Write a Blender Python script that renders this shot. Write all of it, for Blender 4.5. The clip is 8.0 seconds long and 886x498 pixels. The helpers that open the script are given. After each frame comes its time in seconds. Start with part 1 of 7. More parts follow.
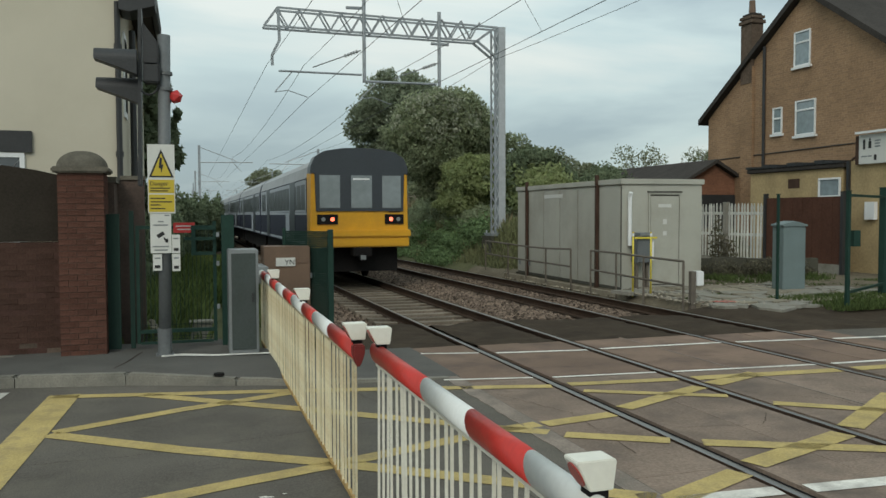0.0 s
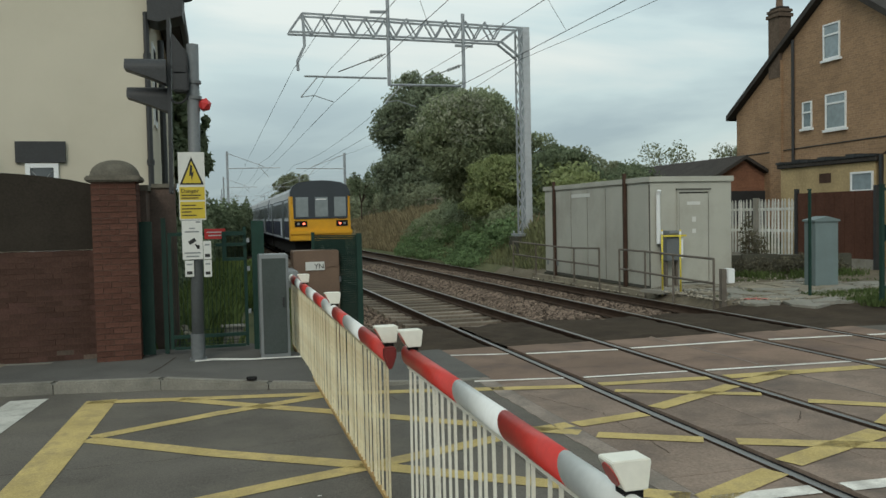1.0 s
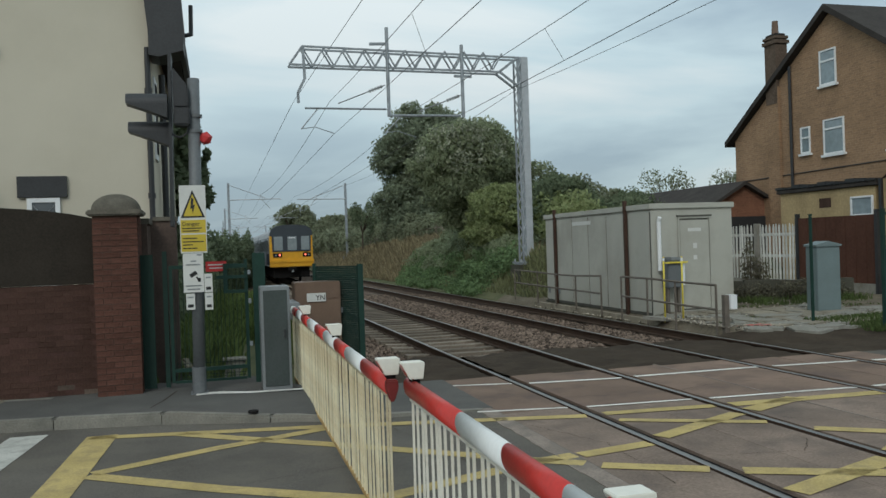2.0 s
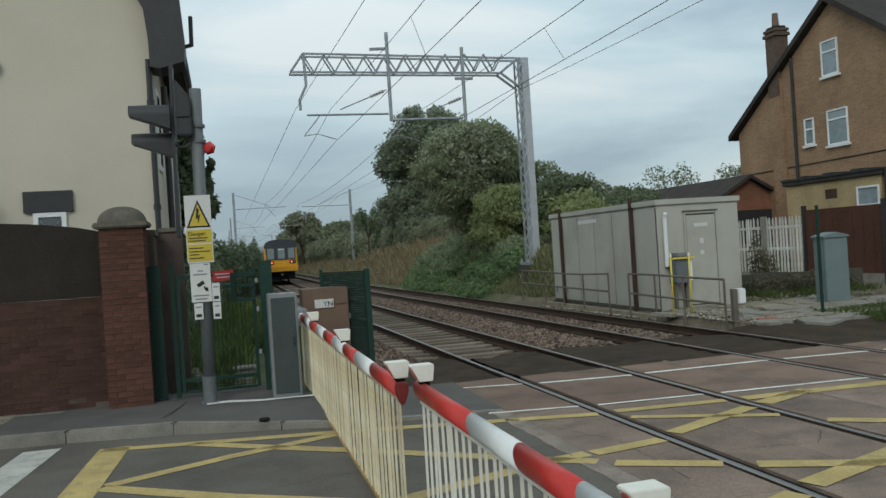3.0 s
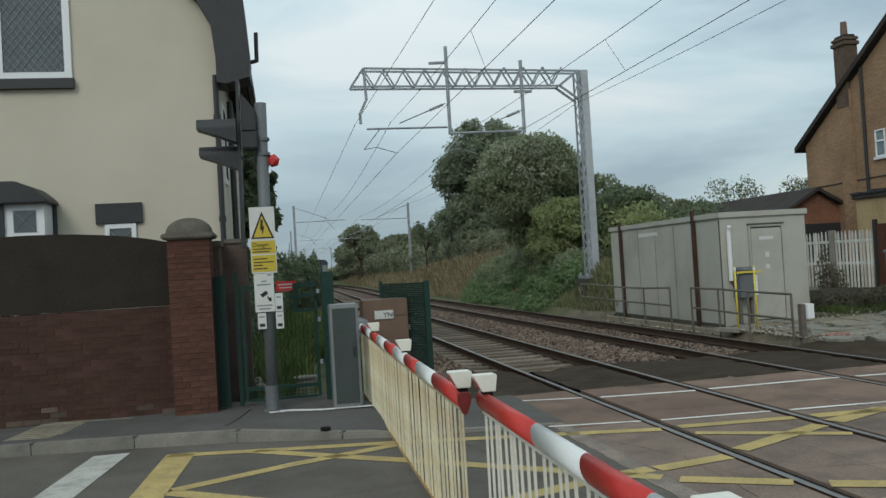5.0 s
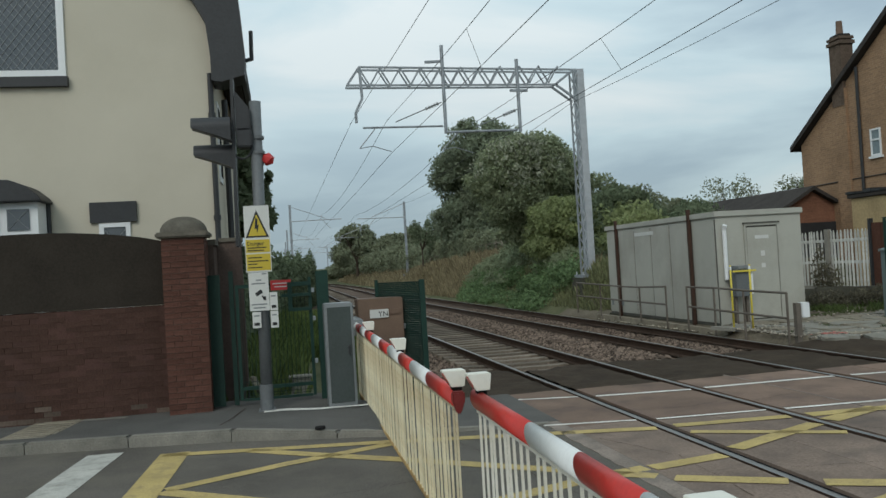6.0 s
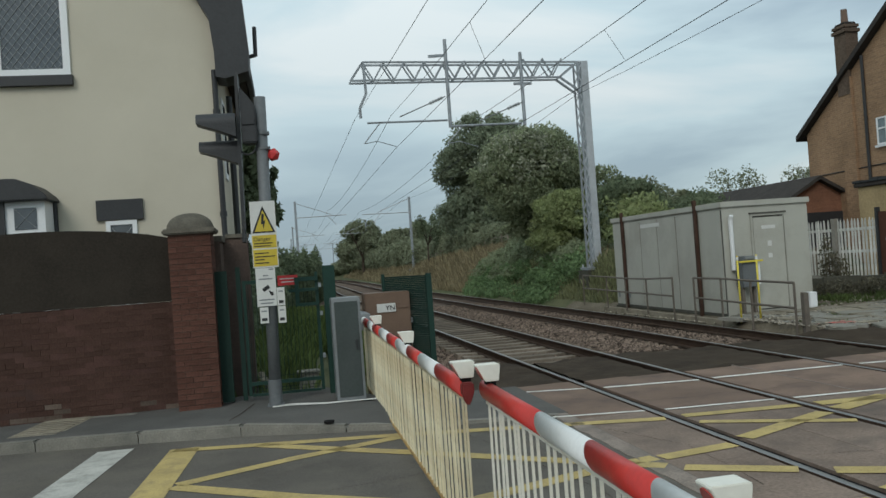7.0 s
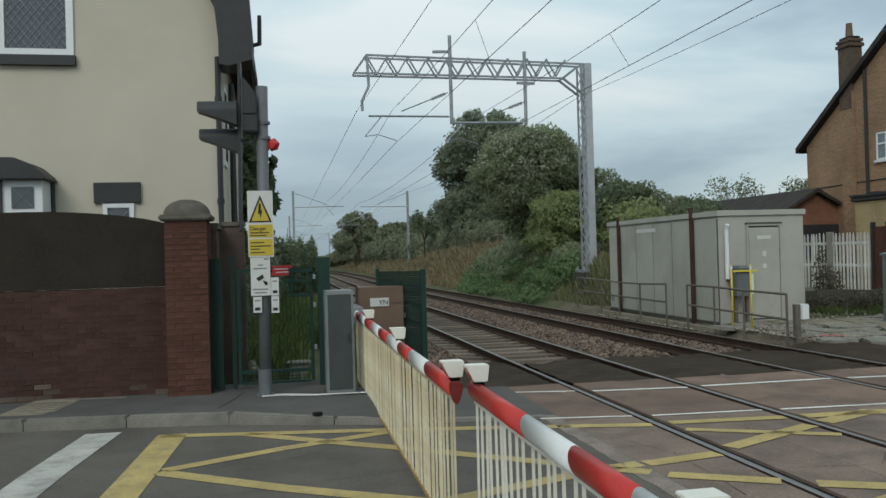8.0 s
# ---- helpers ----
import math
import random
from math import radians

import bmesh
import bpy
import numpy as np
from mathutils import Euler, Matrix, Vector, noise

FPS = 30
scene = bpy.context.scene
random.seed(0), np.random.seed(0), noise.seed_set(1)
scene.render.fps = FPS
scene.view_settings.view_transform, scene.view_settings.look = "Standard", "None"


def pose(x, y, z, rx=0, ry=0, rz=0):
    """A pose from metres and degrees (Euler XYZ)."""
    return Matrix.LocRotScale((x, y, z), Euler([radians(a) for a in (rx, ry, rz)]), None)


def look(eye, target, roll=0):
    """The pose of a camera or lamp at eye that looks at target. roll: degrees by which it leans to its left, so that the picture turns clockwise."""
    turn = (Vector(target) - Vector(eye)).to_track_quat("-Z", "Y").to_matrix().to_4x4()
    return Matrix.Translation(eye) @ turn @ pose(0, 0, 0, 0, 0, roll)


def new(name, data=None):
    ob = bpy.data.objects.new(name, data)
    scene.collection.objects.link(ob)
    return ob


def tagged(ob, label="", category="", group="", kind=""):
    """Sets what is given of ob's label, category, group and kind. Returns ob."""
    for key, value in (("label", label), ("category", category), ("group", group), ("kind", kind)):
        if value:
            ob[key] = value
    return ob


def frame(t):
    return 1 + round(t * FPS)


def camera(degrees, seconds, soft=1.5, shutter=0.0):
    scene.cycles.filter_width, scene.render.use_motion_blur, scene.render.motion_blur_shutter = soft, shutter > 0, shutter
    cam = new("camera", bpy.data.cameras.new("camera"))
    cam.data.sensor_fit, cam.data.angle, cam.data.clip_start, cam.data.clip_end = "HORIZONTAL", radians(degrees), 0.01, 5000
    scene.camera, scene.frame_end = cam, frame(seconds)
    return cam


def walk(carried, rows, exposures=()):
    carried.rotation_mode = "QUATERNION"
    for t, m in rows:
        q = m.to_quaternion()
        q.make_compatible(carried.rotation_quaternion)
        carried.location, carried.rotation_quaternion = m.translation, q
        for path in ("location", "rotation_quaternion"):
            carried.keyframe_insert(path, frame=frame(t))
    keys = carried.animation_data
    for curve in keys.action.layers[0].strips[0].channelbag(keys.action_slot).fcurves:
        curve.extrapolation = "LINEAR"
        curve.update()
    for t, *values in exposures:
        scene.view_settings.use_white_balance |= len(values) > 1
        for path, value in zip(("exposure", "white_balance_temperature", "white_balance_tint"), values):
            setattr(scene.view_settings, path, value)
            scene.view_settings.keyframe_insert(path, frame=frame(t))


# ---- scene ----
cam = camera(56.44, 8.0, soft=1.5)
PATH = [
    (0.0, pose(0.000, 0.008, 1.927, 87.53, 0.21, -17.12)),
    (0.5, pose(-0.010, 0.001, 1.932, 87.46, 0.84, -15.38)),
    (1.0, pose(-0.021, -0.017, 1.935, 87.65, 1.25, -15.28)),
    (1.5, pose(-0.027, 0.001, 1.921, 87.40, 1.80, -14.95)),
    (2.0, pose(-0.016, -0.011, 1.949, 89.65, 1.94, -15.20)),
    (2.2, pose(-0.015, -0.017, 1.949, 90.05, 2.47, -15.33)),
    (3.3, pose(-0.008, 0.009, 1.932, 89.87, 3.79, -14.67)),
    (3.5, pose(-0.000, 0.023, 1.928, 90.00, 3.68, -14.77)),
    (4.0, pose(-0.057, 0.002, 1.955, 90.20, 0.81, -10.85)),
    (4.5, pose(-0.071, -0.047, 1.929, 90.73, 1.59, -10.09)),
    (4.7, pose(-0.063, -0.032, 1.924, 91.08, 3.25, -10.61)),
    (5.8, pose(-0.041, 0.016, 1.912, 91.02, 3.35, -11.06)),
    (6.0, pose(-0.034, 0.014, 1.913, 90.99, 3.40, -11.06)),
    (6.5, pose(-0.036, 0.019, 1.893, 91.01, 3.88, -11.20)),
    (7.0, pose(-0.047, 0.016, 1.893, 90.66, 4.09, -10.67)),
    (7.5, pose(-0.044, 0.007, 1.889, 90.48, 4.14, -10.89)),
    (8.0, pose(-0.042, -0.010, 1.917, 90.33, 1.62, -10.96)),
]
walk(cam, PATH, [(0.0, 0.12, 6880, 6), (1.6, 0.12, 6880, 6), (2.0, 0.02, 6450, 8), (8.0, 0.02, 6450, 8)])

# ---- light ----
world = bpy.data.worlds.new("overcast")
scene.world = world
world.use_nodes = True
wn, wl = world.node_tree.nodes, world.node_tree.links
wn.clear()


def wnode(kind, **inputs):
    n = wn.new(kind)
    for k, v in inputs.items():
        n.inputs[k.replace("_", " ")].default_value = v
    return n


w_out = wnode("ShaderNodeOutputWorld")
w_bg = wnode("ShaderNodeBackground", Strength=1.08)
w_sky = wnode("ShaderNodeTexSky")
w_sky.sky_type, w_sky.sun_disc = "NISHITA", False
w_sky.sun_elevation, w_sky.sun_rotation = radians(38), radians(-150)
w_dim = wnode("ShaderNodeVectorMath")
w_dim.operation = "SCALE"
w_dim.inputs["Scale"].default_value = 0.09
w_co = wnode("ShaderNodeTexCoord")
w_map = wnode("ShaderNodeMapping")
w_map.inputs["Scale"].default_value = (1.0, 1.0, 3.8)
w_map.inputs["Location"].default_value = (3.1, 1.7, 0.4)
w_noise = wnode("ShaderNodeTexNoise", Scale=2.0, Detail=7.0, Roughness=0.5, Distortion=0.5)
w_ramp = wnode("ShaderNodeValToRGB")
e = w_ramp.color_ramp.elements
e[0].position, e[0].color = 0.36, (0.335, 0.43, 0.495, 1)
e[1].position, e[1].color = 0.64, (0.665, 0.725, 0.735, 1)
mid = e.new(0.5)
mid.color = (0.505, 0.622, 0.665, 1)
w_mix = wnode("ShaderNodeMix")
w_mix.data_type = "RGBA"
w_mix.inputs["Factor"].default_value = 0.9
wl.new(w_co.outputs["Generated"], w_map.inputs["Vector"])
wl.new(w_map.outputs["Vector"], w_noise.inputs["Vector"])
wl.new(w_noise.outputs["Fac"], w_ramp.inputs["Fac"])
wl.new(w_sky.outputs["Color"], w_dim.inputs[0])
wl.new(w_dim.outputs["Vector"], w_mix.inputs["A"])
wl.new(w_ramp.outputs["Color"], w_mix.inputs["B"])
w_sep, w_el, w_grade = wnode("ShaderNodeSeparateXYZ"), wnode("ShaderNodeMapRange"), wnode("ShaderNodeVectorMath")
w_el.inputs["From Min"].default_value, w_el.inputs["From Max"].default_value = 0.0, 0.32
w_el.inputs["To Min"].default_value, w_el.inputs["To Max"].default_value = 0.82, 1.16
w_grade.operation = "SCALE"
wl.new(w_co.outputs["Generated"], w_sep.inputs[0])
wl.new(w_sep.outputs["Z"], w_el.inputs["Value"])
wl.new(w_mix.outputs["Result"], w_grade.inputs[0])
wl.new(w_el.outputs["Result"], w_grade.inputs["Scale"])
wl.new(w_grade.outputs["Vector"], w_bg.inputs["Color"])
wl.new(w_bg.outputs["Background"], w_out.inputs["Surface"])

sun = new("sun", bpy.data.lights.new("sun", "SUN"))
sun.data.energy, sun.data.angle, sun.data.color = 1.0, radians(25), (1.0, 0.96, 0.9)
sun.matrix_world = look((-20, -30, 30), (0, 5, 0))
scene.view_settings.exposure = 0.0


# ---- materials ----
def mat(name, color, rough=0.7, metal=0.0, vary=0.25, scale=3.0, fine=60.0, bump=0.3, rand=0.0, dirt=None, dirt_amount=0.0, spec=0.5, dirt_scale=1.3):
    """Colour with large stains, fine grain, relief and, if asked, patches of dirt and a shade for each object."""
    m = bpy.data.materials.new(name)
    m.use_nodes = True
    nt = m.node_tree
    n, l = nt.nodes, nt.links
    b = n["Principled BSDF"]
    b.inputs["Roughness"].default_value, b.inputs["Metallic"].default_value = rough, metal
    b.inputs["Specular IOR Level"].default_value = spec if rough < 0.8 else min(spec, 0.12)
    co = n.new("ShaderNodeTexCoord")
    big, small = n.new("ShaderNodeTexNoise"), n.new("ShaderNodeTexNoise")
    big.inputs["Scale"].default_value, big.inputs["Detail"].default_value = scale, 6
    small.inputs["Scale"].default_value, small.inputs["Detail"].default_value = fine, 4
    for t in (big, small):
        l.new(co.outputs["Object"], t.inputs["Vector"])
    add = n.new("ShaderNodeMath")
    add.operation = "ADD"
    l.new(big.outputs["Fac"], add.inputs[0])
    l.new(small.outputs["Fac"], add.inputs[1])
    rng = n.new("ShaderNodeMapRange")
    rng.inputs["From Min"].default_value, rng.inputs["From Max"].default_value = 0.6, 1.4
    rng.inputs["To Min"].default_value, rng.inputs["To Max"].default_value = 1 - vary, 1 + vary
    l.new(add.outputs[0], rng.inputs["Value"])
    value = rng.outputs["Result"]
    if rand:
        info, r2, mul = n.new("ShaderNodeObjectInfo"), n.new("ShaderNodeMapRange"), n.new("ShaderNodeMath")
        r2.inputs["To Min"].default_value, r2.inputs["To Max"].default_value = 1 - rand, 1 + rand
        l.new(info.outputs["Random"], r2.inputs["Value"])
        mul.operation = "MULTIPLY"
        l.new(value, mul.inputs[0])
        l.new(r2.outputs["Result"], mul.inputs[1])
        value = mul.outputs[0]
    sc = n.new("ShaderNodeVectorMath")
    sc.operation = "SCALE"
    sc.inputs[0].default_value = color
    l.new(value, sc.inputs["Scale"])
    out = sc.outputs["Vector"]
    if dirt:
        d, ramp, mix = n.new("ShaderNodeTexNoise"), n.new("ShaderNodeMapRange"), n.new("ShaderNodeMix")
        d.inputs["Scale"].default_value, d.inputs["Detail"].default_value, d.inputs["Roughness"].default_value = dirt_scale, 8, 0.65
        l.new(co.outputs["Object"], d.inputs["Vector"])
        ramp.inputs["From Min"].default_value, ramp.inputs["From Max"].default_value = 0.46, 0.68
        ramp.inputs["To Max"].default_value = dirt_amount
        l.new(d.outputs["Fac"], ramp.inputs["Value"])
        mix.data_type = "RGBA"
        mix.inputs["B"].default_value = (*dirt, 1)
        l.new(ramp.outputs["Result"], mix.inputs["Factor"])
        l.new(out, mix.inputs["A"])
        out = mix.outputs["Result"]
    l.new(out, b.inputs["Base Color"])
    if bump:
        bp = n.new("ShaderNodeBump")
        bp.inputs["Strength"].default_value, bp.inputs["Distance"].default_value = bump, 0.01
        l.new(small.outputs["Fac"], bp.inputs["Height"])
        l.new(bp.outputs["Normal"], b.inputs["Normal"])
    return m


def leaf_mat(name, color, vary=0.5, rough=0.75, thin=0.4):
    """Foliage: each leaf clump has a shade of its own, with larger patches."""
    m = mat(name, color, rough, vary=0.3, scale=0.6, fine=6, bump=0, spec=0.2)
    n, l = m.node_tree.nodes, m.node_tree.links
    geo, r, mul = n.new("ShaderNodeNewGeometry"), n.new("ShaderNodeMapRange"), n.new("ShaderNodeVectorMath")
    r.inputs["To Min"].default_value, r.inputs["To Max"].default_value = 1 - vary, 1 + vary
    l.new(geo.outputs["Random Per Island"], r.inputs["Value"])
    b = n["Principled BSDF"]
    src = b.inputs["Base Color"].links[0].from_socket
    mul.operation = "SCALE"
    l.new(src, mul.inputs[0])
    l.new(r.outputs["Result"], mul.inputs["Scale"])
    l.new(mul.outputs["Vector"], b.inputs["Base Color"])
    if thin:
        tr, mix = n.new("ShaderNodeBsdfTranslucent"), n.new("ShaderNodeMixShader")
        mix.inputs["Fac"].default_value = thin
        l.new(mul.outputs["Vector"], tr.inputs["Color"])
        l.new(b.outputs["BSDF"], mix.inputs[1])
        l.new(tr.outputs["BSDF"], mix.inputs[2])
        l.new(mix.outputs["Shader"], n["Material Output"].inputs["Surface"])
    return m


def glow_mat(name, color, strength):
    m = bpy.data.materials.new(name)
    m.use_nodes = True
    b = m.node_tree.nodes["Principled BSDF"]
    b.inputs["Base Color"].default_value = (*color, 1)
    b.inputs["Emission Color"].default_value, b.inputs["Emission Strength"].default_value = (*color, 1), strength
    return m


M = dict(
    asphalt=mat("asphalt", (0.122, 0.110, 0.096), 0.9, vary=0.45, scale=0.7, fine=75, bump=0.7, dirt=(0.165, 0.148, 0.122), dirt_amount=0.6),
    pavement=mat("pavement_asphalt", (0.106, 0.102, 0.095), 0.9, vary=0.25, scale=1.5, fine=80, bump=0.5, dirt=(0.14, 0.13, 0.12), dirt_amount=0.5),
    kerb=mat("kerb_concrete", (0.225, 0.212, 0.182), 0.9, vary=0.3, scale=3, fine=50, rand=0.12, dirt=(0.10, 0.10, 0.09), dirt_amount=0.6),
    panel=mat("crossing_panel", (0.225, 0.170, 0.136), 0.85, vary=0.42, scale=0.9, fine=45, rand=0.10, dirt=(0.125, 0.100, 0.086), dirt_amount=0.9, dirt_scale=1.3),
    panel_red=mat("footway_panel", (0.205, 0.143, 0.110), 0.88, vary=0.32, scale=0.9, fine=70, rand=0.10, dirt=(0.125, 0.092, 0.078), dirt_amount=0.9, dirt_scale=1.5),
    apron=mat("dark_apron", (0.047, 0.035, 0.025), 0.95, vary=0.4, scale=1.4, fine=40, bump=1.0, dirt=(0.075, 0.058, 0.042), dirt_amount=0.6, dirt_scale=2.2),
    concrete=mat("old_concrete", (0.25, 0.238, 0.208), 0.92, vary=0.3, scale=2, fine=40, dirt=(0.13, 0.12, 0.09), dirt_amount=0.7),
    yellow=mat("road_yellow", (0.475, 0.365, 0.155), 0.88, vary=0.3, scale=2.5, fine=60, dirt=(0.21, 0.17, 0.11), dirt_amount=0.6, dirt_scale=5.0),
    slab=mat("pale_slab", (0.255, 0.225, 0.175), 0.92, vary=0.3, scale=3, fine=40, rand=0.2, dirt=(0.15, 0.13, 0.095), dirt_amount=0.8, dirt_scale=2.5),
    # dirty concrete, its tone darkened for the shade on low wall and plinth
    low_wall=mat("dirty_shaded_wall", (0.072, 0.070, 0.055), 0.95, vary=0.35, scale=3, fine=30, dirt=(0.06, 0.058, 0.045), dirt_amount=0.8, dirt_scale=2),
    splash_red=mat("splash_red", (0.42, 0.13, 0.11), 0.9, vary=0.4, scale=8, fine=50),
    white_line=mat("road_white", (0.74, 0.715, 0.66), 0.85, vary=0.2, scale=2.5, fine=60, dirt=(0.24, 0.22, 0.20), dirt_amount=0.6, dirt_scale=2.6),
    ballast=mat("ballast", (0.118, 0.083, 0.063), 0.95, vary=0.6, scale=2.0, fine=22, bump=1.0, dirt=(0.07, 0.055, 0.045), dirt_amount=0.6),
    stone=leaf_mat("ballast_stone", (0.145, 0.110, 0.087), 0.75, 0.95, 0.0),
    rubble=leaf_mat("pale_rubble", (0.27, 0.24, 0.195), 0.75, 0.95, 0.0),
    path_green=leaf_mat("grass_bright", (0.125, 0.165, 0.052), 0.4),
    sleeper=mat("sleeper_concrete", (0.185, 0.155, 0.124), 0.9, vary=0.45, scale=3, fine=30, rand=0.3, dirt=(0.09, 0.07, 0.05), dirt_amount=0.6),
    rail_side=mat("rusty_rail", (0.055, 0.036, 0.026), 0.85, vary=0.35, scale=5, fine=60),
    rail_top=mat("polished_rail", (0.24, 0.23, 0.22), 0.42, 0.8, vary=0.12, scale=4, fine=30, bump=0),
    earth=mat("earth_grass", (0.090, 0.098, 0.050), 0.95, vary=0.5, scale=0.5, fine=9, bump=1.0, dirt=(0.12, 0.10, 0.06), dirt_amount=0.5, dirt_scale=0.25),
    brick=mat("red_brick", (0.070, 0.039, 0.030), 0.9, vary=0.4, scale=2.2, fine=40, rand=0.15, dirt=(0.062, 0.040, 0.034), dirt_amount=0.8, dirt_scale=1.6),
    mortar=mat("dark_mortar", (0.082, 0.045, 0.037), 0.95, vary=0.3, scale=3, fine=60, dirt=(0.05, 0.035, 0.03), dirt_amount=0.6),
    coping=mat("coping_stone", (0.15, 0.135, 0.11), 0.92, vary=0.3, scale=5, fine=50, dirt=(0.06, 0.06, 0.05), dirt_amount=0.6),
    dark_panel=mat("dark_brown_boards", (0.034, 0.028, 0.022), 0.8, vary=0.3, scale=2, fine=40),
    cream=mat("cream_render", (0.55, 0.505, 0.41), 0.92, vary=0.07, scale=0.9, fine=70, bump=0.35, dirt=(0.45, 0.41, 0.32), dirt_amount=0.35, dirt_scale=0.6),
    black_paint=mat("black_paint", (0.024, 0.025, 0.027), 0.55, vary=0.3, scale=3, fine=30),
    upvc=mat("white_plastic", (0.74, 0.75, 0.75), 0.4, vary=0.06, scale=2, fine=40, bump=0),
    glass=mat("window_glass", (0.06, 0.07, 0.08), 0.06, vary=0.2, scale=1.5, fine=5, bump=0, spec=0.9),
    # pale base colour holds curtain and reflected sky together
    pale_glass=mat("curtain_sky_glass", (0.22, 0.27, 0.29), 0.08, vary=0.25, scale=1.5, fine=5, bump=0, spec=0.9),
    side_glass=mat("dark_train_glass", (0.035, 0.040, 0.044), 0.35, vary=0.2, scale=1.5, fine=5, bump=0, spec=0.2),
    brick_pillar=mat("pillar_brick", (0.108, 0.050, 0.037), 0.9, vary=0.4, scale=2.6, fine=30, rand=0.18, dirt=(0.085, 0.052, 0.043), dirt_amount=0.8, dirt_scale=1.8),
    brick_pale=mat("flaked_brick", (0.115, 0.088, 0.07), 0.92, vary=0.4, scale=4, fine=30, rand=0.3, dirt=(0.07, 0.05, 0.042), dirt_amount=0.7, dirt_scale=4),
    brick_side=mat("old_side_brick", (0.115, 0.084, 0.070), 0.92, vary=0.35, scale=2, fine=30, dirt=(0.07, 0.052, 0.045), dirt_amount=0.7, dirt_scale=1.5),
    stop_white=mat("worn_stop_line", (0.47, 0.46, 0.42), 0.88, vary=0.25, scale=2.5, fine=60, dirt=(0.20, 0.19, 0.17), dirt_amount=0.7, dirt_scale=3.5),
    pillar_mortar=mat("pale_mortar", (0.105, 0.066, 0.052), 0.95, vary=0.3, scale=3, fine=60, dirt=(0.07, 0.045, 0.038), dirt_amount=0.7),
    galv_dull=mat("dull_galvanised_steel", (0.30, 0.325, 0.345), 0.5, 0.3, vary=0.25, scale=4, fine=30, bump=0.1, dirt=(0.17, 0.18, 0.19), dirt_amount=0.7, dirt_scale=3),
    galv=mat("galvanised_steel", (0.44, 0.46, 0.48), 0.5, 0.35, vary=0.15, scale=4, fine=30, bump=0.1, dirt=(0.30, 0.31, 0.32), dirt_amount=0.6),
    wire=mat("copper_wire", (0.06, 0.065, 0.065), 0.6, 0.4, bump=0),
    reb=mat("grey_cabinet_paint", (0.405, 0.40, 0.35), 0.65, vary=0.07, scale=1.2, fine=40, bump=0.1, dirt=(0.26, 0.24, 0.20), dirt_amount=0.5, dirt_scale=0.7),
    post_grey=mat("post_grey", (0.135, 0.145, 0.15), 0.6, 0.2, vary=0.2, scale=3, fine=30, bump=0.1, dirt=(0.14, 0.145, 0.145), dirt_amount=0.5),
    yard=mat("yard_gravel", (0.145, 0.122, 0.09), 0.95, vary=0.5, scale=1.6, fine=18, bump=1.0, dirt=(0.10, 0.085, 0.06), dirt_amount=0.8, dirt_scale=0.9),
    rail_rust=mat("rusty_cream", (0.46, 0.30, 0.11), 0.7, vary=0.3, scale=5, fine=30, dirt=(0.2, 0.1, 0.04), dirt_amount=0.6, dirt_scale=3),
    case_dark=mat("case_dark", (0.055, 0.067, 0.063), 0.65, 0.0, spec=0.25, vary=0.18, scale=2, fine=40, bump=0.1, dirt=(0.075, 0.083, 0.085), dirt_amount=0.5),
    chimney_brick=mat("chimney_brick", (0.125, 0.092, 0.070), 0.92, vary=0.4, scale=3, fine=14, dirt=(0.06, 0.045, 0.035), dirt_amount=0.7, dirt_scale=1.5),
    beam=mat("beam_concrete", (0.26, 0.215, 0.182), 0.92, vary=0.35, scale=3, fine=50, dirt=(0.13, 0.12, 0.105), dirt_amount=0.8, dirt_scale=2.5),
    rust=mat("rusty_post", (0.066, 0.040, 0.030), 0.9, vary=0.35, scale=3, fine=40),
    green=mat("green_steel", (0.0135, 0.041, 0.031), 0.62, spec=0.25, vary=0.25, scale=3, fine=30, bump=0.1),
    black_gate=mat("black_green_steel", (0.013, 0.033, 0.026), 0.62, spec=0.2, vary=0.25, scale=3, fine=30, bump=0.1),
    case_grey=mat("case_grey", (0.22, 0.235, 0.24), 0.55, 0.2, vary=0.15, scale=2, fine=40, bump=0.1, dirt=(0.15, 0.155, 0.155), dirt_amount=0.5),
    case_brown=mat("case_brown", (0.155, 0.098, 0.066), 0.7, vary=0.15, scale=2, fine=40, bump=0.1, dirt=(0.10, 0.065, 0.045), dirt_amount=0.5),
    blue_grey=mat("blue_grey_paint", (0.14, 0.185, 0.188), 0.65, vary=0.15, scale=2, fine=40, bump=0.1, dirt=(0.12, 0.15, 0.15), dirt_amount=0.5),
    boom_red=mat("boom_red", (0.52, 0.030, 0.022), 0.42, vary=0.15, scale=4, fine=30, bump=0.05, dirt=(0.33, 0.05, 0.03), dirt_amount=0.4),
    boom_white=mat("boom_white", (0.72, 0.72, 0.70), 0.42, vary=0.08, scale=4, fine=30, bump=0.05, dirt=(0.5, 0.48, 0.42), dirt_amount=0.4),
    skirt=mat("skirt_cream", (0.66, 0.59, 0.41), 0.6, rand=0.16, vary=0.12, scale=6, fine=30, bump=0, dirt=(0.40, 0.25, 0.09), dirt_amount=0.85, dirt_scale=3),
    skirt_white=mat("skirt_white", (0.72, 0.69, 0.60), 0.6, vary=0.1, scale=6, fine=30, bump=0, dirt=(0.50, 0.42, 0.28), dirt_amount=0.45, dirt_scale=3),
    lamp_white=mat("lamp_box_white", (0.74, 0.72, 0.64), 0.5, vary=0.08, scale=5, fine=30, bump=0.05, dirt=(0.5, 0.46, 0.36), dirt_amount=0.4),
    cap_red=mat("cap_red", (0.16, 0.016, 0.014), 0.5, vary=0.3, scale=6, fine=30, bump=0),
    red_lens=mat("red_lens", (0.40, 0.035, 0.025), 0.3, vary=0.2, scale=6, fine=30, bump=0),
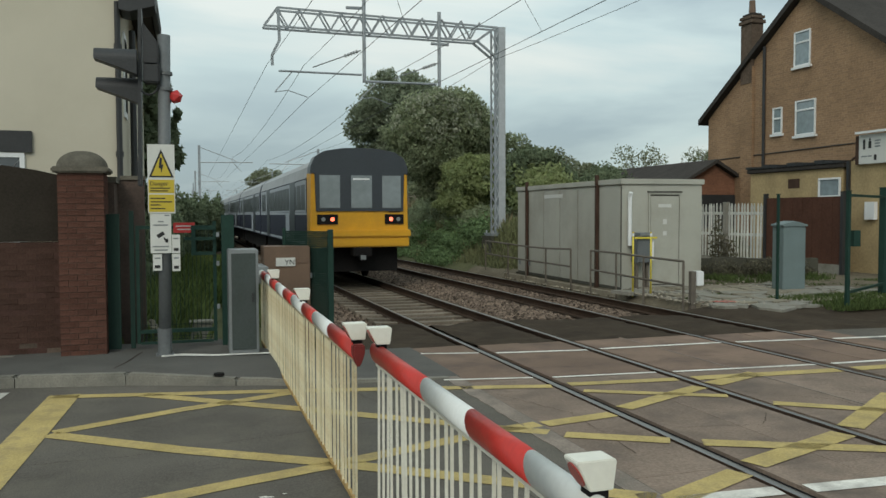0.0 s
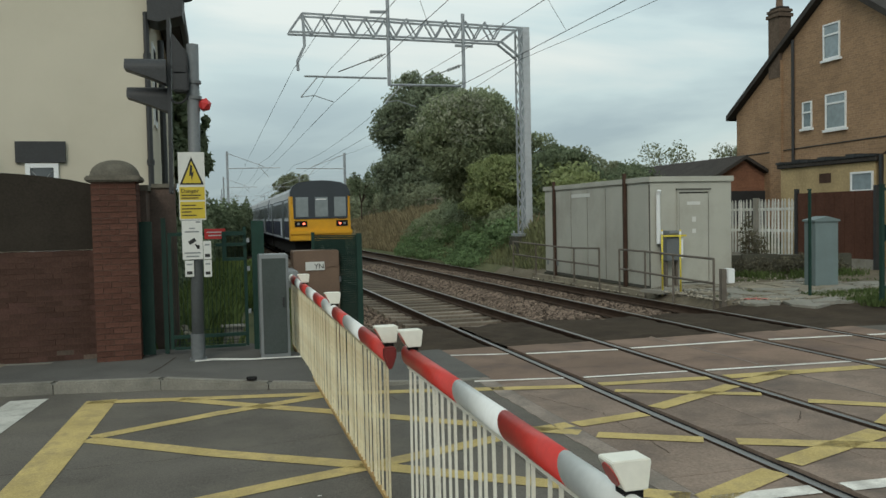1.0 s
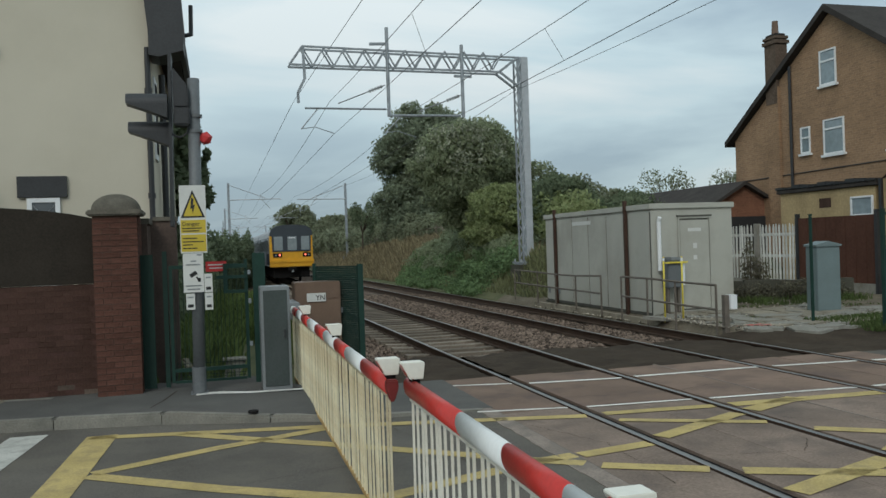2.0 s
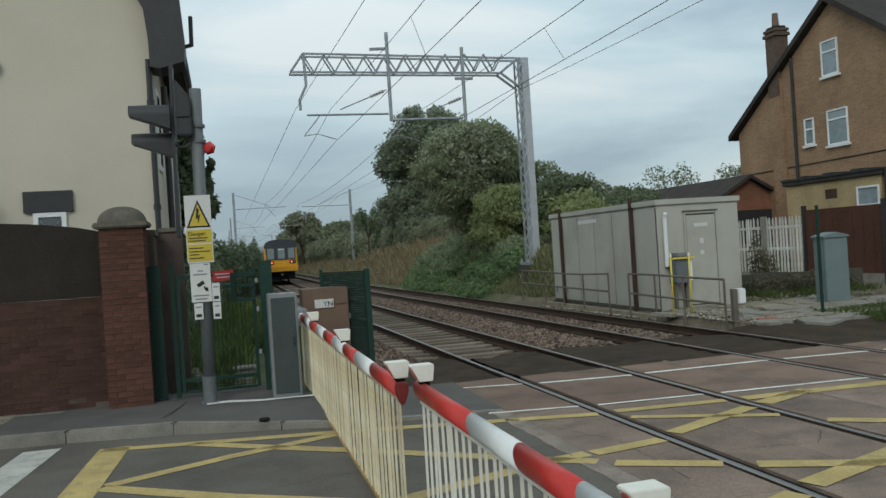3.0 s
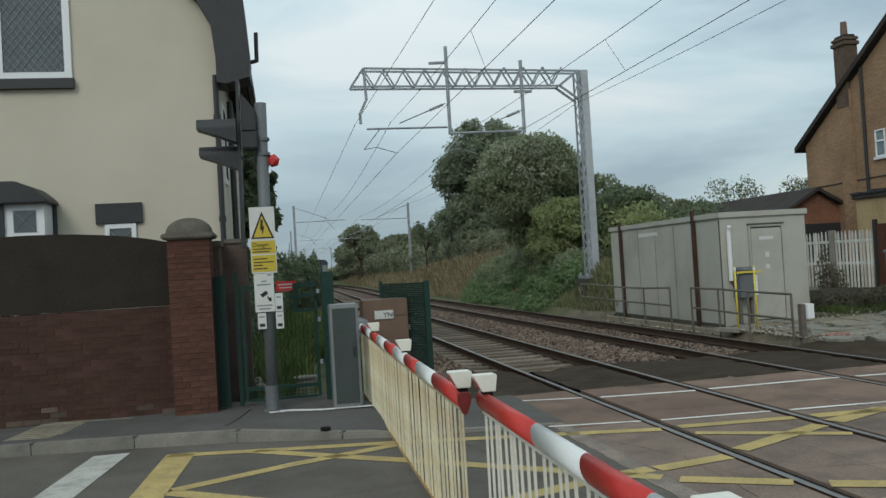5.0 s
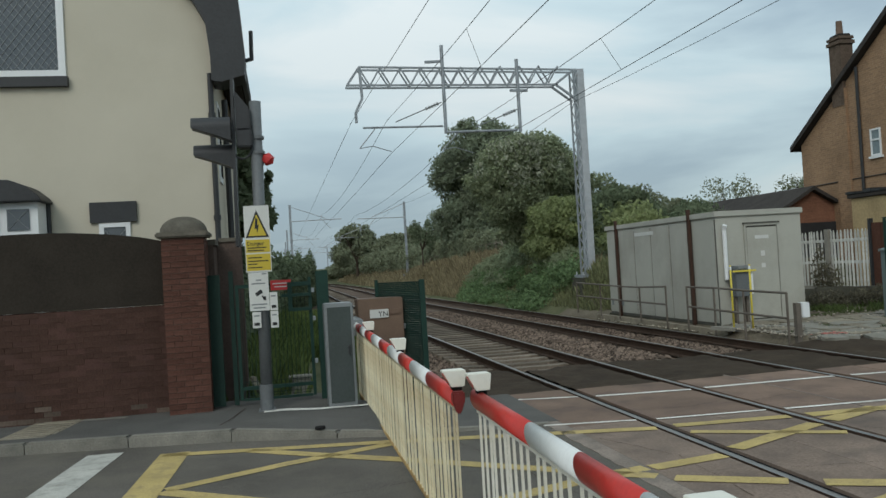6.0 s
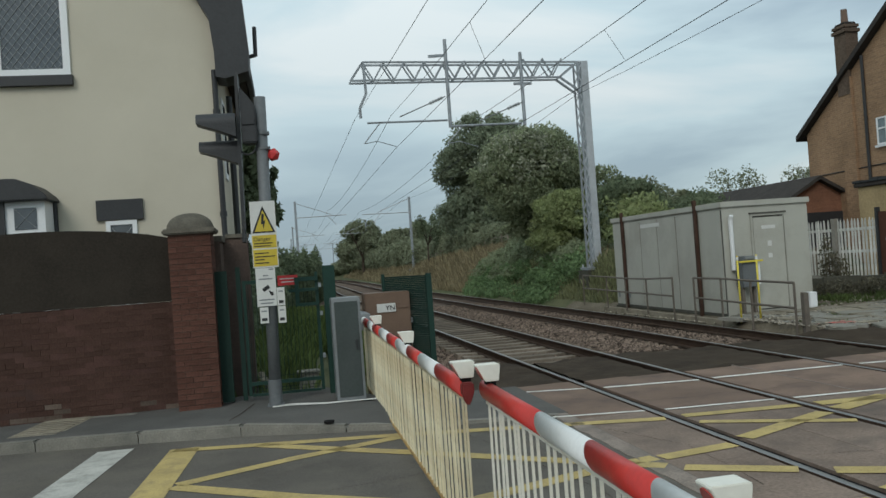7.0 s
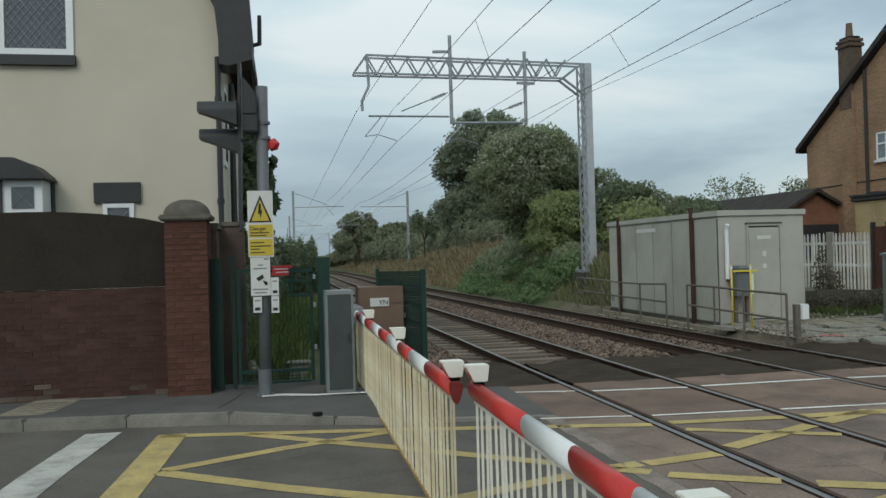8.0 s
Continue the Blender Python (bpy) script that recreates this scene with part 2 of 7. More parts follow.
    rail_yellow=mat("yellow_tube", (0.62, 0.50, 0.06), 0.55, vary=0.15, scale=4, fine=30, bump=0),
    tube=mat("weathered_tube", (0.125, 0.105, 0.085), 0.75, 0.0, vary=0.3, scale=5, fine=40, bump=0.1),
    train_yellow=mat("train_yellow", (0.66, 0.33, 0.012), 0.45, vary=0.1, scale=1.5, fine=20, bump=0, dirt=(0.40, 0.20, 0.02), dirt_amount=0.4),
    train_dark=mat("train_dark_blue", (0.036, 0.043, 0.052), 0.4, vary=0.15, scale=1.5, fine=20, bump=0),
    train_roof=mat("train_roof_grey", (0.30, 0.31, 0.32), 0.6, vary=0.15, scale=1.5, fine=20, bump=0, dirt=(0.18, 0.18, 0.18), dirt_amount=0.5),
    train_blue=mat("train_blue", (0.024, 0.027, 0.045), 0.6, spec=0.15, vary=0.15, scale=1.5, fine=20, bump=0),
    train_pale=mat("train_pale", (0.36, 0.385, 0.42), 0.55, spec=0.2, vary=0.1, scale=1.5, fine=20, bump=0),
    train_under=mat("underframe_black", (0.014, 0.013, 0.013), 0.9, vary=0.3, scale=3, fine=20),
    # windscreen reflection is painted into this pale grey base colour
    train_glass=mat("train_glass", (0.19, 0.22, 0.23), 0.1, vary=0.2, scale=1.0, fine=5, bump=0, spec=0.9),
    yellow_brick=mat("yellow_brick_far", (0.43, 0.325, 0.18), 0.92, vary=0.25, scale=1.2, fine=14),
    slate=mat("roof_tiles_dark", (0.050, 0.044, 0.040), 0.85, vary=0.35, scale=1.5, fine=14),
    brown_fence=mat("brown_fence", (0.085, 0.040, 0.028), 0.85, vary=0.25, scale=1.5, fine=14),
    white_fence=mat("white_fence", (0.60, 0.60, 0.56), 0.75, vary=0.15, scale=2, fine=20, rand=0.2, dirt=(0.20, 0.19, 0.16), dirt_amount=0.8, dirt_scale=1.2),
    bark=mat("bark", (0.075, 0.058, 0.045), 0.95, vary=0.4, scale=4, fine=20, bump=1),
    leaf_dark=leaf_mat("leaves_dark", (0.165, 0.20, 0.12), 0.22, thin=0.5),
    # tree, mid and far leaf colours are raised to include distance haze
    leaf_tree=leaf_mat("leaves_tree", (0.23, 0.265, 0.18), 0.22, thin=0.5),
    leaf_mid=leaf_mat("leaves_mid", (0.275, 0.31, 0.19), 0.22, thin=0.5),
    leaf_silver=leaf_mat("leaves_silver", (0.36, 0.37, 0.28), 0.35, thin=0.45),
    leaf_far=leaf_mat("leaves_far", (0.235, 0.255, 0.165), 0.25, thin=0.5),
    yard_green=leaf_mat("yard_grass_green", (0.085, 0.118, 0.040), 0.4),
    grass=leaf_mat("grass_green", (0.185, 0.195, 0.10), 0.4),
    # leaf colour darkened to stand for foliage in shade
    leaf_shaded=leaf_mat("leaf_shaded", (0.125, 0.115, 0.08), 0.4),
    dry_grass=leaf_mat("grass_dry", (0.275, 0.23, 0.14), 0.4),
    ivy=leaf_mat("ivy", (0.175, 0.255, 0.12), 0.3, thin=0.45),
    leaf_olive=leaf_mat("leaves_olive", (0.31, 0.35, 0.165), 0.25, thin=0.5),
    seam=mat("panel_gap", (0.10, 0.098, 0.085), 0.9, bump=0),
    sign_white=mat("sign_white", (0.58, 0.58, 0.55), 0.5, vary=0.06, scale=4, fine=30, bump=0),
    sign_yellow=mat("sign_yellow", (0.52, 0.39, 0.035), 0.5, vary=0.06, scale=4, fine=30, bump=0),
    ink=mat("ink_black", (0.012, 0.012, 0.012), 0.6, bump=0),
    sign_red=mat("sign_red", (0.50, 0.030, 0.030), 0.5, vary=0.1, bump=0),
    tail_red=glow_mat("tail_lamp", (1.0, 0.16, 0.09), 2.2),
)


def brick_mat(name, c1, c2, mortar, axis):
    """Far brickwork in courses on an upright wall; axis: the level direction in which the courses run."""
    m = mat(name, c1, 0.92, vary=0.25, scale=1.0, fine=12, bump=0, dirt=tuple(0.6 * c for c in c1), dirt_amount=0.5, dirt_scale=0.6)
    n, l = m.node_tree.nodes, m.node_tree.links
    co, sep, com, br, mix = n.new("ShaderNodeTexCoord"), n.new("ShaderNodeSeparateXYZ"), n.new("ShaderNodeCombineXYZ"), n.new("ShaderNodeTexBrick"), n.new("ShaderNodeMix")
    l.new(co.outputs["Object"], sep.inputs[0])
    l.new(sep.outputs[axis.upper()], com.inputs[0])
    l.new(sep.outputs["Z"], com.inputs[1])
    l.new(com.outputs[0], br.inputs["Vector"])
    br.inputs["Color1"].default_value, br.inputs["Color2"].default_value, br.inputs["Mortar"].default_value = (1.08, 1.05, 1.0, 1), (0.86, 0.84, 0.84, 1), (*mortar, 1)
    br.inputs["Scale"].default_value, br.inputs["Mortar Size"].default_value = 1.0, 0.007
    br.inputs["Brick Width"].default_value, br.inputs["Row Height"].default_value = 0.225, 0.075
    b = n["Principled BSDF"]
    src = b.inputs["Base Color"].links[0].from_socket
    mix.data_type, mix.blend_type = "RGBA", "MULTIPLY"
    mix.inputs["Factor"].default_value = 1.0
    l.new(src, mix.inputs["A"])
    l.new(br.outputs["Color"], mix.inputs["B"])
    l.new(mix.outputs["Result"], b.inputs["Base Color"])
    return m


M["orange_brick"] = brick_mat("orange_brick_courses", (0.315, 0.205, 0.128), None, (1.1, 1.15, 1.2), "y")
M["garage_brick"] = brick_mat("garage_brick_courses", (0.20, 0.10, 0.065), None, (1.0, 1.0, 1.0), "x")

# ---- builders ----
def bend(y):
    """How far the line has swung to the left, far down the track."""
    return 0.0 if y < 85 else -1.6 * ((y - 85) / 46) ** 2 if y < 140 else -2.287 - 0.083 * (y - 140)


def gz(x, y):
    """Height of the road and of the rail heads: the crossing lies on a slight slope."""
    return 0.06 + 0.0088 * max(-20, min(x, 25)) - 0.0063 * max(-10, min(y, 60))


def box(bm, x0, x1, y0, y1, z0, z1):
    v = [bm.verts.new((x, y, z)) for z in (z0, z1) for x, y in ((x0, y0), (x1, y0), (x1, y1), (x0, y1))]
    for f in ((3, 2, 1, 0), (4, 5, 6, 7), (0, 1, 5, 4), (1, 2, 6, 5), (2, 3, 7, 6), (3, 0, 4, 7)):
        bm.faces.new([v[i] for i in f])
    return v


def tube(bm, a, b, r, n=8, r2=None):
    a, b = Vector(a), Vector(b)
    d = (b - a).normalized()
    s = d.cross(Vector((0, 0, 1)) if abs(d.z) < 0.9 else Vector((1, 0, 0))).normalized()
    u = s.cross(d)
    r2 = r if r2 is None else r2
    rings = []
    for p, q in ((a, r), (b, r2)):
        rings.append([bm.verts.new(p + (s * math.cos(2 * math.pi * i / n) + u * math.sin(2 * math.pi * i / n)) * q) for i in range(n)])
    for i in range(n):
        bm.faces.new((rings[0][i], rings[0][(i + 1) % n], rings[1][(i + 1) % n], rings[1][i]))
    bm.faces.new(rings[0][::-1])
    bm.faces.new(rings[1])


def bar(bm, a, b, w, h):
    """A square bar from a to b."""
    a, b = Vector(a), Vector(b)
    d = (b - a).normalized()
    s = d.cross(Vector((0, 0, 1)) if abs(d.z) < 0.95 else Vector((1, 0, 0))).normalized() * (w / 2)
    u = s.cross(d).normalized() * (h / 2)
    v = [bm.verts.new(p + i * s + j * u) for p in (a, b) for i, j in ((-1, -1), (1, -1), (1, 1), (-1, 1))]
    for f in ((3, 2, 1, 0), (4, 5, 6, 7), (0, 1, 5, 4), (1, 2, 6, 5), (2, 3, 7, 6), (3, 0, 4, 7)):
        bm.faces.new([v[i] for i in f])


def prism(bm, outline, axis, lo, hi):
    """Extrude a 2D outline: axis 'x' takes (y, z), 'y' takes (x, z), 'z' takes (x, y)."""
    def at(p, q):
        return {"x": (q, p[0], p[1]), "y": (p[0], q, p[1]), "z": (p[0], p[1], q)}[axis]
    A = [bm.verts.new(at(p, lo)) for p in outline]
    C = [bm.verts.new(at(p, hi)) for p in outline]
    n = len(outline)
    for i in range(n):
        bm.faces.new((A[i], A[(i + 1) % n], C[(i + 1) % n], C[i]))
    bm.faces.new(A[::-1])
    bm.faces.new(C)


def finish(bm, name, material, smooth=False, bevel=0.0):
    if bevel:
        bmesh.ops.bevel(bm, geom=bm.edges[:], offset=bevel, segments=2, affect="EDGES", clamp_overlap=True)
    bmesh.ops.recalc_face_normals(bm, faces=bm.faces[:])
    me = bpy.data.meshes.new(name)
    bm.to_mesh(me)
    bm.free()
    me.materials.append(M[material] if isinstance(material, str) else material)
    if smooth:
        for p in me.polygons:
            p.use_smooth = True
    return me


def band_mesh(bm, name, material):
    """Smooth round the sides, flat at the ends."""
    me = finish(bm, name, material)
    for p in me.polygons:
        p.use_smooth = len(p.vertices) == 4
    return me


def part(name, bm, material, parent=None, label="", smooth=False, bevel=0.0, at=None):
    ob = new(name, finish(bm, name, material, smooth, bevel))
    if at is not None:
        ob.matrix_basis = at
    if parent is not None:
        ob.parent = parent
    return tagged(ob, label)


def thing(name, x, y, z, label, category, group="", rz=0):
    ob = new(name)
    ob.matrix_basis = pose(x, y, z, 0, 0, rz)
    ob.empty_display_size = 0.2
    return tagged(ob, label, category, group)


def boxpart(name, dims, material, parent=None, label="", bevel=0.0):
    bm = bmesh.new()
    box(bm, *dims)
    return part(name, bm, material, parent, label, bevel=bevel)


def structure(name, bm, material, label="", category="", smooth=False):
    return tagged(part(name, bm, material, None, "", smooth), label, category, "", "structure")


def strip(bm, pts, w, lift=0.006, thick=0.0):
    """A painted line along points of the road, w wide (or one width a point), draped on its slope."""
    P3 = [Vector((x, y, 0)) for x, y in pts]
    L, Rr = [], []
    for i, p in enumerate(P3):
        d = (P3[min(i + 1, len(P3) - 1)] - P3[max(i - 1, 0)]).normalized()
        s = Vector((-d.y, d.x, 0)) * ((w[i] if isinstance(w, (list, tuple)) else w) / 2)
        for q, lst in ((p + s, L), (p - s, Rr)):
            lst.append(bm.verts.new((q.x, q.y, gz(q.x, q.y) + lift)))
    for i in range(len(P3) - 1):
        bm.faces.new((L[i], Rr[i], Rr[i + 1], L[i + 1]))


# ---- ground, road and tracks ----
def smooth_step(a, b, v):
    k = max(0.0, min(1.0, (v - a) / (b - a)))
    return k * k * (3 - 2 * k)


def terrain(x, y):
    """The ground sheet: under the road and tracks, and up the bank beside the line."""
    z = gz(x, y) - 0.30
    up = smooth_step(30, 42, y)
    bank = smooth_step(9.7, 11.3 + 1.3 * up, x) * smooth_step(24.4, 27.4, y) * (1.75 + 0.8 * up - 0.9 * smooth_step(54, 85, y)) + smooth_step(14, 22, x) * smooth_step(27, 40, y) * 0.9
    left = smooth_step(2.0, -2.0, x) * smooth_step(12.2, 14.0, y) * 0.30
    yard = smooth_step(9.3, 9.8, x) * smooth_step(11.2, 12.6, y) * 0.30
    far = smooth_step(60, 200, y) * smooth_step(16, 40, abs(x - 6)) * 1.5
    wob = noise.noise((x * 0.5, y * 0.5, 0)) * 0.12 * max(smooth_step(11, 13, x), smooth_step(1, -2, x)) * smooth_step(12, 16, y)
    return z + max(bank, yard) + left + far + wob


def ground_sheet():
    xs = [-900, -300, -120, -60, -30, -15] + [-8 + 0.8 * i for i in range(45)] + [32, 40, 60, 120, 300, 900]
    ys = [-900, -200, -60, -20, -5, 0, 3, 6, 8, 10] + [11 + 0.7 * i for i in range(50)] + [48, 54, 60, 70, 85, 100, 130, 170, 220, 300, 500, 1200]
    bm = bmesh.new()
    grid = [[bm.verts.new((x, y, terrain(x, y))) for x in xs] for y in ys]
    for j in range(len(ys) - 1):
        for i in range(len(xs) - 1):
            bm.faces.new((grid[j][i], grid[j][i + 1], grid[j + 1][i + 1], grid[j + 1][i]))
    return structure("ground", bm, "earth", "rough earth and grass beside the railway", "ground", True)


ground_sheet()

KERB = [(-40, 13.9), (-12, 11.55), (-6, 10.9), (-3.06, 10.45), (-1.88, 10.22), (-0.69, 9.93), (0.4, 9.5), (1.02, 9.2), (2.9, 8.95)]


def kerb_y(x):
    for (a, b), (c, d) in zip(KERB, KERB[1:]):
        if x <= c:
            return b + (d - b) * (x - a) / (c - a)
    return 8.95 - (x - 2.9) * 0.16


def road_sheet():
    """The carriageway, up to the kerb line and across the tracks."""
    bm = bmesh.new()
    xs = [-60, -30, -20] + [-12 + 0.5 * i for i in range(30)] + [2.98]
    top = [bm.verts.new((x, kerb_y(x) + 0.05, gz(x, kerb_y(x)))) for x in xs]
    low = [bm.verts.new((x, -9, gz(x, -9))) for x in xs]
    for i in range(len(xs) - 1):
        bm.faces.new((low[i], low[i + 1], top[i + 1], top[i]))
    xs2 = [9.45, 12, 16, 25, 60]
    top = [bm.verts.new((x, 10.65 - 0.15 * (x - 9), gz(x, 10.6))) for x in xs2]
    low = [bm.verts.new((x, -9, gz(x, -9))) for x in xs2]
    for i in range(len(xs2) - 1):
        bm.faces.new((low[i], low[i + 1], top[i + 1], top[i]))
    r = bmesh.ops.extrude_face_region(bm, geom=bm.faces[:])
    bmesh.ops.translate(bm, verts=[g for g in r["geom"] if isinstance(g, bmesh.types.BMVert)], vec=(0, 0, -0.15))
    return structure("road", bm, "asphalt", "worn grey asphalt road over the level crossing", "road")


road_sheet()


def pavement_sheet():
    bm = bmesh.new()
    xs = [-40, -20, -12, -8, -6, -4.5, -3.06, -1.88, -0.69, 0.0, 0.4, 1.02, 1.6, 2.3, 2.98]
    rows = []
    for x in xs:
        up, front = 0.115 - 0.105 * smooth_step(0.6, 2.6, x), 0.128 - 0.055 * smooth_step(-0.72, -0.05, x) - 0.065 * smooth_step(0.6, 2.6, x)
        back = 12.5 if x < 1.0 else 11.3
        rows.append([bm.verts.new((x, y, gz(x, y) + (front if k == 0 else up))) for k, y in enumerate((kerb_y(x) + 0.14, kerb_y(x) + 0.75, back))])
    for a, b in zip(rows, rows[1:]):
        for k in range(2):
            bm.faces.new((a[k], b[k], b[k + 1], a[k + 1]))
    r = bmesh.ops.extrude_face_region(bm, geom=bm.faces[:])
    bmesh.ops.translate(bm, verts=[g for g in r["geom"] if isinstance(g, bmesh.types.BMVert)], vec=(0, 0, -0.3))
    return structure("pavement", bm, "pavement", "dark asphalt footway behind the kerb", "pavement")


pavement_sheet()


def kerb_up(x):
    """Height of the kerb over the road: a step down before the barrier, then level with the crossing."""
    return 0.135 - 0.055 * smooth_step(-0.72, -0.05, x) - 0.065 * smooth_step(0.6, 2.6, x)


def kerb_stones():
    kerb = thing("kerb", 0, 0, 0, "weathered grey concrete kerb stones along the footway", "kerb")
    tagged(kerb, kind="structure")
    x = -12.61
    while x < 2.8:
        x2 = min(x + 1.19, 2.86)
        y, y2 = kerb_y(x), kerb_y(x2)
        ang = math.atan2(y2 - y, x2 - x)
        up, up2 = kerb_up(x), kerb_up(x2)
        tip = -math.degrees(math.atan2(gz(x2, y2) + up2 - gz(x, y) - up, x2 - x))
        bm = bmesh.new()
        n = math.hypot(y2 - y, x2 - x)
        box(bm, 0.006, n - 0.006, 0, 0.14, -0.15, 0)
        bmesh.ops.bevel(bm, geom=[e for e in bm.edges if abs(e.verts[0].co.z) < 0.01 and abs(e.verts[1].co.z) < 0.01], offset=0.022, segments=2, affect="EDGES")
        part("kerb_stone", bm, "kerb", kerb, at=pose(x, y, gz(x, y) + up + random.uniform(-0.004, 0.004), 0, tip, math.degrees(ang)))
        x = x2


kerb_stones()


def pavement_details():
    """A pale concrete cover slab and a patched strip in the footway."""
    t = thing("access_cover", -3.16, 11.52, gz(-3.16, 11.52) + 0.118, "pale ribbed concrete access cover set in the footway", "access cover", rz=-8)
    boxpart("frame", (-0.31, 0.31, -0.70, 0.70, -0.05, 0.004), "slab", t)
    for k in range(9):
        boxpart("rib", (-0.27, 0.27, -0.62 + k * 0.14, -0.54 + k * 0.14, 0.004, 0.012), "slab", t)
    bm = bmesh.new()
    strip(bm, [(-2.86, 12.0), (-2.55, 11.92), (-2.2, 11.86)], 0.14, 0.121)
    structure("footway_patch", bm, "concrete", "pale worn patch on the footway", "pavement")
    bm = bmesh.new()
    strip(bm, [(-0.95, 10.15), (-0.75, 10.9), (-0.62, 11.6)], 0.018, 0.121)
    structure("footway_joint", bm, "apron", "dark joint across the footway", "pavement")
    t = thing("drain_cover", 0.3, 9.62, gz(0.3, 9.6) + 0.122, "small round black iron cover in the kerb line", "drain cover")
    bm = bmesh.new()
    tube(bm, (0, 0, -0.02), (0, 0, 0.006), 0.06, 14)
    part("lid", bm, "train_under", t)


pavement_details()

RAILS = (3.83, 5.33, 7.35, 8.85)
ROAD_EDGE = 11.2


def crossing_panels():
    deck = thing("crossing_deck", 0, 0, 0, "brown-grey crossing panels laid between the rails", "crossing deck")
    tagged(deck, kind="structure")
    cols = [(2.98, 3.75), (3.95, 4.577), (4.581, 5.21), (5.41, 6.19), (6.22, 7.26), (7.48, 8.093), (8.097, 8.73), (8.95, 9.45)]
    for x0, x1 in cols:
        y = 11.25 - 0.1 * (x0 - 3)
        step = 2.55
        first = True
        while y > -8:
            y0 = y - step
            bm = bmesh.new()
            v = box(bm, x0, x1, y0 + 0.002, y - 0.002, -0.15, 0)
            for q in v:
                q.co.z += gz(q.co.x, q.co.y)
            part("panel", bm, "panel_red" if first else "panel", deck, at=pose(0, 0, random.uniform(-0.003, 0.001)))
            y, step, first = y0, 3.6, False
    # added dark strips stand for the shade in the grooves on both sides of each rail
    for k, rail in enumerate(RAILS):
        for x0, x1 in ((cols[2 * k][1] + 0.004, rail - 0.04), (rail + 0.04, cols[2 * k + 1][0] - 0.004)):
            bm = bmesh.new()
            top = 11.2 - 0.1 * (rail - 3)
            v = box(bm, x0, x1, -8, top, -0.12, -0.028)
            for q in v:
                q.co.z += gz(q.co.x, q.co.y)
            part("groove_filler", bm, "train_under", deck, "dark strip standing for the shade in the rail groove")
    return deck


crossing_panels()


def rail_track(name, left, right):
    """Two rails on concrete sleepers; the heads stand free of the deck in their grooves."""
    t = thing(name, 0, 0, 0, "railway track with shiny rails on concrete sleepers", "track")
    tagged(t, kind="structure")
    ys = [-14, -5, 0, 5, 10, 15, 20, 30, 40, 60, 85, 95, 105, 115, 125, 135, 150, 180, 260]
    web = [(-0.07, -0.16), (0.07, -0.16), (0.07, -0.148), (0.012, -0.125), (0.012, -0.045), (0.035, -0.03), (0.035, -0.004), (-0.035, -0.004), (-0.035, -0.03), (-0.012, -0.045), (-0.012, -0.125), (-0.07, -0.148)]
    for x in (left, right):
        bm = bmesh.new()
        rings = [[bm.verts.new((x + p + bend(y), y, gz(x, y) + q)) for p, q in web] for y in ys]
        for a, b in zip(rings, rings[1:]):
            for i in range(len(web)):
                bm.faces.new((a[i], a[(i + 1) % len(web)], b[(i + 1) % len(web)], b[i]))
        r = part("rail", bm, "rail_side", t)
        bm = bmesh.new()
        a = [(bm.verts.new((x + bend(y) - 0.033, y, gz(x, y) - 0.003)), bm.verts.new((x + bend(y), y, gz(x, y) + 0.001)), bm.verts.new((x + bend(y) + 0.033, y, gz(x, y) - 0.003))) for y in ys]
        for p, q in zip(a, a[1:]):
            bm.faces.new((p[0], p[1], q[1], q[0]))
            bm.faces.new((p[1], p[2], q[2], q[1]))
        part("rail_head", bm, "rail_top", r, "polished running surface")
    mid = (left + right) / 2
    bm = bmesh.new()
    prism(bm, [(-1.25, -0.2), (1.25, -0.2), (1.25, 0.03), (0.5, 0.0), (-0.5, 0.0), (-1.25, 0.03)], "y", -0.125, 0.125)
    me = finish(bm, "sleeper", "sleeper")
    y = 14.6
    while y < 120:
        s = new("sleeper", me)
        s.parent = t
        s.matrix_basis = pose(mid + bend(y), y + random.uniform(-0.02, 0.02), gz(mid, y) - (0.163 if mid < 6 else 0.225))
        y += 0.65
    return t


rail_track("track_down", RAILS[0], RAILS[1])
rail_track("track_up", RAILS[2], RAILS[3])


def ballast_bed():
    bm = bmesh.new()
    ys = [11.0 + 0.4 * i for i in range(60)] + [40, 50, 60, 85, 95, 105, 115, 125, 140, 180, 260]
    prof = [(0.6, -0.33), (1.7, -0.24), (2.6, -0.215), (3.6, -0.235), (4.5, -0.245), (5.4, -0.235), (6.2, -0.17), (8.0, -0.225), (9.6, -0.2), (10.4, -0.32)]
    g = [[bm.verts.new((x + bend(y), y, gz(x, y) + z + noise.noise((x * 3, y * 3, 1)) * 0.03)) for x, z in prof] for y in ys]
    for a, b in zip(g, g[1:]):
        for i in range(len(prof) - 1):
            bm.faces.new((a[i], a[i + 1], b[i + 1], b[i]))
    return tagged(structure("ballast", bm, "ballast", "brown track ballast between and beside the rails", "ballast", True))


ballast_bed()


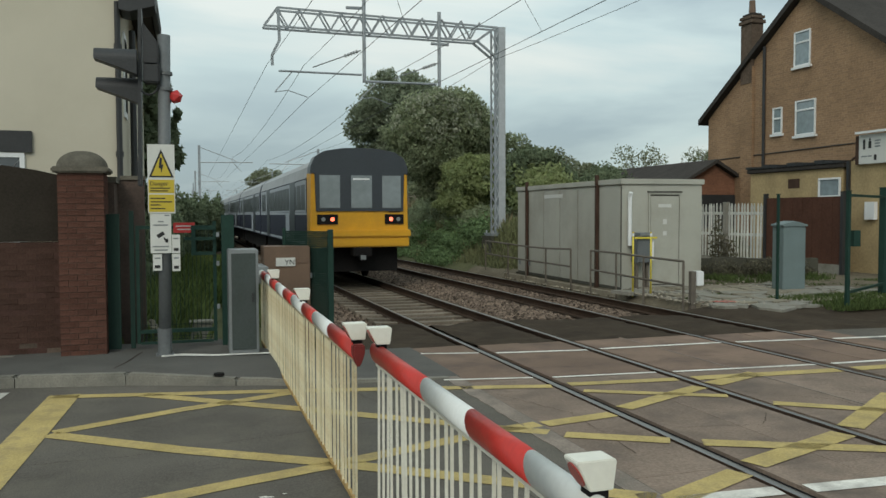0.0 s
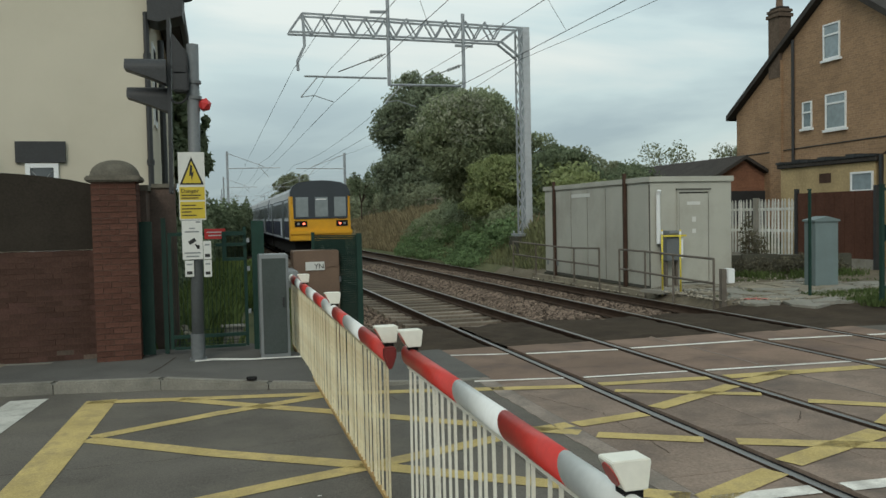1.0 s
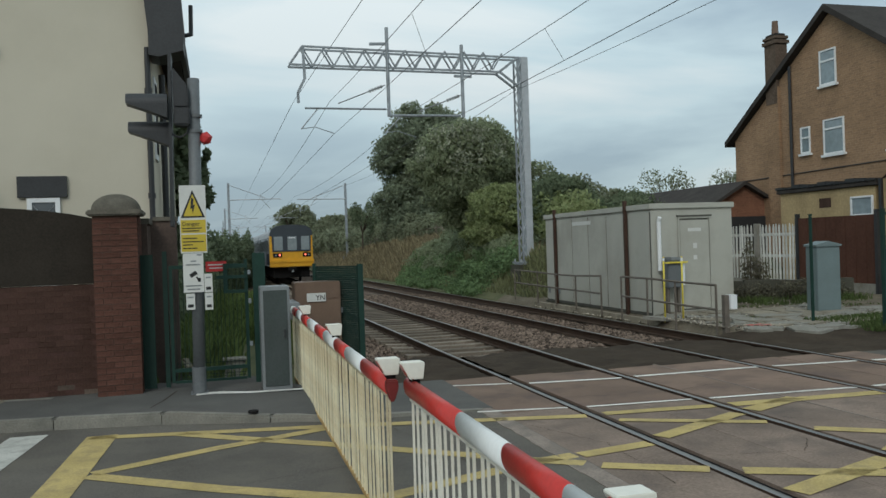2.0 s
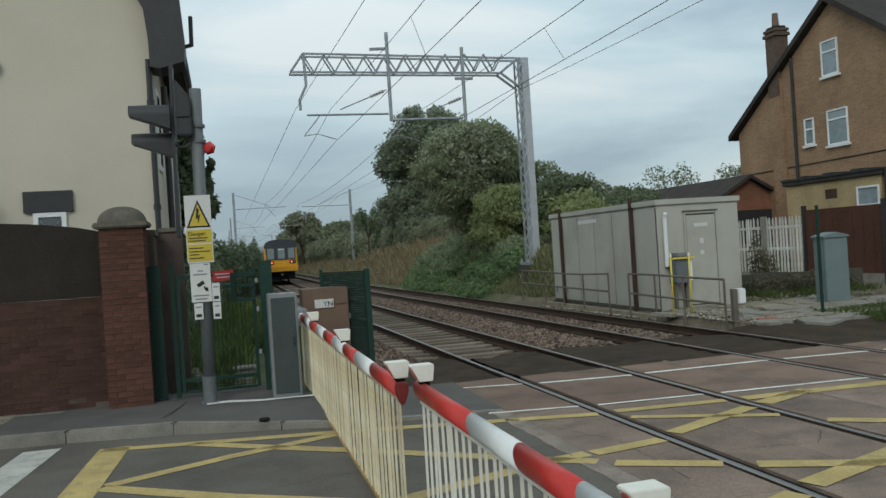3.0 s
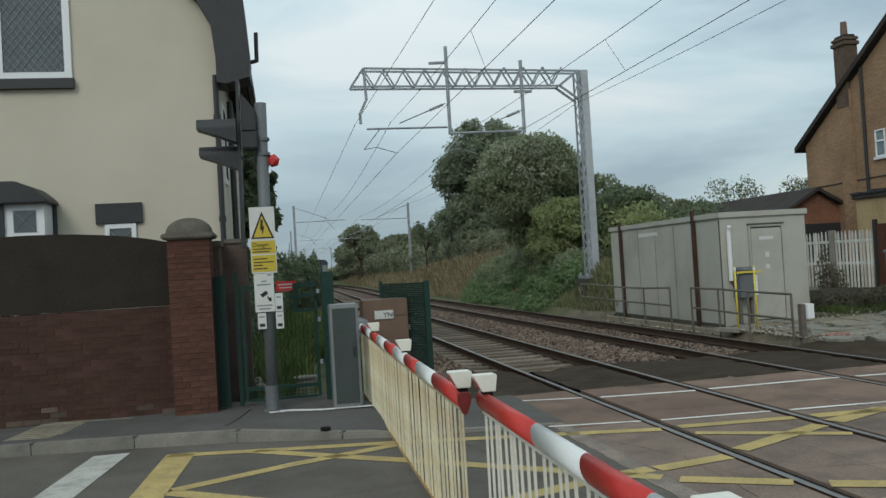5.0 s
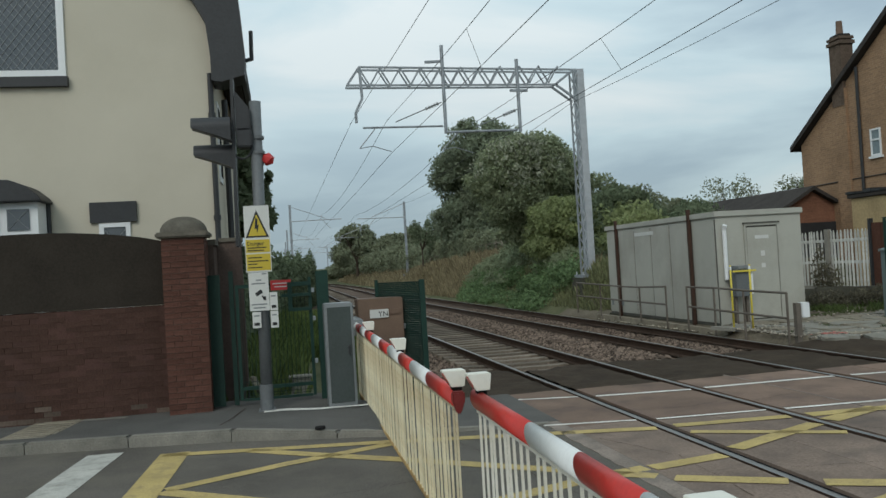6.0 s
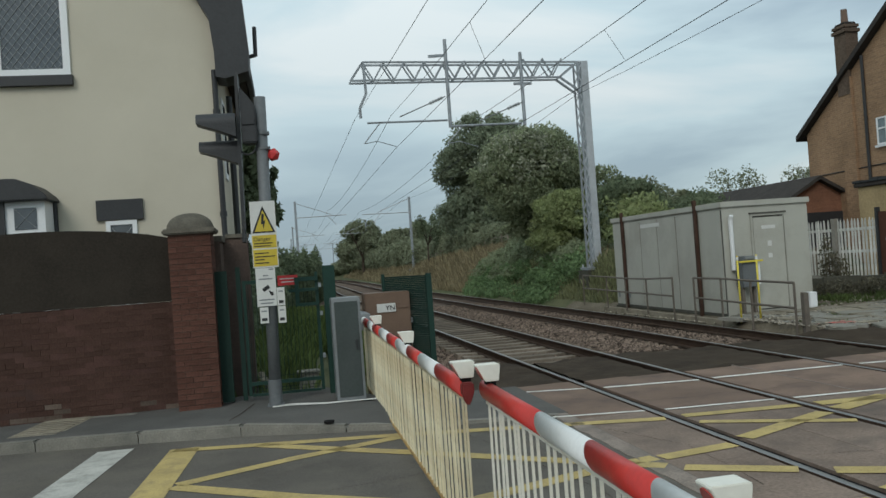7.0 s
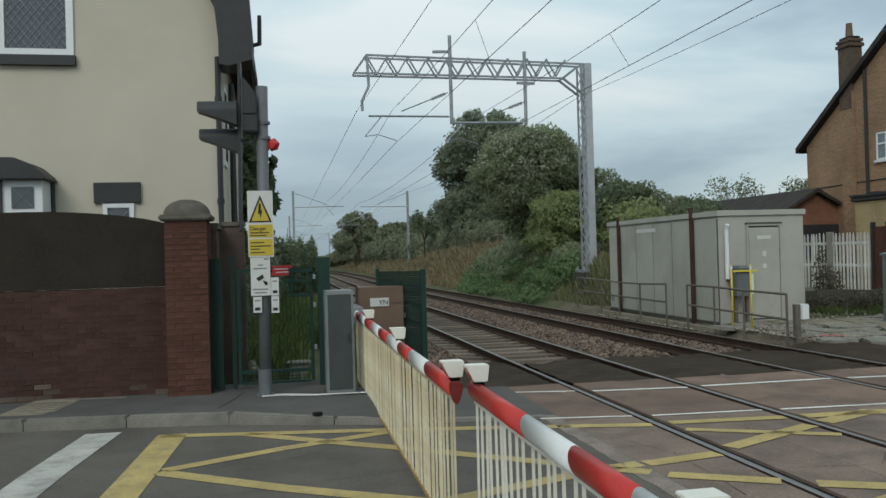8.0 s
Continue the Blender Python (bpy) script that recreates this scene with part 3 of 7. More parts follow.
def apron():
    """Dark earth and tarmac just beyond the footway, up to the rail heads, with a ragged far edge."""
    bm = bmesh.new()
    for x0, x1 in ((1.9, 3.74), (3.99, 5.19), (5.43, 7.25), (7.51, 8.72), (8.96, 10.6)):
        nx = max(4, int((x1 - x0) / 0.15))
        n = 30
        rows = []
        for i in range(n):
            row = []
            for k in range(nx + 1):
                x = x0 + (x1 - x0) * k / nx
                ln = (4.0 if x0 < 8 else 2.6) + 0.9 * noise.noise((x * 1.3, 2.0, 0)) + 0.35 * noise.noise((x * 5, 7.0, 0))
                y = 11.0 - 0.1 * (x - 3) + 0.05 * noise.noise((x * 6, 1.0, 0)) + ln * i / (n - 1)
                q = i / (n - 1)
                drop = -0.03 - 0.20 * smooth_step(0.72, 1.0, q) + noise.noise((x * 4, y * 4, 5)) * 0.03 + noise.noise((x * 14, y * 14, 9)) * 0.012
                row.append(bm.verts.new((x, y, gz(x, y) + drop)))
            rows.append(row)
        for a, b in zip(rows, rows[1:]):
            for k in range(nx):
                bm.faces.new((a[k], a[k + 1], b[k + 1], b[k]))
    return structure("apron", bm, "apron", "dark trodden earth between rails beyond the crossing", "ground", True)


apron()


def markings():
    def line(name, material, label, *strips):
        bm = bmesh.new()
        for pts, w, *lift in strips:
            dense = []
            for (a, b), (c, d) in zip(pts, pts[1:]):
                n = max(2, int(math.hypot(c - a, d - b) / 0.25))
                dense += [(a + (c - a) * i / n, b + (d - b) * i / n) for i in range(n)]
            dense.append(pts[-1])
            ww = w if not isinstance(w, tuple) else [w[0] + (w[1] - w[0]) * i / (len(dense) - 1) for i in range(len(dense))]
            strip(bm, dense, ww, *lift)
        return structure(name, bm, material, label, "road marking")

    line("box_marking", "yellow", "worn yellow box junction lines across the road",
         ([(-1.42, 9.55), (1.0, 8.96), (2.9, 8.42), (3.745, 8.17)], 0.17), ([(3.96, 8.2), (5.205, 8.02)], 0.17), ([(5.415, 8.0), (7.255, 7.82)], 0.21), ([(7.485, 7.82), (9.4, 7.7)], 0.21),
         ([(-1.30, 9.62), (-1.37, 7.9), (-1.45, 6.2), (-1.45, 3)], 0.32),
         ([(-1.17, 7.92), (-0.08, 8.45), (1.05, 8.86)], 0.17),
         ([(-0.49, 9.31), (0.48, 8.5), (1.05, 8.04), (2.62, 6.67), (2.92, 6.44)], 0.17), ([(3.02, 6.32), (3.745, 5.86)], 0.18), ([(3.96, 5.72), (5.205, 5.06)], 0.19),
         ([(-1.2, 7.86), (-0.08, 6.95), (1.01, 6.19), (2.0, 5.4), (2.9, 4.7)], 0.18),
         ([(-0.6, 5.65), (0.31, 5.94), (0.99, 6.13), (2.62, 6.67), (2.95, 6.72)], 0.18), ([(3.0, 6.70), (3.745, 6.82)], 0.18), ([(3.96, 7.0), (5.205, 7.58)], 0.19), ([(5.415, 7.66), (6.25, 8.0)], 0.22),
         ([(3.96, 7.84), (5.205, 7.10)], 0.14), ([(5.415, 6.68), (6.6, 5.75)], 0.17),
         ([(2.96, 4.62), (3.745, 4.96)], 0.21), ([(3.96, 5.10), (5.205, 5.55)], 0.22), ([(5.415, 5.7), (6.8, 6.6)], 0.22))
    line("footway_edge_line", "white_line", "white painted lines marking the footway over the tracks",
         ([(1.0, 11.2), (2.63, 10.86), (3.745, 10.52)], 0.07), ([(3.96, 10.43), (5.205, 10.2)], 0.09), ([(5.415, 10.22), (7.255, 10.08)], 0.09), ([(7.485, 10.03), (8.725, 9.84)], 0.09), ([(8.955, 9.78), (11.0, 9.5)], 0.1),
         ([(2.75, 8.92), (3.745, 8.68)], 0.06), ([(3.96, 8.62), (5.205, 8.46)], 0.06), ([(5.415, 8.42), (7.255, 8.2)], 0.07), ([(7.485, 8.18), (8.725, 8.1)], 0.08),
         ([(3.02, 4.6), (3.745, 4.55)], 0.16), ([(3.96, 4.52), (5.205, 4.42)], 0.16), ([(5.415, 4.4), (6.15, 4.35)], 0.16))
    line("pavement_edge_line", "white_line", "white painted edge on the footway before the gate", ([(-0.36, 11.17), (-0.1, 11.16), (0.32, 10.96), (0.98, 10.88)], (0.2, 0.09), 0.123))
    line("stop_line", "stop_white", "broad white stop line across the road", ([(-2.1, 9.98), (-2.26, 8.1), (-2.4, 5.0), (-2.5, 2.0)], 0.40))


markings()


def yard_sheet():
    """Gravel and broken concrete by the equipment room, and the dark verge before it."""
    for name, mt, x0, x1, y0, y1, lift, lab in (("yard", "yard", 9.2, 19.0, 12.9, 28.0, 0.012, "pale gravel and broken concrete yard"), ("verge", "apron", 9.0, 30.0, 9.6, 14.4, 0.0, "dark earth verge beside the road")):
        bm = bmesh.new()
        nx, ny = int((x1 - x0) / 0.3), int((y1 - y0) / 0.3)
        g = []
        for j in range(ny + 1):
            row = []
            for i in range(nx + 1):
                x, y = x0 + (x1 - x0) * i / nx, y0 + (y1 - y0) * j / ny
                if name == "verge":
                    z = gz(x, y) - 0.06 + 0.13 * smooth_step(11.4, 13.2, y) + 0.02 * noise.noise((x * 3, y * 3, 2))
                    y = y - 0.14 * (x - 9.5) * smooth_step(12.6, 10.5, y) + 0.75 * smooth_step(12.6, 10.5, y)
                    z -= 0.25 * smooth_step(13.7 + 0.5 * noise.noise((x * 1.1, 0, 4)), 14.4, y) + 0.10 * smooth_step(9.5, 9.0, x)
                else:
                    z = max(terrain(x, y), gz(x, y) + 0.06) + lift + 0.02 * noise.noise((x * 3, y * 3, 2))
                    z -= 0.40 * smooth_step(9.42, 9.2, x) + 0.17 * smooth_step(9.79, 9.72, x) * smooth_step(16.6, 17.1, y) + 0.22 * smooth_step(13.9 + 0.35 * noise.noise((x * 1.3, 0, 8)), 13.1, y)
                row.append(bm.verts.new((x, y, z)))
            g.append(row)
        for a, b in zip(g, g[1:]):
            for i in range(nx):
                bm.faces.new((a[i], a[i + 1], b[i + 1], b[i]))
        structure(name, bm, mt, lab, "ground", True)


yard_sheet()


def paint_flecks():
    """Small spots of old white paint on the asphalt."""
    rng = random.Random(12)
    bm = bmesh.new()
    for _ in range(16):
        x, y = rng.uniform(0.05, 0.6), rng.uniform(5.25, 5.6)
        n = rng.randint(5, 7)
        r = rng.uniform(0.008, 0.028)
        bm.faces.new([bm.verts.new((x + r * rng.uniform(0.6, 2.2) * math.cos(6.283 * k / n), y + r * rng.uniform(0.4, 1) * math.sin(6.283 * k / n), gz(x, y) + 0.004)) for k in range(n)])
    structure("paint_flecks", bm, "white_line", "scattered flecks of old white paint on asphalt", "road marking")


paint_flecks()


def edge_beams():
    """Pale concrete edge beams beside the crossing panels, with crumbled edges."""
    rng = random.Random(3)
    for x0, x1, lift in ((2.78, 2.965, 0.006), (6.196, 6.214, 0.003)):
        t = thing("edge_beam", 0, 0, 0, "worn pale concrete beam edging the crossing panels", "edge beam")
        tagged(t, kind="structure")
        y = 11.1
        while y > -7:
            y2 = y - rng.uniform(0.9, 1.4)
            n = 8
            pts = [(x0 + rng.uniform(-0.02, 0.02) * (x1 - x0) / 0.18, y + (y2 - y) * k / n) for k in range(n + 1)] + [(x1, y2), (x1, y)]
            bm = bmesh.new()
            A = [bm.verts.new((a, b - (0.006 if k == n or k == n + 1 else 0), gz(a, b) + lift)) for k, (a, b) in enumerate(pts)]
            C = [bm.verts.new((v.co.x, v.co.y, v.co.z - 0.06)) for v in A]
            bm.faces.new(A)
            for k in range(len(A)):
                bm.faces.new((A[k], C[k], C[(k + 1) % len(A)], A[(k + 1) % len(A)]))
            part("beam_block", bm, "beam", t)
            y = y2


edge_beams()


def cracks():
    """Tar seams and crumbled joints in the asphalt."""
    rng = random.Random(8)
    bm = bmesh.new()
    for pts in ([(-6, 7.1), (-3, 7.0), (-0.5, 6.9), (1.5, 7.3), (2.76, 7.2)], [(1.6, 9.0), (1.9, 7.5), (2.2, 6.0), (2.1, 4.0)], [(3.95, 9.3), (4.6, 9.1), (5.12, 9.25)], [(5.5, 7.2), (6.1, 6.6), (6.15, 5.5)], [(5.4, 9.0), (6.15, 9.3)], [(6.25, 9.25), (7.15, 9.1)], [(3.05, 8.0), (3.4, 7.0), (3.3, 5.5)], [(4.0, 6.2), (4.8, 6.05), (5.12, 6.4)], [(6.4, 7.0), (6.9, 6.2), (7.1, 5.0)]):
        dense = []
        for (a, b), (c, d) in zip(pts, pts[1:]):
            dense += [(a + (c - a) * i / 12 + rng.uniform(-0.015, 0.015), b + (d - b) * i / 12 + rng.uniform(-0.015, 0.015)) for i in range(12)]
        strip(bm, dense, [rng.uniform(0.002, 0.007) for _ in dense], 0.0045)
    structure("tar_seams", bm, "apron", "thin dark cracks and seams in the asphalt", "road")


cracks()


# ---- equipment room ----
def equipment_room():
    z = gz(9.8, 20) + 0.08
    t = thing("equipment_room", 9.78, 17.4, z, "grey steel railway equipment room with a ribbed side and end door", "equipment room")
    W, L, Hh = 2.17, 6.45, 2.60
    # the plinth's dark colour also stands for the shaded hollow under the room
    boxpart("plinth", (-0.02, W + 0.08, -0.1, L + 0.1, -0.30, 0.0), "low_wall", t, "dirty concrete plinth darkened for the hollow under the room")
    boxpart("kerb_strip", (-0.36, -0.20, -0.9, L + 0.3, -0.30, -0.03), "slab", t, "pale concrete edging strip", bevel=0.01)
    boxpart("body", (0, W, 0, L, 0, Hh - 0.1), "reb", t)
    boxpart("roof", (-0.05, W + 0.05, -0.05, L + 0.05, Hh - 0.1, Hh + 0.03), "reb", t, bevel=0.01)
    for y in (1.15, 5.6):
        boxpart("post", (-0.10, -0.024, y - 0.04, y + 0.04, -0.25, Hh + 0.16), "rust", t, "rusty brown steel post")
    for y0, y1 in ((0.05, 1.08), (1.22, 2.28), (2.30, 3.38), (3.40, 4.46), (4.48, 5.53), (5.67, 6.4)):
        boxpart("side_panel", (-0.022, -0.002, y0 + 0.018, y1 - 0.018, 0.06, Hh - 0.16), "reb", t)
    for y in (0.04, 1.15, 2.29, 3.39, 4.47, 5.6):
        boxpart("panel_gap", (-0.006, -0.001, y - 0.022, y + 0.022, 0.06, Hh - 0.16), "seam", t)
    # dark strip painted as the shadow line along the wall foot
    boxpart("base_gap", (-0.012, -0.001, 0.02, 6.42, 0.0, 0.055), "seam", t)
    for y in (5.4, 6.15):
        boxpart("vent", (-0.035, -0.024, y, y + 0.14, 0.25, 0.42), "case_grey", t)
    boxpart("notice", (-0.03, -0.024, 3.2, 4.4, Hh - 0.36, Hh - 0.26), "sign_white", t)
    d = boxpart("door", (0.748, 1.512, -0.035, -0.002, 0.12, 2.22), "reb", t, "grey steel door")
    boxpart("door_sign", (0.95, 1.30, -0.042, -0.037, 1.95, 2.03), "sign_white", d)
    boxpart("door_sign", (1.08, 1.18, -0.042, -0.037, 1.55, 1.67), "sign_white", d)
    boxpart("door_sign", (1.08, 1.18, -0.042, -0.037, 1.28, 1.38), "sign_white", d)
    boxpart("door_handle", (0.78, 0.82, -0.07, -0.037, 1.0, 1.12), "black_paint", d)
    boxpart("door_gap", (0.735, 1.525, -0.006, -0.002, 0.09, 2.262), "seam", t)
    boxpart("door_lintel", (0.67, 1.59, -0.062, -0.002, 2.303, 2.34), "seam", t, "dark drip strip over the door")
    boxpart("step", (0.70, 1.60, -0.28, -0.03, 0.0, 0.06), "concrete", t)
    for x in (0.69, 1.53):
        boxpart("door_frame", (x, x + 0.04, -0.045, -0.002, 0.08, 2.26), "reb", t)
    boxpart("door_frame", (0.695, 1.565, -0.045, -0.002, 2.26, 2.30), "reb", t)
    bm = bmesh.new()
    tube(bm, (0.16, -0.08, 1.05), (0.16, -0.08, 2.2), 0.05)
    tube(bm, (0.16, -0.08, 2.2), (0.16, -0.13, 2.3), 0.05)
    part("downpipe", bm, "upvc", t, "white plastic conduit pipe")
    return t


equipment_room()


# ---- boundary wall and cream house ----
def brick_wall():
    z0 = gz(-1.5, 12) + 0.10
    w = thing("boundary_wall", 0, 0, z0, "dark red brick boundary wall with boarded upper panel", "wall")
    tagged(w, kind="structure")
    boxpart("wall_core", (-9, -1.60, 12.0425, 12.28, -0.3, 1.49), "mortar", w)
    p = thing("gate_pillar", -1.335, 11.94, z0, "red brick gate pillar with a domed stone cap", "pillar")
    boxpart("pillar_core", (-0.275, 0.275, -0.275, 0.275, -0.2, 2.40), "pillar_mortar", p)
    bm = bmesh.new()
    box(bm, 0, 0.213, -0.022, 0, 0, 0.064)
    me = finish(bm, "brick", "brick")
    flaked = me.copy()
    flaked.materials[0] = M["brick_pale"]
    chance = random.Random(17)
    count = 0
    for r in range(20):
        x = -1.62 - (0.11 if r % 2 else 0)
        while x > -4.1 and count < 230:
            b = new("brick", flaked if chance.random() < (0.6, 0.35, 0.1, 0.0, 0.0)[min(r, 4)] else me)
            b.parent = w
            b.matrix_basis = pose(x - 0.213, 12.062 + random.uniform(-0.007, 0.004), 0.01 + r * 0.0745)
            x -= 0.2235
            count += 1
    bm = bmesh.new()
    for r in range(20):
        x = -4.1 - (0.11 if r % 2 else 0) - 0.13
        while x > -8.9:
            box(bm, x - 0.213, x, 12.042, 12.062, 0.01 + r * 0.0745, 0.074 + r * 0.0745)
            x -= 0.2235
    tagged(part("brickwork", bm, "brick", w), kind="stuff")
    bm = bmesh.new()
    box(bm, 0, 0.213, -0.016, 0, 0, 0.064)
    stretcher = finish(bm, "brick", "brick_pillar")
    bm = bmesh.new()
    box(bm, 0, 0.108, -0.016, 0, 0, 0.064)
    header = finish(bm, "brick", "brick_pillar")
    for r in range(31):
        row = ((stretcher, -0.277), (stretcher, -0.0535), (header, 0.17)) if r % 2 else ((header, -0.277), (stretcher, -0.1585), (stretcher, 0.065))
        for side in range(2):
            for shape, c in row:
                b = new("brick", shape)
                b.parent = p
                zz = 0.01 + r * 0.0766
                b.matrix_basis = pose(c, -0.267 + random.uniform(-0.004, 0.003), zz) if side == 0 else pose(0.267, c, zz, 0, 0, 90)
    bm = bmesh.new()
    box(bm, -0.345, 0.345, -0.345, 0.345, 2.40, 2.48)
    part("cap_slab", bm, "coping", p, "weathered stone cap", bevel=0.02)
    bm = bmesh.new()
    rings = []
    for i in range(7):
        a = i / 6 * math.pi / 2
        s, h = 0.31 * math.cos(a) + 0.02, 2.48 + 0.22 * math.sin(a)
        rings.append([bm.verts.new((s * (abs(math.cos(q)) ** 0.6) * (1 if math.cos(q) >= 0 else -1) * 0.95, s * (abs(math.sin(q)) ** 0.6) * (1 if math.sin(q) >= 0 else -1) * 0.95, h)) for q in [2 * math.pi * k / 20 for k in range(20)]])
    for a, b in zip(rings, rings[1:]):
        for k in range(20):
            bm.faces.new((a[k], a[(k + 1) % 20], b[(k + 1) % 20], b[k]))
    bm.faces.new(rings[-1])
    part("cap_dome", bm, "coping", p, "domed weathered stone top", smooth=True)
    # boarded panel with a curved top edge
    bm = bmesh.new()
    n = 24
    edge = [(-1.62 - 7.34 * i / n, 2.38 + 0.19 * math.sin(math.pi * min(1, (7.2 * i / n) / 4.2) ** 0.8) - (0.3 * max(0, i / n - 0.58))) for i in range(n + 1)]
    prism(bm, [(-1.62, 1.50)] + edge + [(-1.62 - 7.34, 1.50)], "y", 12.034, 12.16)
    part("boarded_panel", bm, "dark_panel", w, "dark brown boarded panel with a curved top")
    # wall running back along the line
    b2 = thing("side_wall", -1.08, 12.3, z0, "brick garden wall running back beside the railway", "wall")
    tagged(b2, kind="structure")
    boxpart("wall_core", (-0.12, 0.1, 0, 7.0, -0.3, 2.30), "brick_side", b2)
    boxpart("coping", (-0.15, 0.13, 0, 7.0, 2.30, 2.38), "coping", b2)
    boxpart("return_wall", (0.102, 0.46, 0.62, 0.84, -0.3, 2.36), "brick_side", b2, "short brown brick return behind the gate post")
    boxpart("coping", (0.135, 0.48, 0.59, 0.87, 2.36, 2.42), "coping", b2)


brick_wall()


def window(parent, name, dims, axis, frame_w=0.07, bars=(), material="upvc", sill=None, pane="glass"):
    """A framed window on a wall. axis 'y': faces -y at y; 'x': faces -x at x. dims: (a0, a1, z0, z1, depth plane)."""
    a0, a1, z0, z1, q = dims

    def bx(nm, u0, u1, w0, w1, d0, d1, m, par, label=""):
        bm = bmesh.new()
        if axis == "y":
            box(bm, u0, u1, q + d0, q + d1, w0, w1)
        else:
            box(bm, q + d0, q + d1, u0, u1, w0, w1)
        return part(nm, bm, m, par, label)

    w = bx(name, a0, a1, z0, z1, -0.012, 0.03, pane, parent, "dark reflecting window glass")
    for u0, u1, w0, w1 in ((a0 - frame_w, a0, z0 - frame_w, z1 + frame_w), (a1, a1 + frame_w, z0 - frame_w, z1 + frame_w), (a0, a1, z0 - frame_w, z0), (a0, a1, z1, z1 + frame_w)):
        bx("window_frame", u0, u1, w0, w1, -0.045, 0.03, material, w, "white plastic frame")
    for kind, v in bars:
        if kind == "v":
            bx("mullion", v - 0.03, v + 0.03, z0, z1, -0.04, 0.0, material, w, "white plastic frame")
        else:
            bx("transom", a0, a1, v - 0.03, v + 0.03, -0.04, 0.0, material, w, "white plastic frame")
    if sill:
        bx("window_sill", a0 - 0.14, a1 + 0.14, z0 - frame_w - sill, z0 - frame_w, -0.10, 0.02, "black_paint", w, "black painted sill")
    return w


def cream_house():
    """Gable front to the road; x runs from its corner to the west, y into the plot."""
    z = gz(-3, 14)
    X, Y = -1.0, 14.2
    h = thing("cream_house", X, Y, z, "cream rendered house with black trim beside the railway", "house")
    bm = bmesh.new()
    prism(bm, [(-8.0, -0.3), (0, -0.3), (0, 5.6), (-0.05, 6.17), (-0.25, 6.56), (-4.0, 10.3), (-8.0, 6.3)], "y", 0.0, 7.0)
    part("wall", bm, "cream", h, "cream painted render")
    bm = bmesh.new()
    prism(bm, [(0.004, 5.2), (0.16, 5.17), (0.54, 5.28), (0.56, 5.6), (0.50, 6.55), (0.22, 7.1), (-0.5, 7.8), (-4.0, 11.0), (-8.4, 6.9), (-8.1, 6.4), (-4.0, 10.3), (-0.25, 6.56), (-0.05, 6.17), (0.004, 5.6)], "y", -0.22, 0.45)
    part("gable_board", bm, "black_paint", h, "black painted gable board and eaves box")
    bm = bmesh.new()
    prism(bm, [(0.004, 5.75), (0.40, 5.62), (0.46, 5.72), (0.44, 6.50), (0.18, 7.05), (-0.5, 7.75), (-4.0, 10.95), (-8.35, 6.85), (-8.1, 6.4), (-4.0, 10.3), (-0.25, 6.56), (-0.05, 6.17)], "y", 0.46, 7.2)
    part("roof", bm, "slate", h, "dark tiled roof")
    bm = bmesh.new()
    tube(bm, (0.47, 0.46, 5.66), (0.47, 7.2, 5.62), 0.055, 8)
    part("gutter", bm, "black_paint", h, "black gutter")
    bm = bmesh.new()
    tube(bm, (0.5, 0.1, 5.58), (0.66, 0.1, 5.62), 0.035)
    tube(bm, (0.66, 0.1, 5.60), (0.67, 0.1, 6.10), 0.035)
    part("vent_pipe", bm, "black_paint", h, "black plastic vent pipe")
    bm = bmesh.new()
    tube(bm, (-0.03, -0.05, 0.0), (-0.03, -0.05, 5.35), 0.045)
    for q in (1.2, 2.9, 4.6):
        tube(bm, (-0.03, -0.05, q), (-0.03, -0.05, q + 0.09), 0.06)
    part("downpipe", bm, "black_paint", h, "black downpipe")
    bm = bmesh.new()
    tube(bm, (0.10, 1.4, 0.0), (0.10, 1.4, 5.2), 0.055)
    part("downpipe", bm, "black_paint", h, "black downpipe")
    w = boxpart("side_window", (0.0, 0.03, 0.5, 1.1, 3.6, 5.0), "upvc", h, "white window frame on the side wall")
    boxpart("pane", (0.032, 0.036, 0.58, 1.02, 3.7, 4.9), "glass", w)
    boxpart("side_door", (0.0, 0.05, 2.2, 3.1, 0.1, 2.4), "upvc", h, "white side door")
    # upper window with leaded lights
    w = window(h, "window", (-3.30, -2.38, 5.44, 6.75, 0.0), "y", 0.11, (), "upvc", 0.16)
    bm = bmesh.new()
    for i in range(-12, 16):
        for sgn in (1, -1):
            # diagonal lead strips clipped to the pane
            pts = []
            for k in range(0, 61):
                u = -3.30 + 0.92 * k / 60
                v = 5.44 + sgn * (u + 3.30) * 1.3 + i * 0.155
                if 5.44 <= v <= 6.75:
                    pts.append((u, v))
            if len(pts) > 2:
                bar(bm, (pts[0][0], -0.018, pts[0][1]), (pts[-1][0], -0.018, pts[-1][1]), 0.012, 0.008)
    part("lead_lattice", bm, "case_grey", w, "diamond leaded lattice")
    # small window with a heavy black lintel
    boxpart("lintel", (-2.02, -1.30, -0.06, 0.02, 2.95, 3.28), "black_paint", h, "black painted lintel")
    w = window(h, "window", (-1.82, -1.48, 1.6, 2.87, 0.0), "y", 0.07, (("h", 2.3),))
    bm = bmesh.new()
    for a, b in (((-1.82, 2.45), (-1.48, 2.84)), ((-1.82, 2.84), (-1.48, 2.45))):
        bar(bm, (a[0], -0.018, a[1]), (b[0], -0.018, b[1]), 0.014, 0.008)
    part("lead_lattice", bm, "case_grey", w, "leaded bars")
    # bay window with a black hood
    bay = boxpart("bay_window", (-5.6, -2.66, -0.55, 0.0, 0.2, 3.30), "upvc", h, "white bay window frame")
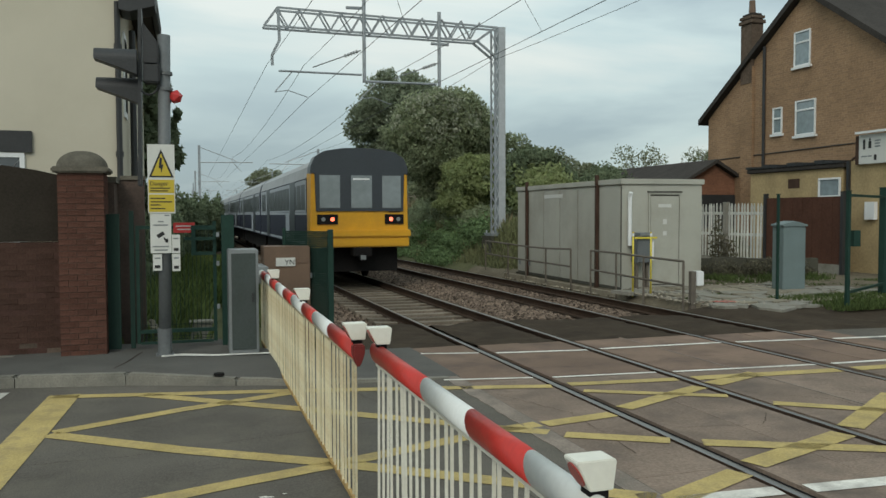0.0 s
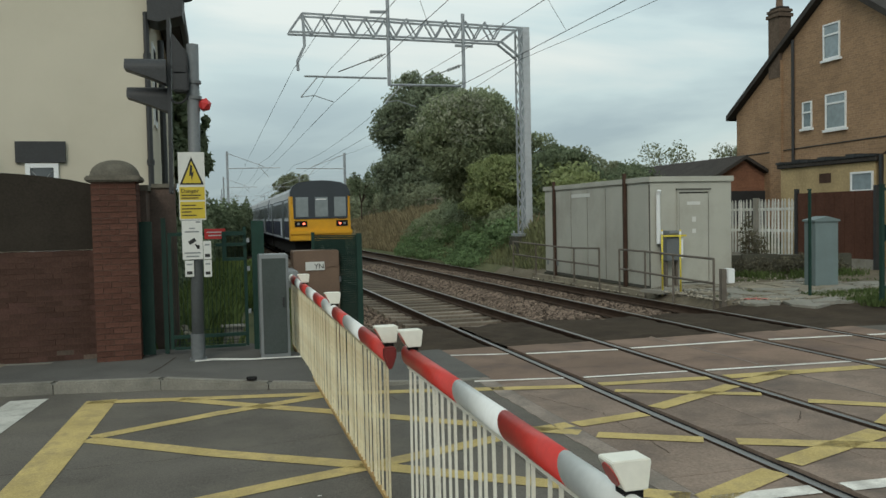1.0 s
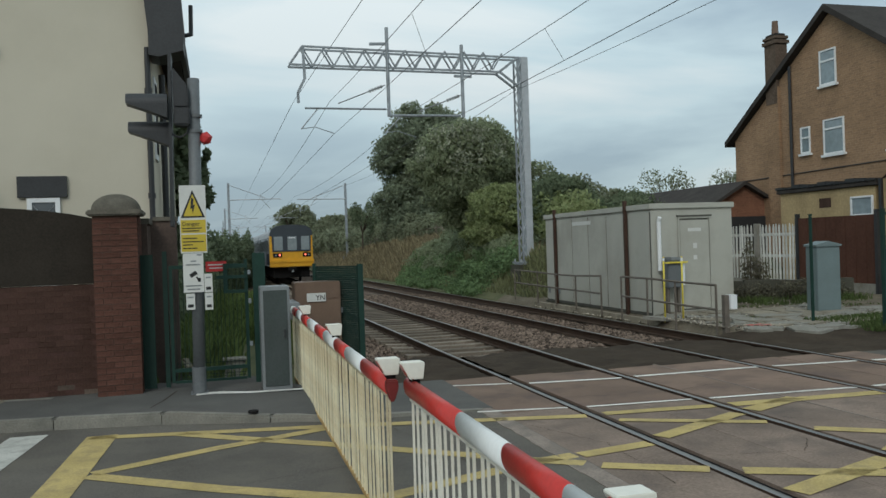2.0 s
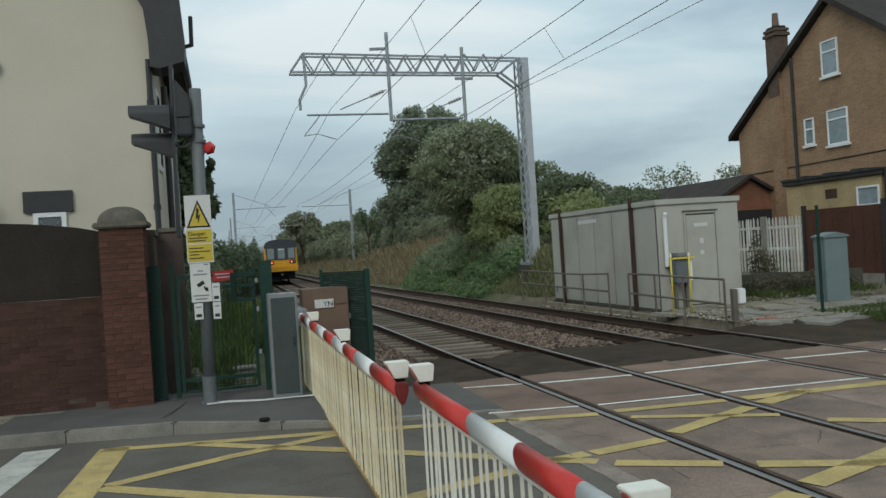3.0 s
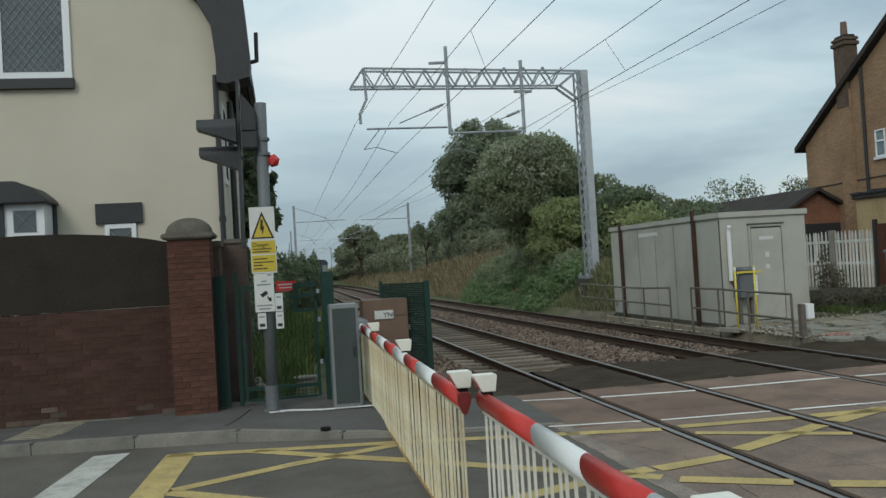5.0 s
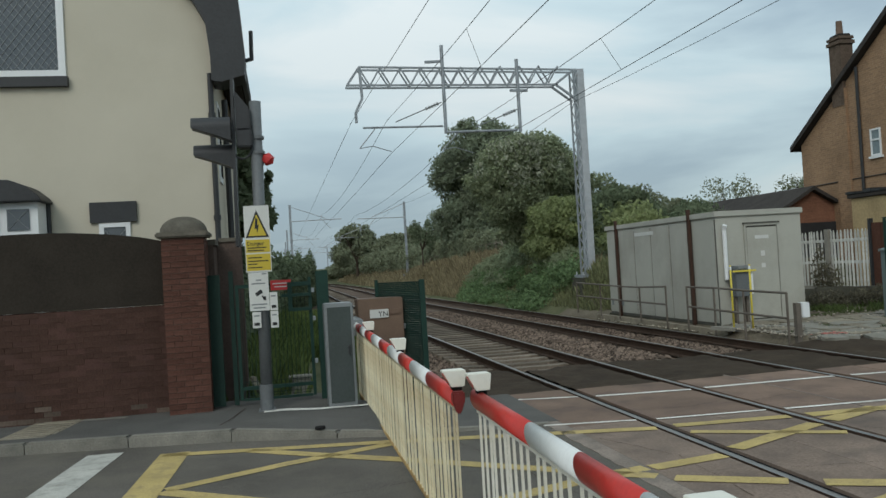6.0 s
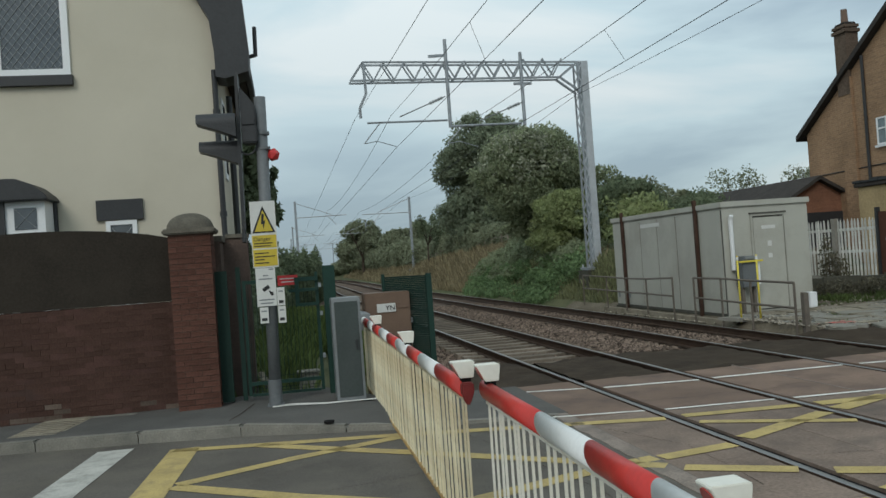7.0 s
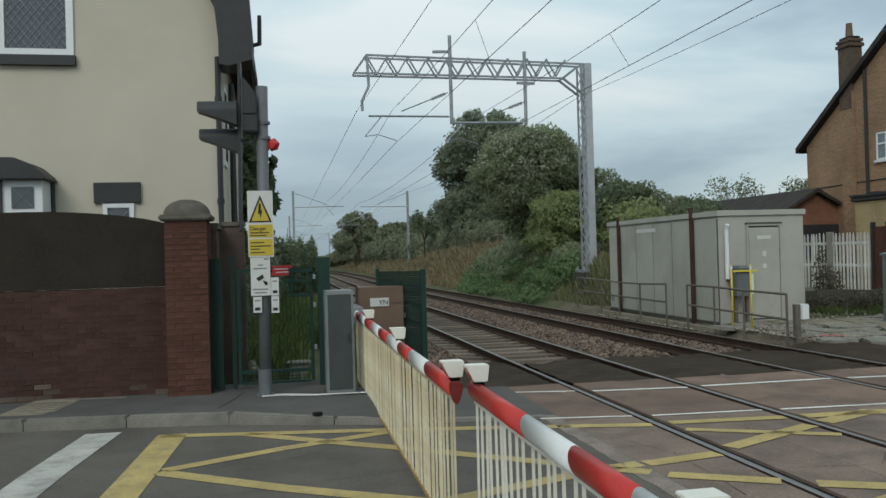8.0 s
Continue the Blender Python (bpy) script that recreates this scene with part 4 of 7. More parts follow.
    for x0, x1 in ((-5.3, -4.35), (-4.2, -3.42), (-3.10, -2.78)):
        boxpart("pane", (x0, x1, -0.565, -0.552, 1.2, 2.75), "glass", bay)
        boxpart("pane", (x0, x1, -0.565, -0.552, 2.85, 3.18), "glass", bay)
        bm = bmesh.new()
        for a, b in (((x0, 2.85), (x1, 3.18)), ((x0, 3.18), (x1, 2.85))):
            bar(bm, (a[0], -0.57, a[1]), (b[0], -0.57, b[1]), 0.012, 0.006)
        part("lead_lattice", bm, "case_grey", bay)
    boxpart("bay_post", (-3.33, -3.23, -0.60, -0.54, 0.2, 3.3), "black_paint", bay, "black post")
    bm = bmesh.new()
    prism(bm, [(-5.8, 3.30), (-2.56, 3.28), (-2.60, 3.36), (-2.78, 3.52), (-3.02, 3.62), (-5.8, 3.64)], "y", -0.72, 0.0)
    part("bay_hood", bm, "black_paint", h, "black curved bay hood", bevel=0.015)
    bm = bmesh.new()
    tube(bm, (-2.64, -0.05, 0.2), (-2.64, -0.05, 3.3), 0.04)
    part("downpipe", bm, "black_paint", h, "black downpipe")
    return h


cream_house()


# ---- barrier, gate and roadside signal ----
def lamp_box(parent, y, x, z, k=1.0):
    """A white hooded boom lamp, longer above than below, with a slanted red lens towards the road."""
    bm = bmesh.new()
    prism(bm, [(-0.030 * k, 0.0), (0.055 * k, 0.0), (0.068 * k, 0.098 * k), (0.062 * k, 0.104 * k), (-0.076 * k, 0.104 * k), (-0.080 * k, 0.098 * k)], "y", -0.052 * k, 0.052 * k)
    lamp = part("lamp", bm, "lamp_white", parent, "white hooded boom lamp", bevel=0.006, at=pose(x, y, z + 0.022))
    bm = bmesh.new()
    c, nrm = Vector((-0.055, 0, 0.049)) * k, Vector((-0.891, 0, -0.454))
    tube(bm, c - nrm * 0.004, c + nrm * 0.004, 0.045 * k, 18)
    part("lens", bm, "red_lens", lamp, "red lens")
    bm = bmesh.new()
    box(bm, -0.02, 0.04, -0.03, 0.03, -0.05, 0.0)
    part("bracket", bm, "train_under", lamp)
    return lamp


def boom(name, x, y_root, y_tip, z, bands, label, lamps, skirt_z, rod_step, r_root, r_tip, lean, skirt_mat):
    t = thing(name, x, y_root, 0, label, "barrier", "crossing barriers")
    sgn = 1 if y_tip > y_root else -1
    n = 28

    def ring(bm, y, k):
        r = r_root + (r_tip - r_root) * k
        return [bm.verts.new((r * 0.72 * math.cos(2 * math.pi * i / n), y - y_root + 0.04 * math.sin(2 * math.pi * i / n), z + r * math.sin(2 * math.pi * i / n))) for i in range(n)]

    ys = [y_tip] + [y_tip - sgn * b for b in bands]
    for i, (a, b) in enumerate(zip(ys, ys[1:])):
        bm = bmesh.new()
        ka, kb = (a - y_root) / (y_tip - y_root), (b - y_root) / (y_tip - y_root)
        A, B = ring(bm, a, ka), ring(bm, b, kb)
        for k in range(n):
            bm.faces.new((A[k], A[(k + 1) % n], B[(k + 1) % n], B[k]))
        bm.faces.new(A)
        bm.faces.new(B[::-1])
        q = tagged(new("boom_band", band_mesh(bm, "boom_band", "boom_white" if i % 2 else "boom_red")), "white reflective band" if i % 2 else "red reflective band")
        q.parent = t
    ztop = z - r_tip * 0.9
    bm = bmesh.new()
    bar(bm, (0, 0, 0), (0, 0, ztop - skirt_z), 0.011, 0.014)
    rod = finish(bm, "skirt_rod", skirt_mat)
    y = y_tip - sgn * 0.06
    lo, hi = min(y_root, y_tip), max(y_root, y_tip)
    while lo + 0.04 < y < hi - 0.02:
        tilt = math.degrees(random.uniform(-1, 1) * lean / (ztop - skirt_z))
        q = new("skirt_rod", rod)
        q.parent = t
        q.matrix_basis = pose(random.uniform(-0.006, 0.006), y - y_root, skirt_z, tilt, 0, 0)
        y -= sgn * rod_step * (0.8 + 0.4 * random.random())
    bm = bmesh.new()
    bar(bm, (0, y_tip - sgn * 0.04 - y_root, skirt_z), (0, -sgn * -0.1, skirt_z), 0.022, 0.03)
    part("skirt_rail", bm, "rail_rust" if skirt_mat == "skirt" else skirt_mat, t, "rust-stained bottom rail of the skirt")
    bm = bmesh.new()
    bar(bm, (0, y_tip - sgn * 0.02 - y_root, ztop - 0.015), (0, -sgn * -0.1, z - r_root * 0.9 - 0.01), 0.02, 0.02)
    part("skirt_rail", bm, skirt_mat, t)
    for ly, k in lamps:
        lamp_box(t, ly - y_root, 0.0, z + 0.05, k)
    return t


far_boom = boom("crossing_barrier", 1.0, 12.35, 5.10, 1.06, (0.93, 1.72, 2.4, 3.2, 3.95, 4.75, 5.5, 6.2, 6.8, 7.3),
                "lowered red and white barrier boom with a rust-stained cream skirt", ((5.16, 1.0), (7.7, 1.0), (10.4, 1.0)), 0.075, 0.105, 0.060, 0.058, 0.010, "skirt")
bm = bmesh.new()
prism(bm, [(-0.038, 1.112), (0.036, 1.112), (0.040, 1.06), (0.014, 0.985), (-0.004, 0.968), (-0.020, 0.99), (-0.040, 1.05)], "y", 5.035 - 12.35, 5.098 - 12.35)
part("tip_cap", bm, "cap_red", far_boom, "dark red pointed end cap", bevel=0.008)
near_boom = boom("crossing_barrier", 1.12, -1.2, 5.08, 1.05, (1.18, 1.87, 2.50, 3.15, 3.8, 4.45, 5.1, 5.7, 6.2),
                 "lowered red and white barrier boom with white skirt rods", ((4.99, 1.0), (2.17, 0.88)), 0.10, 0.115, 0.059, 0.059, 0.035, "skirt_white")


bm = bmesh.new()
box(bm, -0.05, 0.10, -0.15, 0.75, 0.92, 1.16)
part("pivot_arm", bm, "case_grey", far_boom, "grey steel pivot arm", bevel=0.01)
bm = bmesh.new()
box(bm, -0.10, 0.05, -0.75, 0.15, 0.92, 1.16)
part("pivot_arm", bm, "case_grey", near_boom, "grey steel pivot arm", bevel=0.01)


def cabinet(name, x, y, z, w, d, h, material, label, category, rz=0, lid=0.0, door=True):
    t = thing(name, x, y, z, label, category, rz=rz)
    boxpart("body", (0, w, 0, d, 0, h), material, t, bevel=0.012)
    if lid:
        bm = bmesh.new()
        prism(bm, [(-0.03, h), (w + 0.03, h), (w + 0.03, h + 0.04), (w / 2, h + lid), (-0.03, h + 0.04)], "y", -0.03, d + 0.03)
        part("lid", bm, material, t)
    if door:
        dd = boxpart("door", (0.035, w - 0.035, -0.015, -0.002, 0.06, h - 0.05), "case_dark", t, "darker grey door", bevel=0.004)
        boxpart("handle", (w - 0.09, w - 0.065, -0.035, -0.016, h * 0.5, h * 0.5 + 0.12), "black_paint", dd)
    return t


cabinet("barrier_machine", 0.485, 11.05, gz(0.5, 11) + 0.10, 0.38, 0.45, 1.37, "case_grey", "tall grey metal barrier machine case on the footway", "cabinet")
cabinet("barrier_machine", 1.18, -2.2, gz(1.2, -2), 0.6, 0.7, 1.35, "case_grey", "grey metal barrier machine case by the road", "cabinet")
brown = cabinet("barrier_machine", 1.08, 12.75, gz(1.4, 13) - 0.16, 0.70, 0.55, 1.60, "case_brown", "brown metal barrier machine case behind the boom", "cabinet", door=False)
plate = boxpart("plate", (0.18, 0.47, -0.02, -0.002, 1.30, 1.43), "sign_white", brown, "white plate lettered YN")
boxpart("plate", (0.50, 0.66, -0.018, -0.002, 1.35, 1.43), "case_brown", brown)
boxpart("knob", (0.70, 0.80, 0.1, 0.16, 1.10, 1.18), "case_grey", brown)


def text_part(body, size, x, y, z, parent, material="ink", rz=0, label=""):
    cu = bpy.data.curves.new("lettering", "FONT")
    cu.body, cu.size, cu.extrude = body, size, 0.002
    tmp = bpy.data.objects.new("lettering", cu)
    dg = bpy.context.evaluated_depsgraph_get()
    scene.collection.objects.link(tmp)
    dg.update()
    me = bpy.data.meshes.new_from_object(tmp.evaluated_get(dg))
    bpy.data.objects.remove(tmp)
    me.materials.clear()
    me.materials.append(M[material])
    ob = new("lettering", me)
    ob.parent = parent
    ob.matrix_basis = pose(x, y, z, 90, 0, rz)
    return tagged(ob, label)


text_part("YN", 0.11, 0.31, -0.024, 1.325, plate)


def grille(bm, x0, x1, z0, z1, y, step=0.05, r=0.004, rows=()):
    x = x0
    while x <= x1:
        bar(bm, (x, y, z0), (x, y, z1), r * 2, r * 2)
        x += step
    for z in rows:
        bar(bm, (x0, y, z), (x1, y, z), r * 2, r * 2)


def side_gate():
    z = gz(0, 11.9) + 0.10
    t = thing("side_gate", 0.10, 11.9, z + 0.03, "dark green steel mesh gate to the trackside path", "gate")
    boxpart("post", (-1.16, -0.99, -0.03, 0.03, 0, 1.82), "black_gate", t)
    boxpart("post", (-0.87, -0.81, -0.03, 0.03, 0, 1.86), "black_gate", t)
    boxpart("post", (0.33, 0.50, -0.05, 0.05, -0.1, 1.80), "green", t, "square green gate post")
    g = boxpart("gate_leaf", (-0.79, 0.26, -0.02, 0.02, 0.19, 0.24), "green", t)
    boxpart("gate_rail", (-0.79, 0.26, -0.02, 0.02, 1.61, 1.66), "green", g)
    boxpart("gate_rail", (-0.79, -0.745, -0.024, 0.024, 0.05, 1.61), "green", g)
    boxpart("gate_rail", (0.215, 0.26, -0.024, 0.024, 0.05, 1.72), "green", g)
    boxpart("gate_rail", (-0.74, 0.21, -0.02, 0.02, 0.04, 0.075), "green", g)
    bm = bmesh.new()
    grille(bm, -0.72, 0.20, 0.08, 1.60, 0.0, 0.055, 0.0035, (0.10, 0.14, 0.30))
    part("gate_mesh", bm, "black_gate", g, "thin upright gate bars")
    f = boxpart("latch_guard", (-0.07, -0.015, -0.06, -0.03, 1.26, 1.66), "green", g)
    boxpart("latch_bar", (-0.16, 0.256, -0.065, -0.034, 1.455, 1.50), "green", f)
    boxpart("latch_bar", (-0.073, 0.256, -0.065, -0.034, 1.25, 1.295), "green", f)
    boxpart("latch_bar", (-0.073, 0.256, -0.065, -0.034, 1.60, 1.655), "green", f)
    for zz in (0.5, 1.1, 1.5):
        boxpart("hinge", (0.262, 0.30, -0.03, 0.03, zz, zz + 0.06), "galv_dull", g, "steel hinge")
    s = tagged(boxpart("red_notice", (-0.30, -0.02, -0.055, -0.05, 1.56, 1.70), "sign_red", g, "small red notice with white lines"))
    boxpart("notice_line", (-0.27, -0.05, -0.058, -0.056, 1.645, 1.66), "sign_white", s)
    boxpart("notice_line", (-0.25, -0.07, -0.058, -0.056, 1.60, 1.615), "sign_white", s)
    return t


side_gate()


def behind_gate():
    """Pale stones heaped by the path and a concrete block beyond the gate."""
    rng = random.Random(44)
    t = thing("stone_heap", -0.64, 13.45, terrain(-0.64, 13.45), "heap of pale broken stones beside the trackside path", "stones")
    for k in range(14):
        bm = bmesh.new()
        bmesh.ops.create_icosphere(bm, subdivisions=1, radius=rng.uniform(0.05, 0.10))
        for v in bm.verts:
            v.co *= rng.uniform(0.75, 1.2)
        part("stone", bm, "slab", t, at=pose(rng.uniform(-0.16, 0.16), rng.uniform(-0.12, 0.12), 0.06 + 0.03 * k, rng.uniform(0, 90), rng.uniform(0, 90), 0))
    t = thing("concrete_block", 0.0, 13.5, terrain(0.15, 13.5), "pale concrete block standing on the path edge", "block")
    boxpart("body", (0, 0.33, 0, 0.25, -0.1, 0.42), "concrete", t, bevel=0.02)
    boxpart("cap", (-0.02, 0.35, -0.02, 0.27, 0.42, 0.46), "concrete", t, bevel=0.01)


behind_gate()


def mesh_fence():
    z = gz(1.8, 12.6) - 0.05
    t = thing("mesh_fence", 0, 12.6, z, "dark green steel mesh fence panel beside the track", "fence")
    boxpart("post", (2.03, 2.11, -0.04, 0.04, -0.2, 1.74), "green", t)
    boxpart("post", (1.42, 1.47, 0.66, 0.72, -0.2, 1.76), "green", t)
    bm = bmesh.new()
    for k in range(26):
        u = k / 25
        bar(bm, (1.45 + 0.6 * u, 0.68 * (1 - u), 0.02), (1.45 + 0.6 * u, 0.68 * (1 - u), 1.70), 0.006, 0.006)
    for k in range(60):
        zz = 0.02 + k * 0.0285
        bar(bm, (1.45, 0.68, zz), (2.05, 0.0, zz), 0.010, 0.0245)
    part("mesh", bm, "black_gate", t, "close green steel mesh")
    return t


mesh_fence()


def road_signal():
    z = gz(-0.35, 11.3) + 0.11
    t = thing("crossing_signal", -0.32, 11.3, z, "grey steel post with hooded crossing signal and warning signs", "signal")
    bm = bmesh.new()
    tube(bm, (0, 0, 0), (0.055, 0, 4.13), 0.078, 16)
    part("post", bm, "post_grey", t, "dull grey steel post", smooth=True)
    bm = bmesh.new()
    box(bm, -0.11, 0.11, -0.11, 0.11, -0.02, 0.02)
    tube(bm, (0, 0, 0), (0, 0, 0.35), 0.088, 16)
    part("base_sleeve", bm, "post_grey", t)
    bm = bmesh.new()
    box(bm, -0.20, 0.0, -0.16, 0.10, 3.50, 3.75)
    box(bm, -0.16, -0.02, -0.12, 0.10, 3.75, 3.95)
    part("signal_box", bm, "black_paint", t, "black signal housing", bevel=0.02)
    bm = bmesh.new()
    prism(bm, [(-0.29, 2.2), (-0.25, 2.2), (-0.21, 4.45), (-0.25, 4.45)], "y", -0.10, 0.30)
    part("backboard", bm, "black_paint", t, "thin black backboard seen edge-on")
    bm = bmesh.new()
    v = [(-0.20, 3.53), (-0.04, 3.53), (0.0, 3.85), (-0.02, 4.02), (-0.11, 4.14), (-0.20, 4.26)]
    prism(bm, v, "y", -0.14, 0.14)
    part("upper_housing", bm, "black_paint", t, "black upper housing", bevel=0.02)
    for zz, dy in ((3.77, -0.10), (3.44, 0.10)):
        bm = bmesh.new()
        rings = []
        for xx, r0 in ((-0.27, 0.14), (-0.48, 0.14), (-0.77, 0.135)):
            cut = {-0.27: -1.35, -0.48: -0.75, -0.77: -0.04}[xx]
            ring = []
            for i in range(17):
                a = math.pi * i / 16
                ring.append((xx, dy + r0 * math.cos(a), zz + r0 * max(math.sin(a), 0)))
            ring += [(xx, dy - r0, zz + r0 * cut), (xx, dy + r0, zz + r0 * cut)]
            rings.append([bm.verts.new(p) for p in ring])
        m = len(rings[0])
        for a, b in zip(rings, rings[1:]):
            for i in range(m):
                bm.faces.new((a[i], a[(i + 1) % m], b[(i + 1) % m], b[i]))
        bm.faces.new(rings[0])
        part("hood", bm, "black_paint", t, "long black lamp hood")
    bm = bmesh.new()
    for k in range(8):
        a0, a1 = math.pi * k / 8, math.pi * (k + 1) / 8
        tube(bm, (-0.14 - 0.12 * math.cos(a0), -0.05, 3.50 - 0.14 * math.sin(a0)), (-0.14 - 0.12 * math.cos(a1), -0.05, 3.50 - 0.14 * math.sin(a1)), 0.014, 6)
    part("cable", bm, "black_paint", t, "black looped cable")
    for zz in (3.42, 3.62):
        bm = bmesh.new()
        tube(bm, (0.06, 0, zz), (0.06, 0, zz + 0.04), 0.092, 16)
        part("clamp", bm, "post_grey", t)
    bm = bmesh.new()
    bmesh.ops.create_icosphere(bm, subdivisions=1, radius=0.092)
    part("red_lamp", bm, "sign_red", t, "small red faceted lamp", at=pose(0.185, 0, 3.35, 20, 10, 15))
    boxpart("lamp_bracket", (0.06, 0.13, -0.03, 0.03, 3.27, 3.32), "black_paint", t)
    # signs on the post
    s = boxpart("warning_sign", (-0.27, 0.06, -0.115, -0.105, 1.80, 2.68), "sign_white", t, "white and yellow electric warning sign")
    s.matrix_basis = pose(0.10, 0, 0.045)
    bm = bmesh.new()
    prism(bm, [(-0.255, 2.26), (0.045, 2.26), (-0.105, 2.62)], "y", -0.119, -0.116)
    part("triangle_border", bm, "ink", s, "black triangle border")
    bm = bmesh.new()
    prism(bm, [(-0.222, 2.28), (0.012, 2.28), (-0.105, 2.565)], "y", -0.122, -0.1195)
    part("triangle", bm, "sign_yellow", s, "yellow warning triangle")
    bm = bmesh.new()
    prism(bm, [(-0.12, 2.52), (-0.09, 2.50), (-0.10, 2.42), (-0.075, 2.43), (-0.105, 2.31), (-0.112, 2.38), (-0.135, 2.37)], "y", -0.125, -0.1225)
    part("flash", bm, "ink", s, "black lightning flash")
    boxpart("text_panel", (-0.26, 0.05, -0.119, -0.1155, 2.06, 2.23), "sign_yellow", s, "yellow panel")
    boxpart("text_panel", (-0.26, 0.05, -0.119, -0.1155, 1.82, 2.04), "sign_yellow", s, "yellow panel")
    text_part("Danger", 0.075, -0.245, -0.121, 2.155, s)
    for k, (x1, zz) in enumerate(((0.0, 2.115), (-0.03, 2.08), (-0.06, 1.985), (0.02, 1.94), (-0.12, 1.90), (-0.06, 1.855))):
        boxpart("text_line", (-0.24, x1, -0.1215, -0.1195, zz, zz + 0.014), "ink", s)
    c = boxpart("camera_sign", (-0.235, 0.02, -0.115, -0.105, 1.26, 1.765), "sign_white", t, "white camera surveillance sign")
    c.matrix_basis = pose(0.085, 0, 0.075)
    bm = bmesh.new()
    bar(bm, (-0.15, -0.118, 1.47), (-0.07, -0.118, 1.52), 0.004, 0.05)
    bar(bm, (-0.07, -0.118, 1.46), (-0.04, -0.118, 1.40), 0.004, 0.02)
    bar(bm, (-0.05, -0.118, 1.42), (-0.02, -0.118, 1.42), 0.004, 0.05)
    part("camera_symbol", bm, "ink", c, "black camera symbol")
    for x0, x1, zz in ((-0.14, -0.07, 1.655), (-0.20, -0.02, 1.61), (-0.21, -0.01, 1.335), (-0.19, -0.03, 1.29), (-0.06, 0.0, 1.735)):
        boxpart("text_line", (x0, x1, -0.1175, -0.1155, zz, zz + 0.018), "case_grey", c)
    for x0, x1, z0, z1 in ((-0.21, -0.10, 1.04, 1.25), (0.06, 0.16, 1.26, 1.50), (0.06, 0.16, 1.03, 1.25)):
        n = boxpart("small_notice", (x0, x1, -0.11, -0.10, z0, z1), "sign_white", t, "small white notice")
        n.matrix_basis = pose(0.085 if x0 < 0 else 0.05, 0, 0.07)
        boxpart("text_line", (x0 + 0.02, x1 - 0.02, -0.1125, -0.1105, z1 - 0.06, z1 - 0.04), "case_grey", n)
        boxpart("text_line", (x0 + 0.02, x1 - 0.02, -0.1125, -0.1105, z0 + 0.03, z0 + 0.07), "ink", n)
    return t


road_signal()


# ---- overhead line ----
YG = 28.6


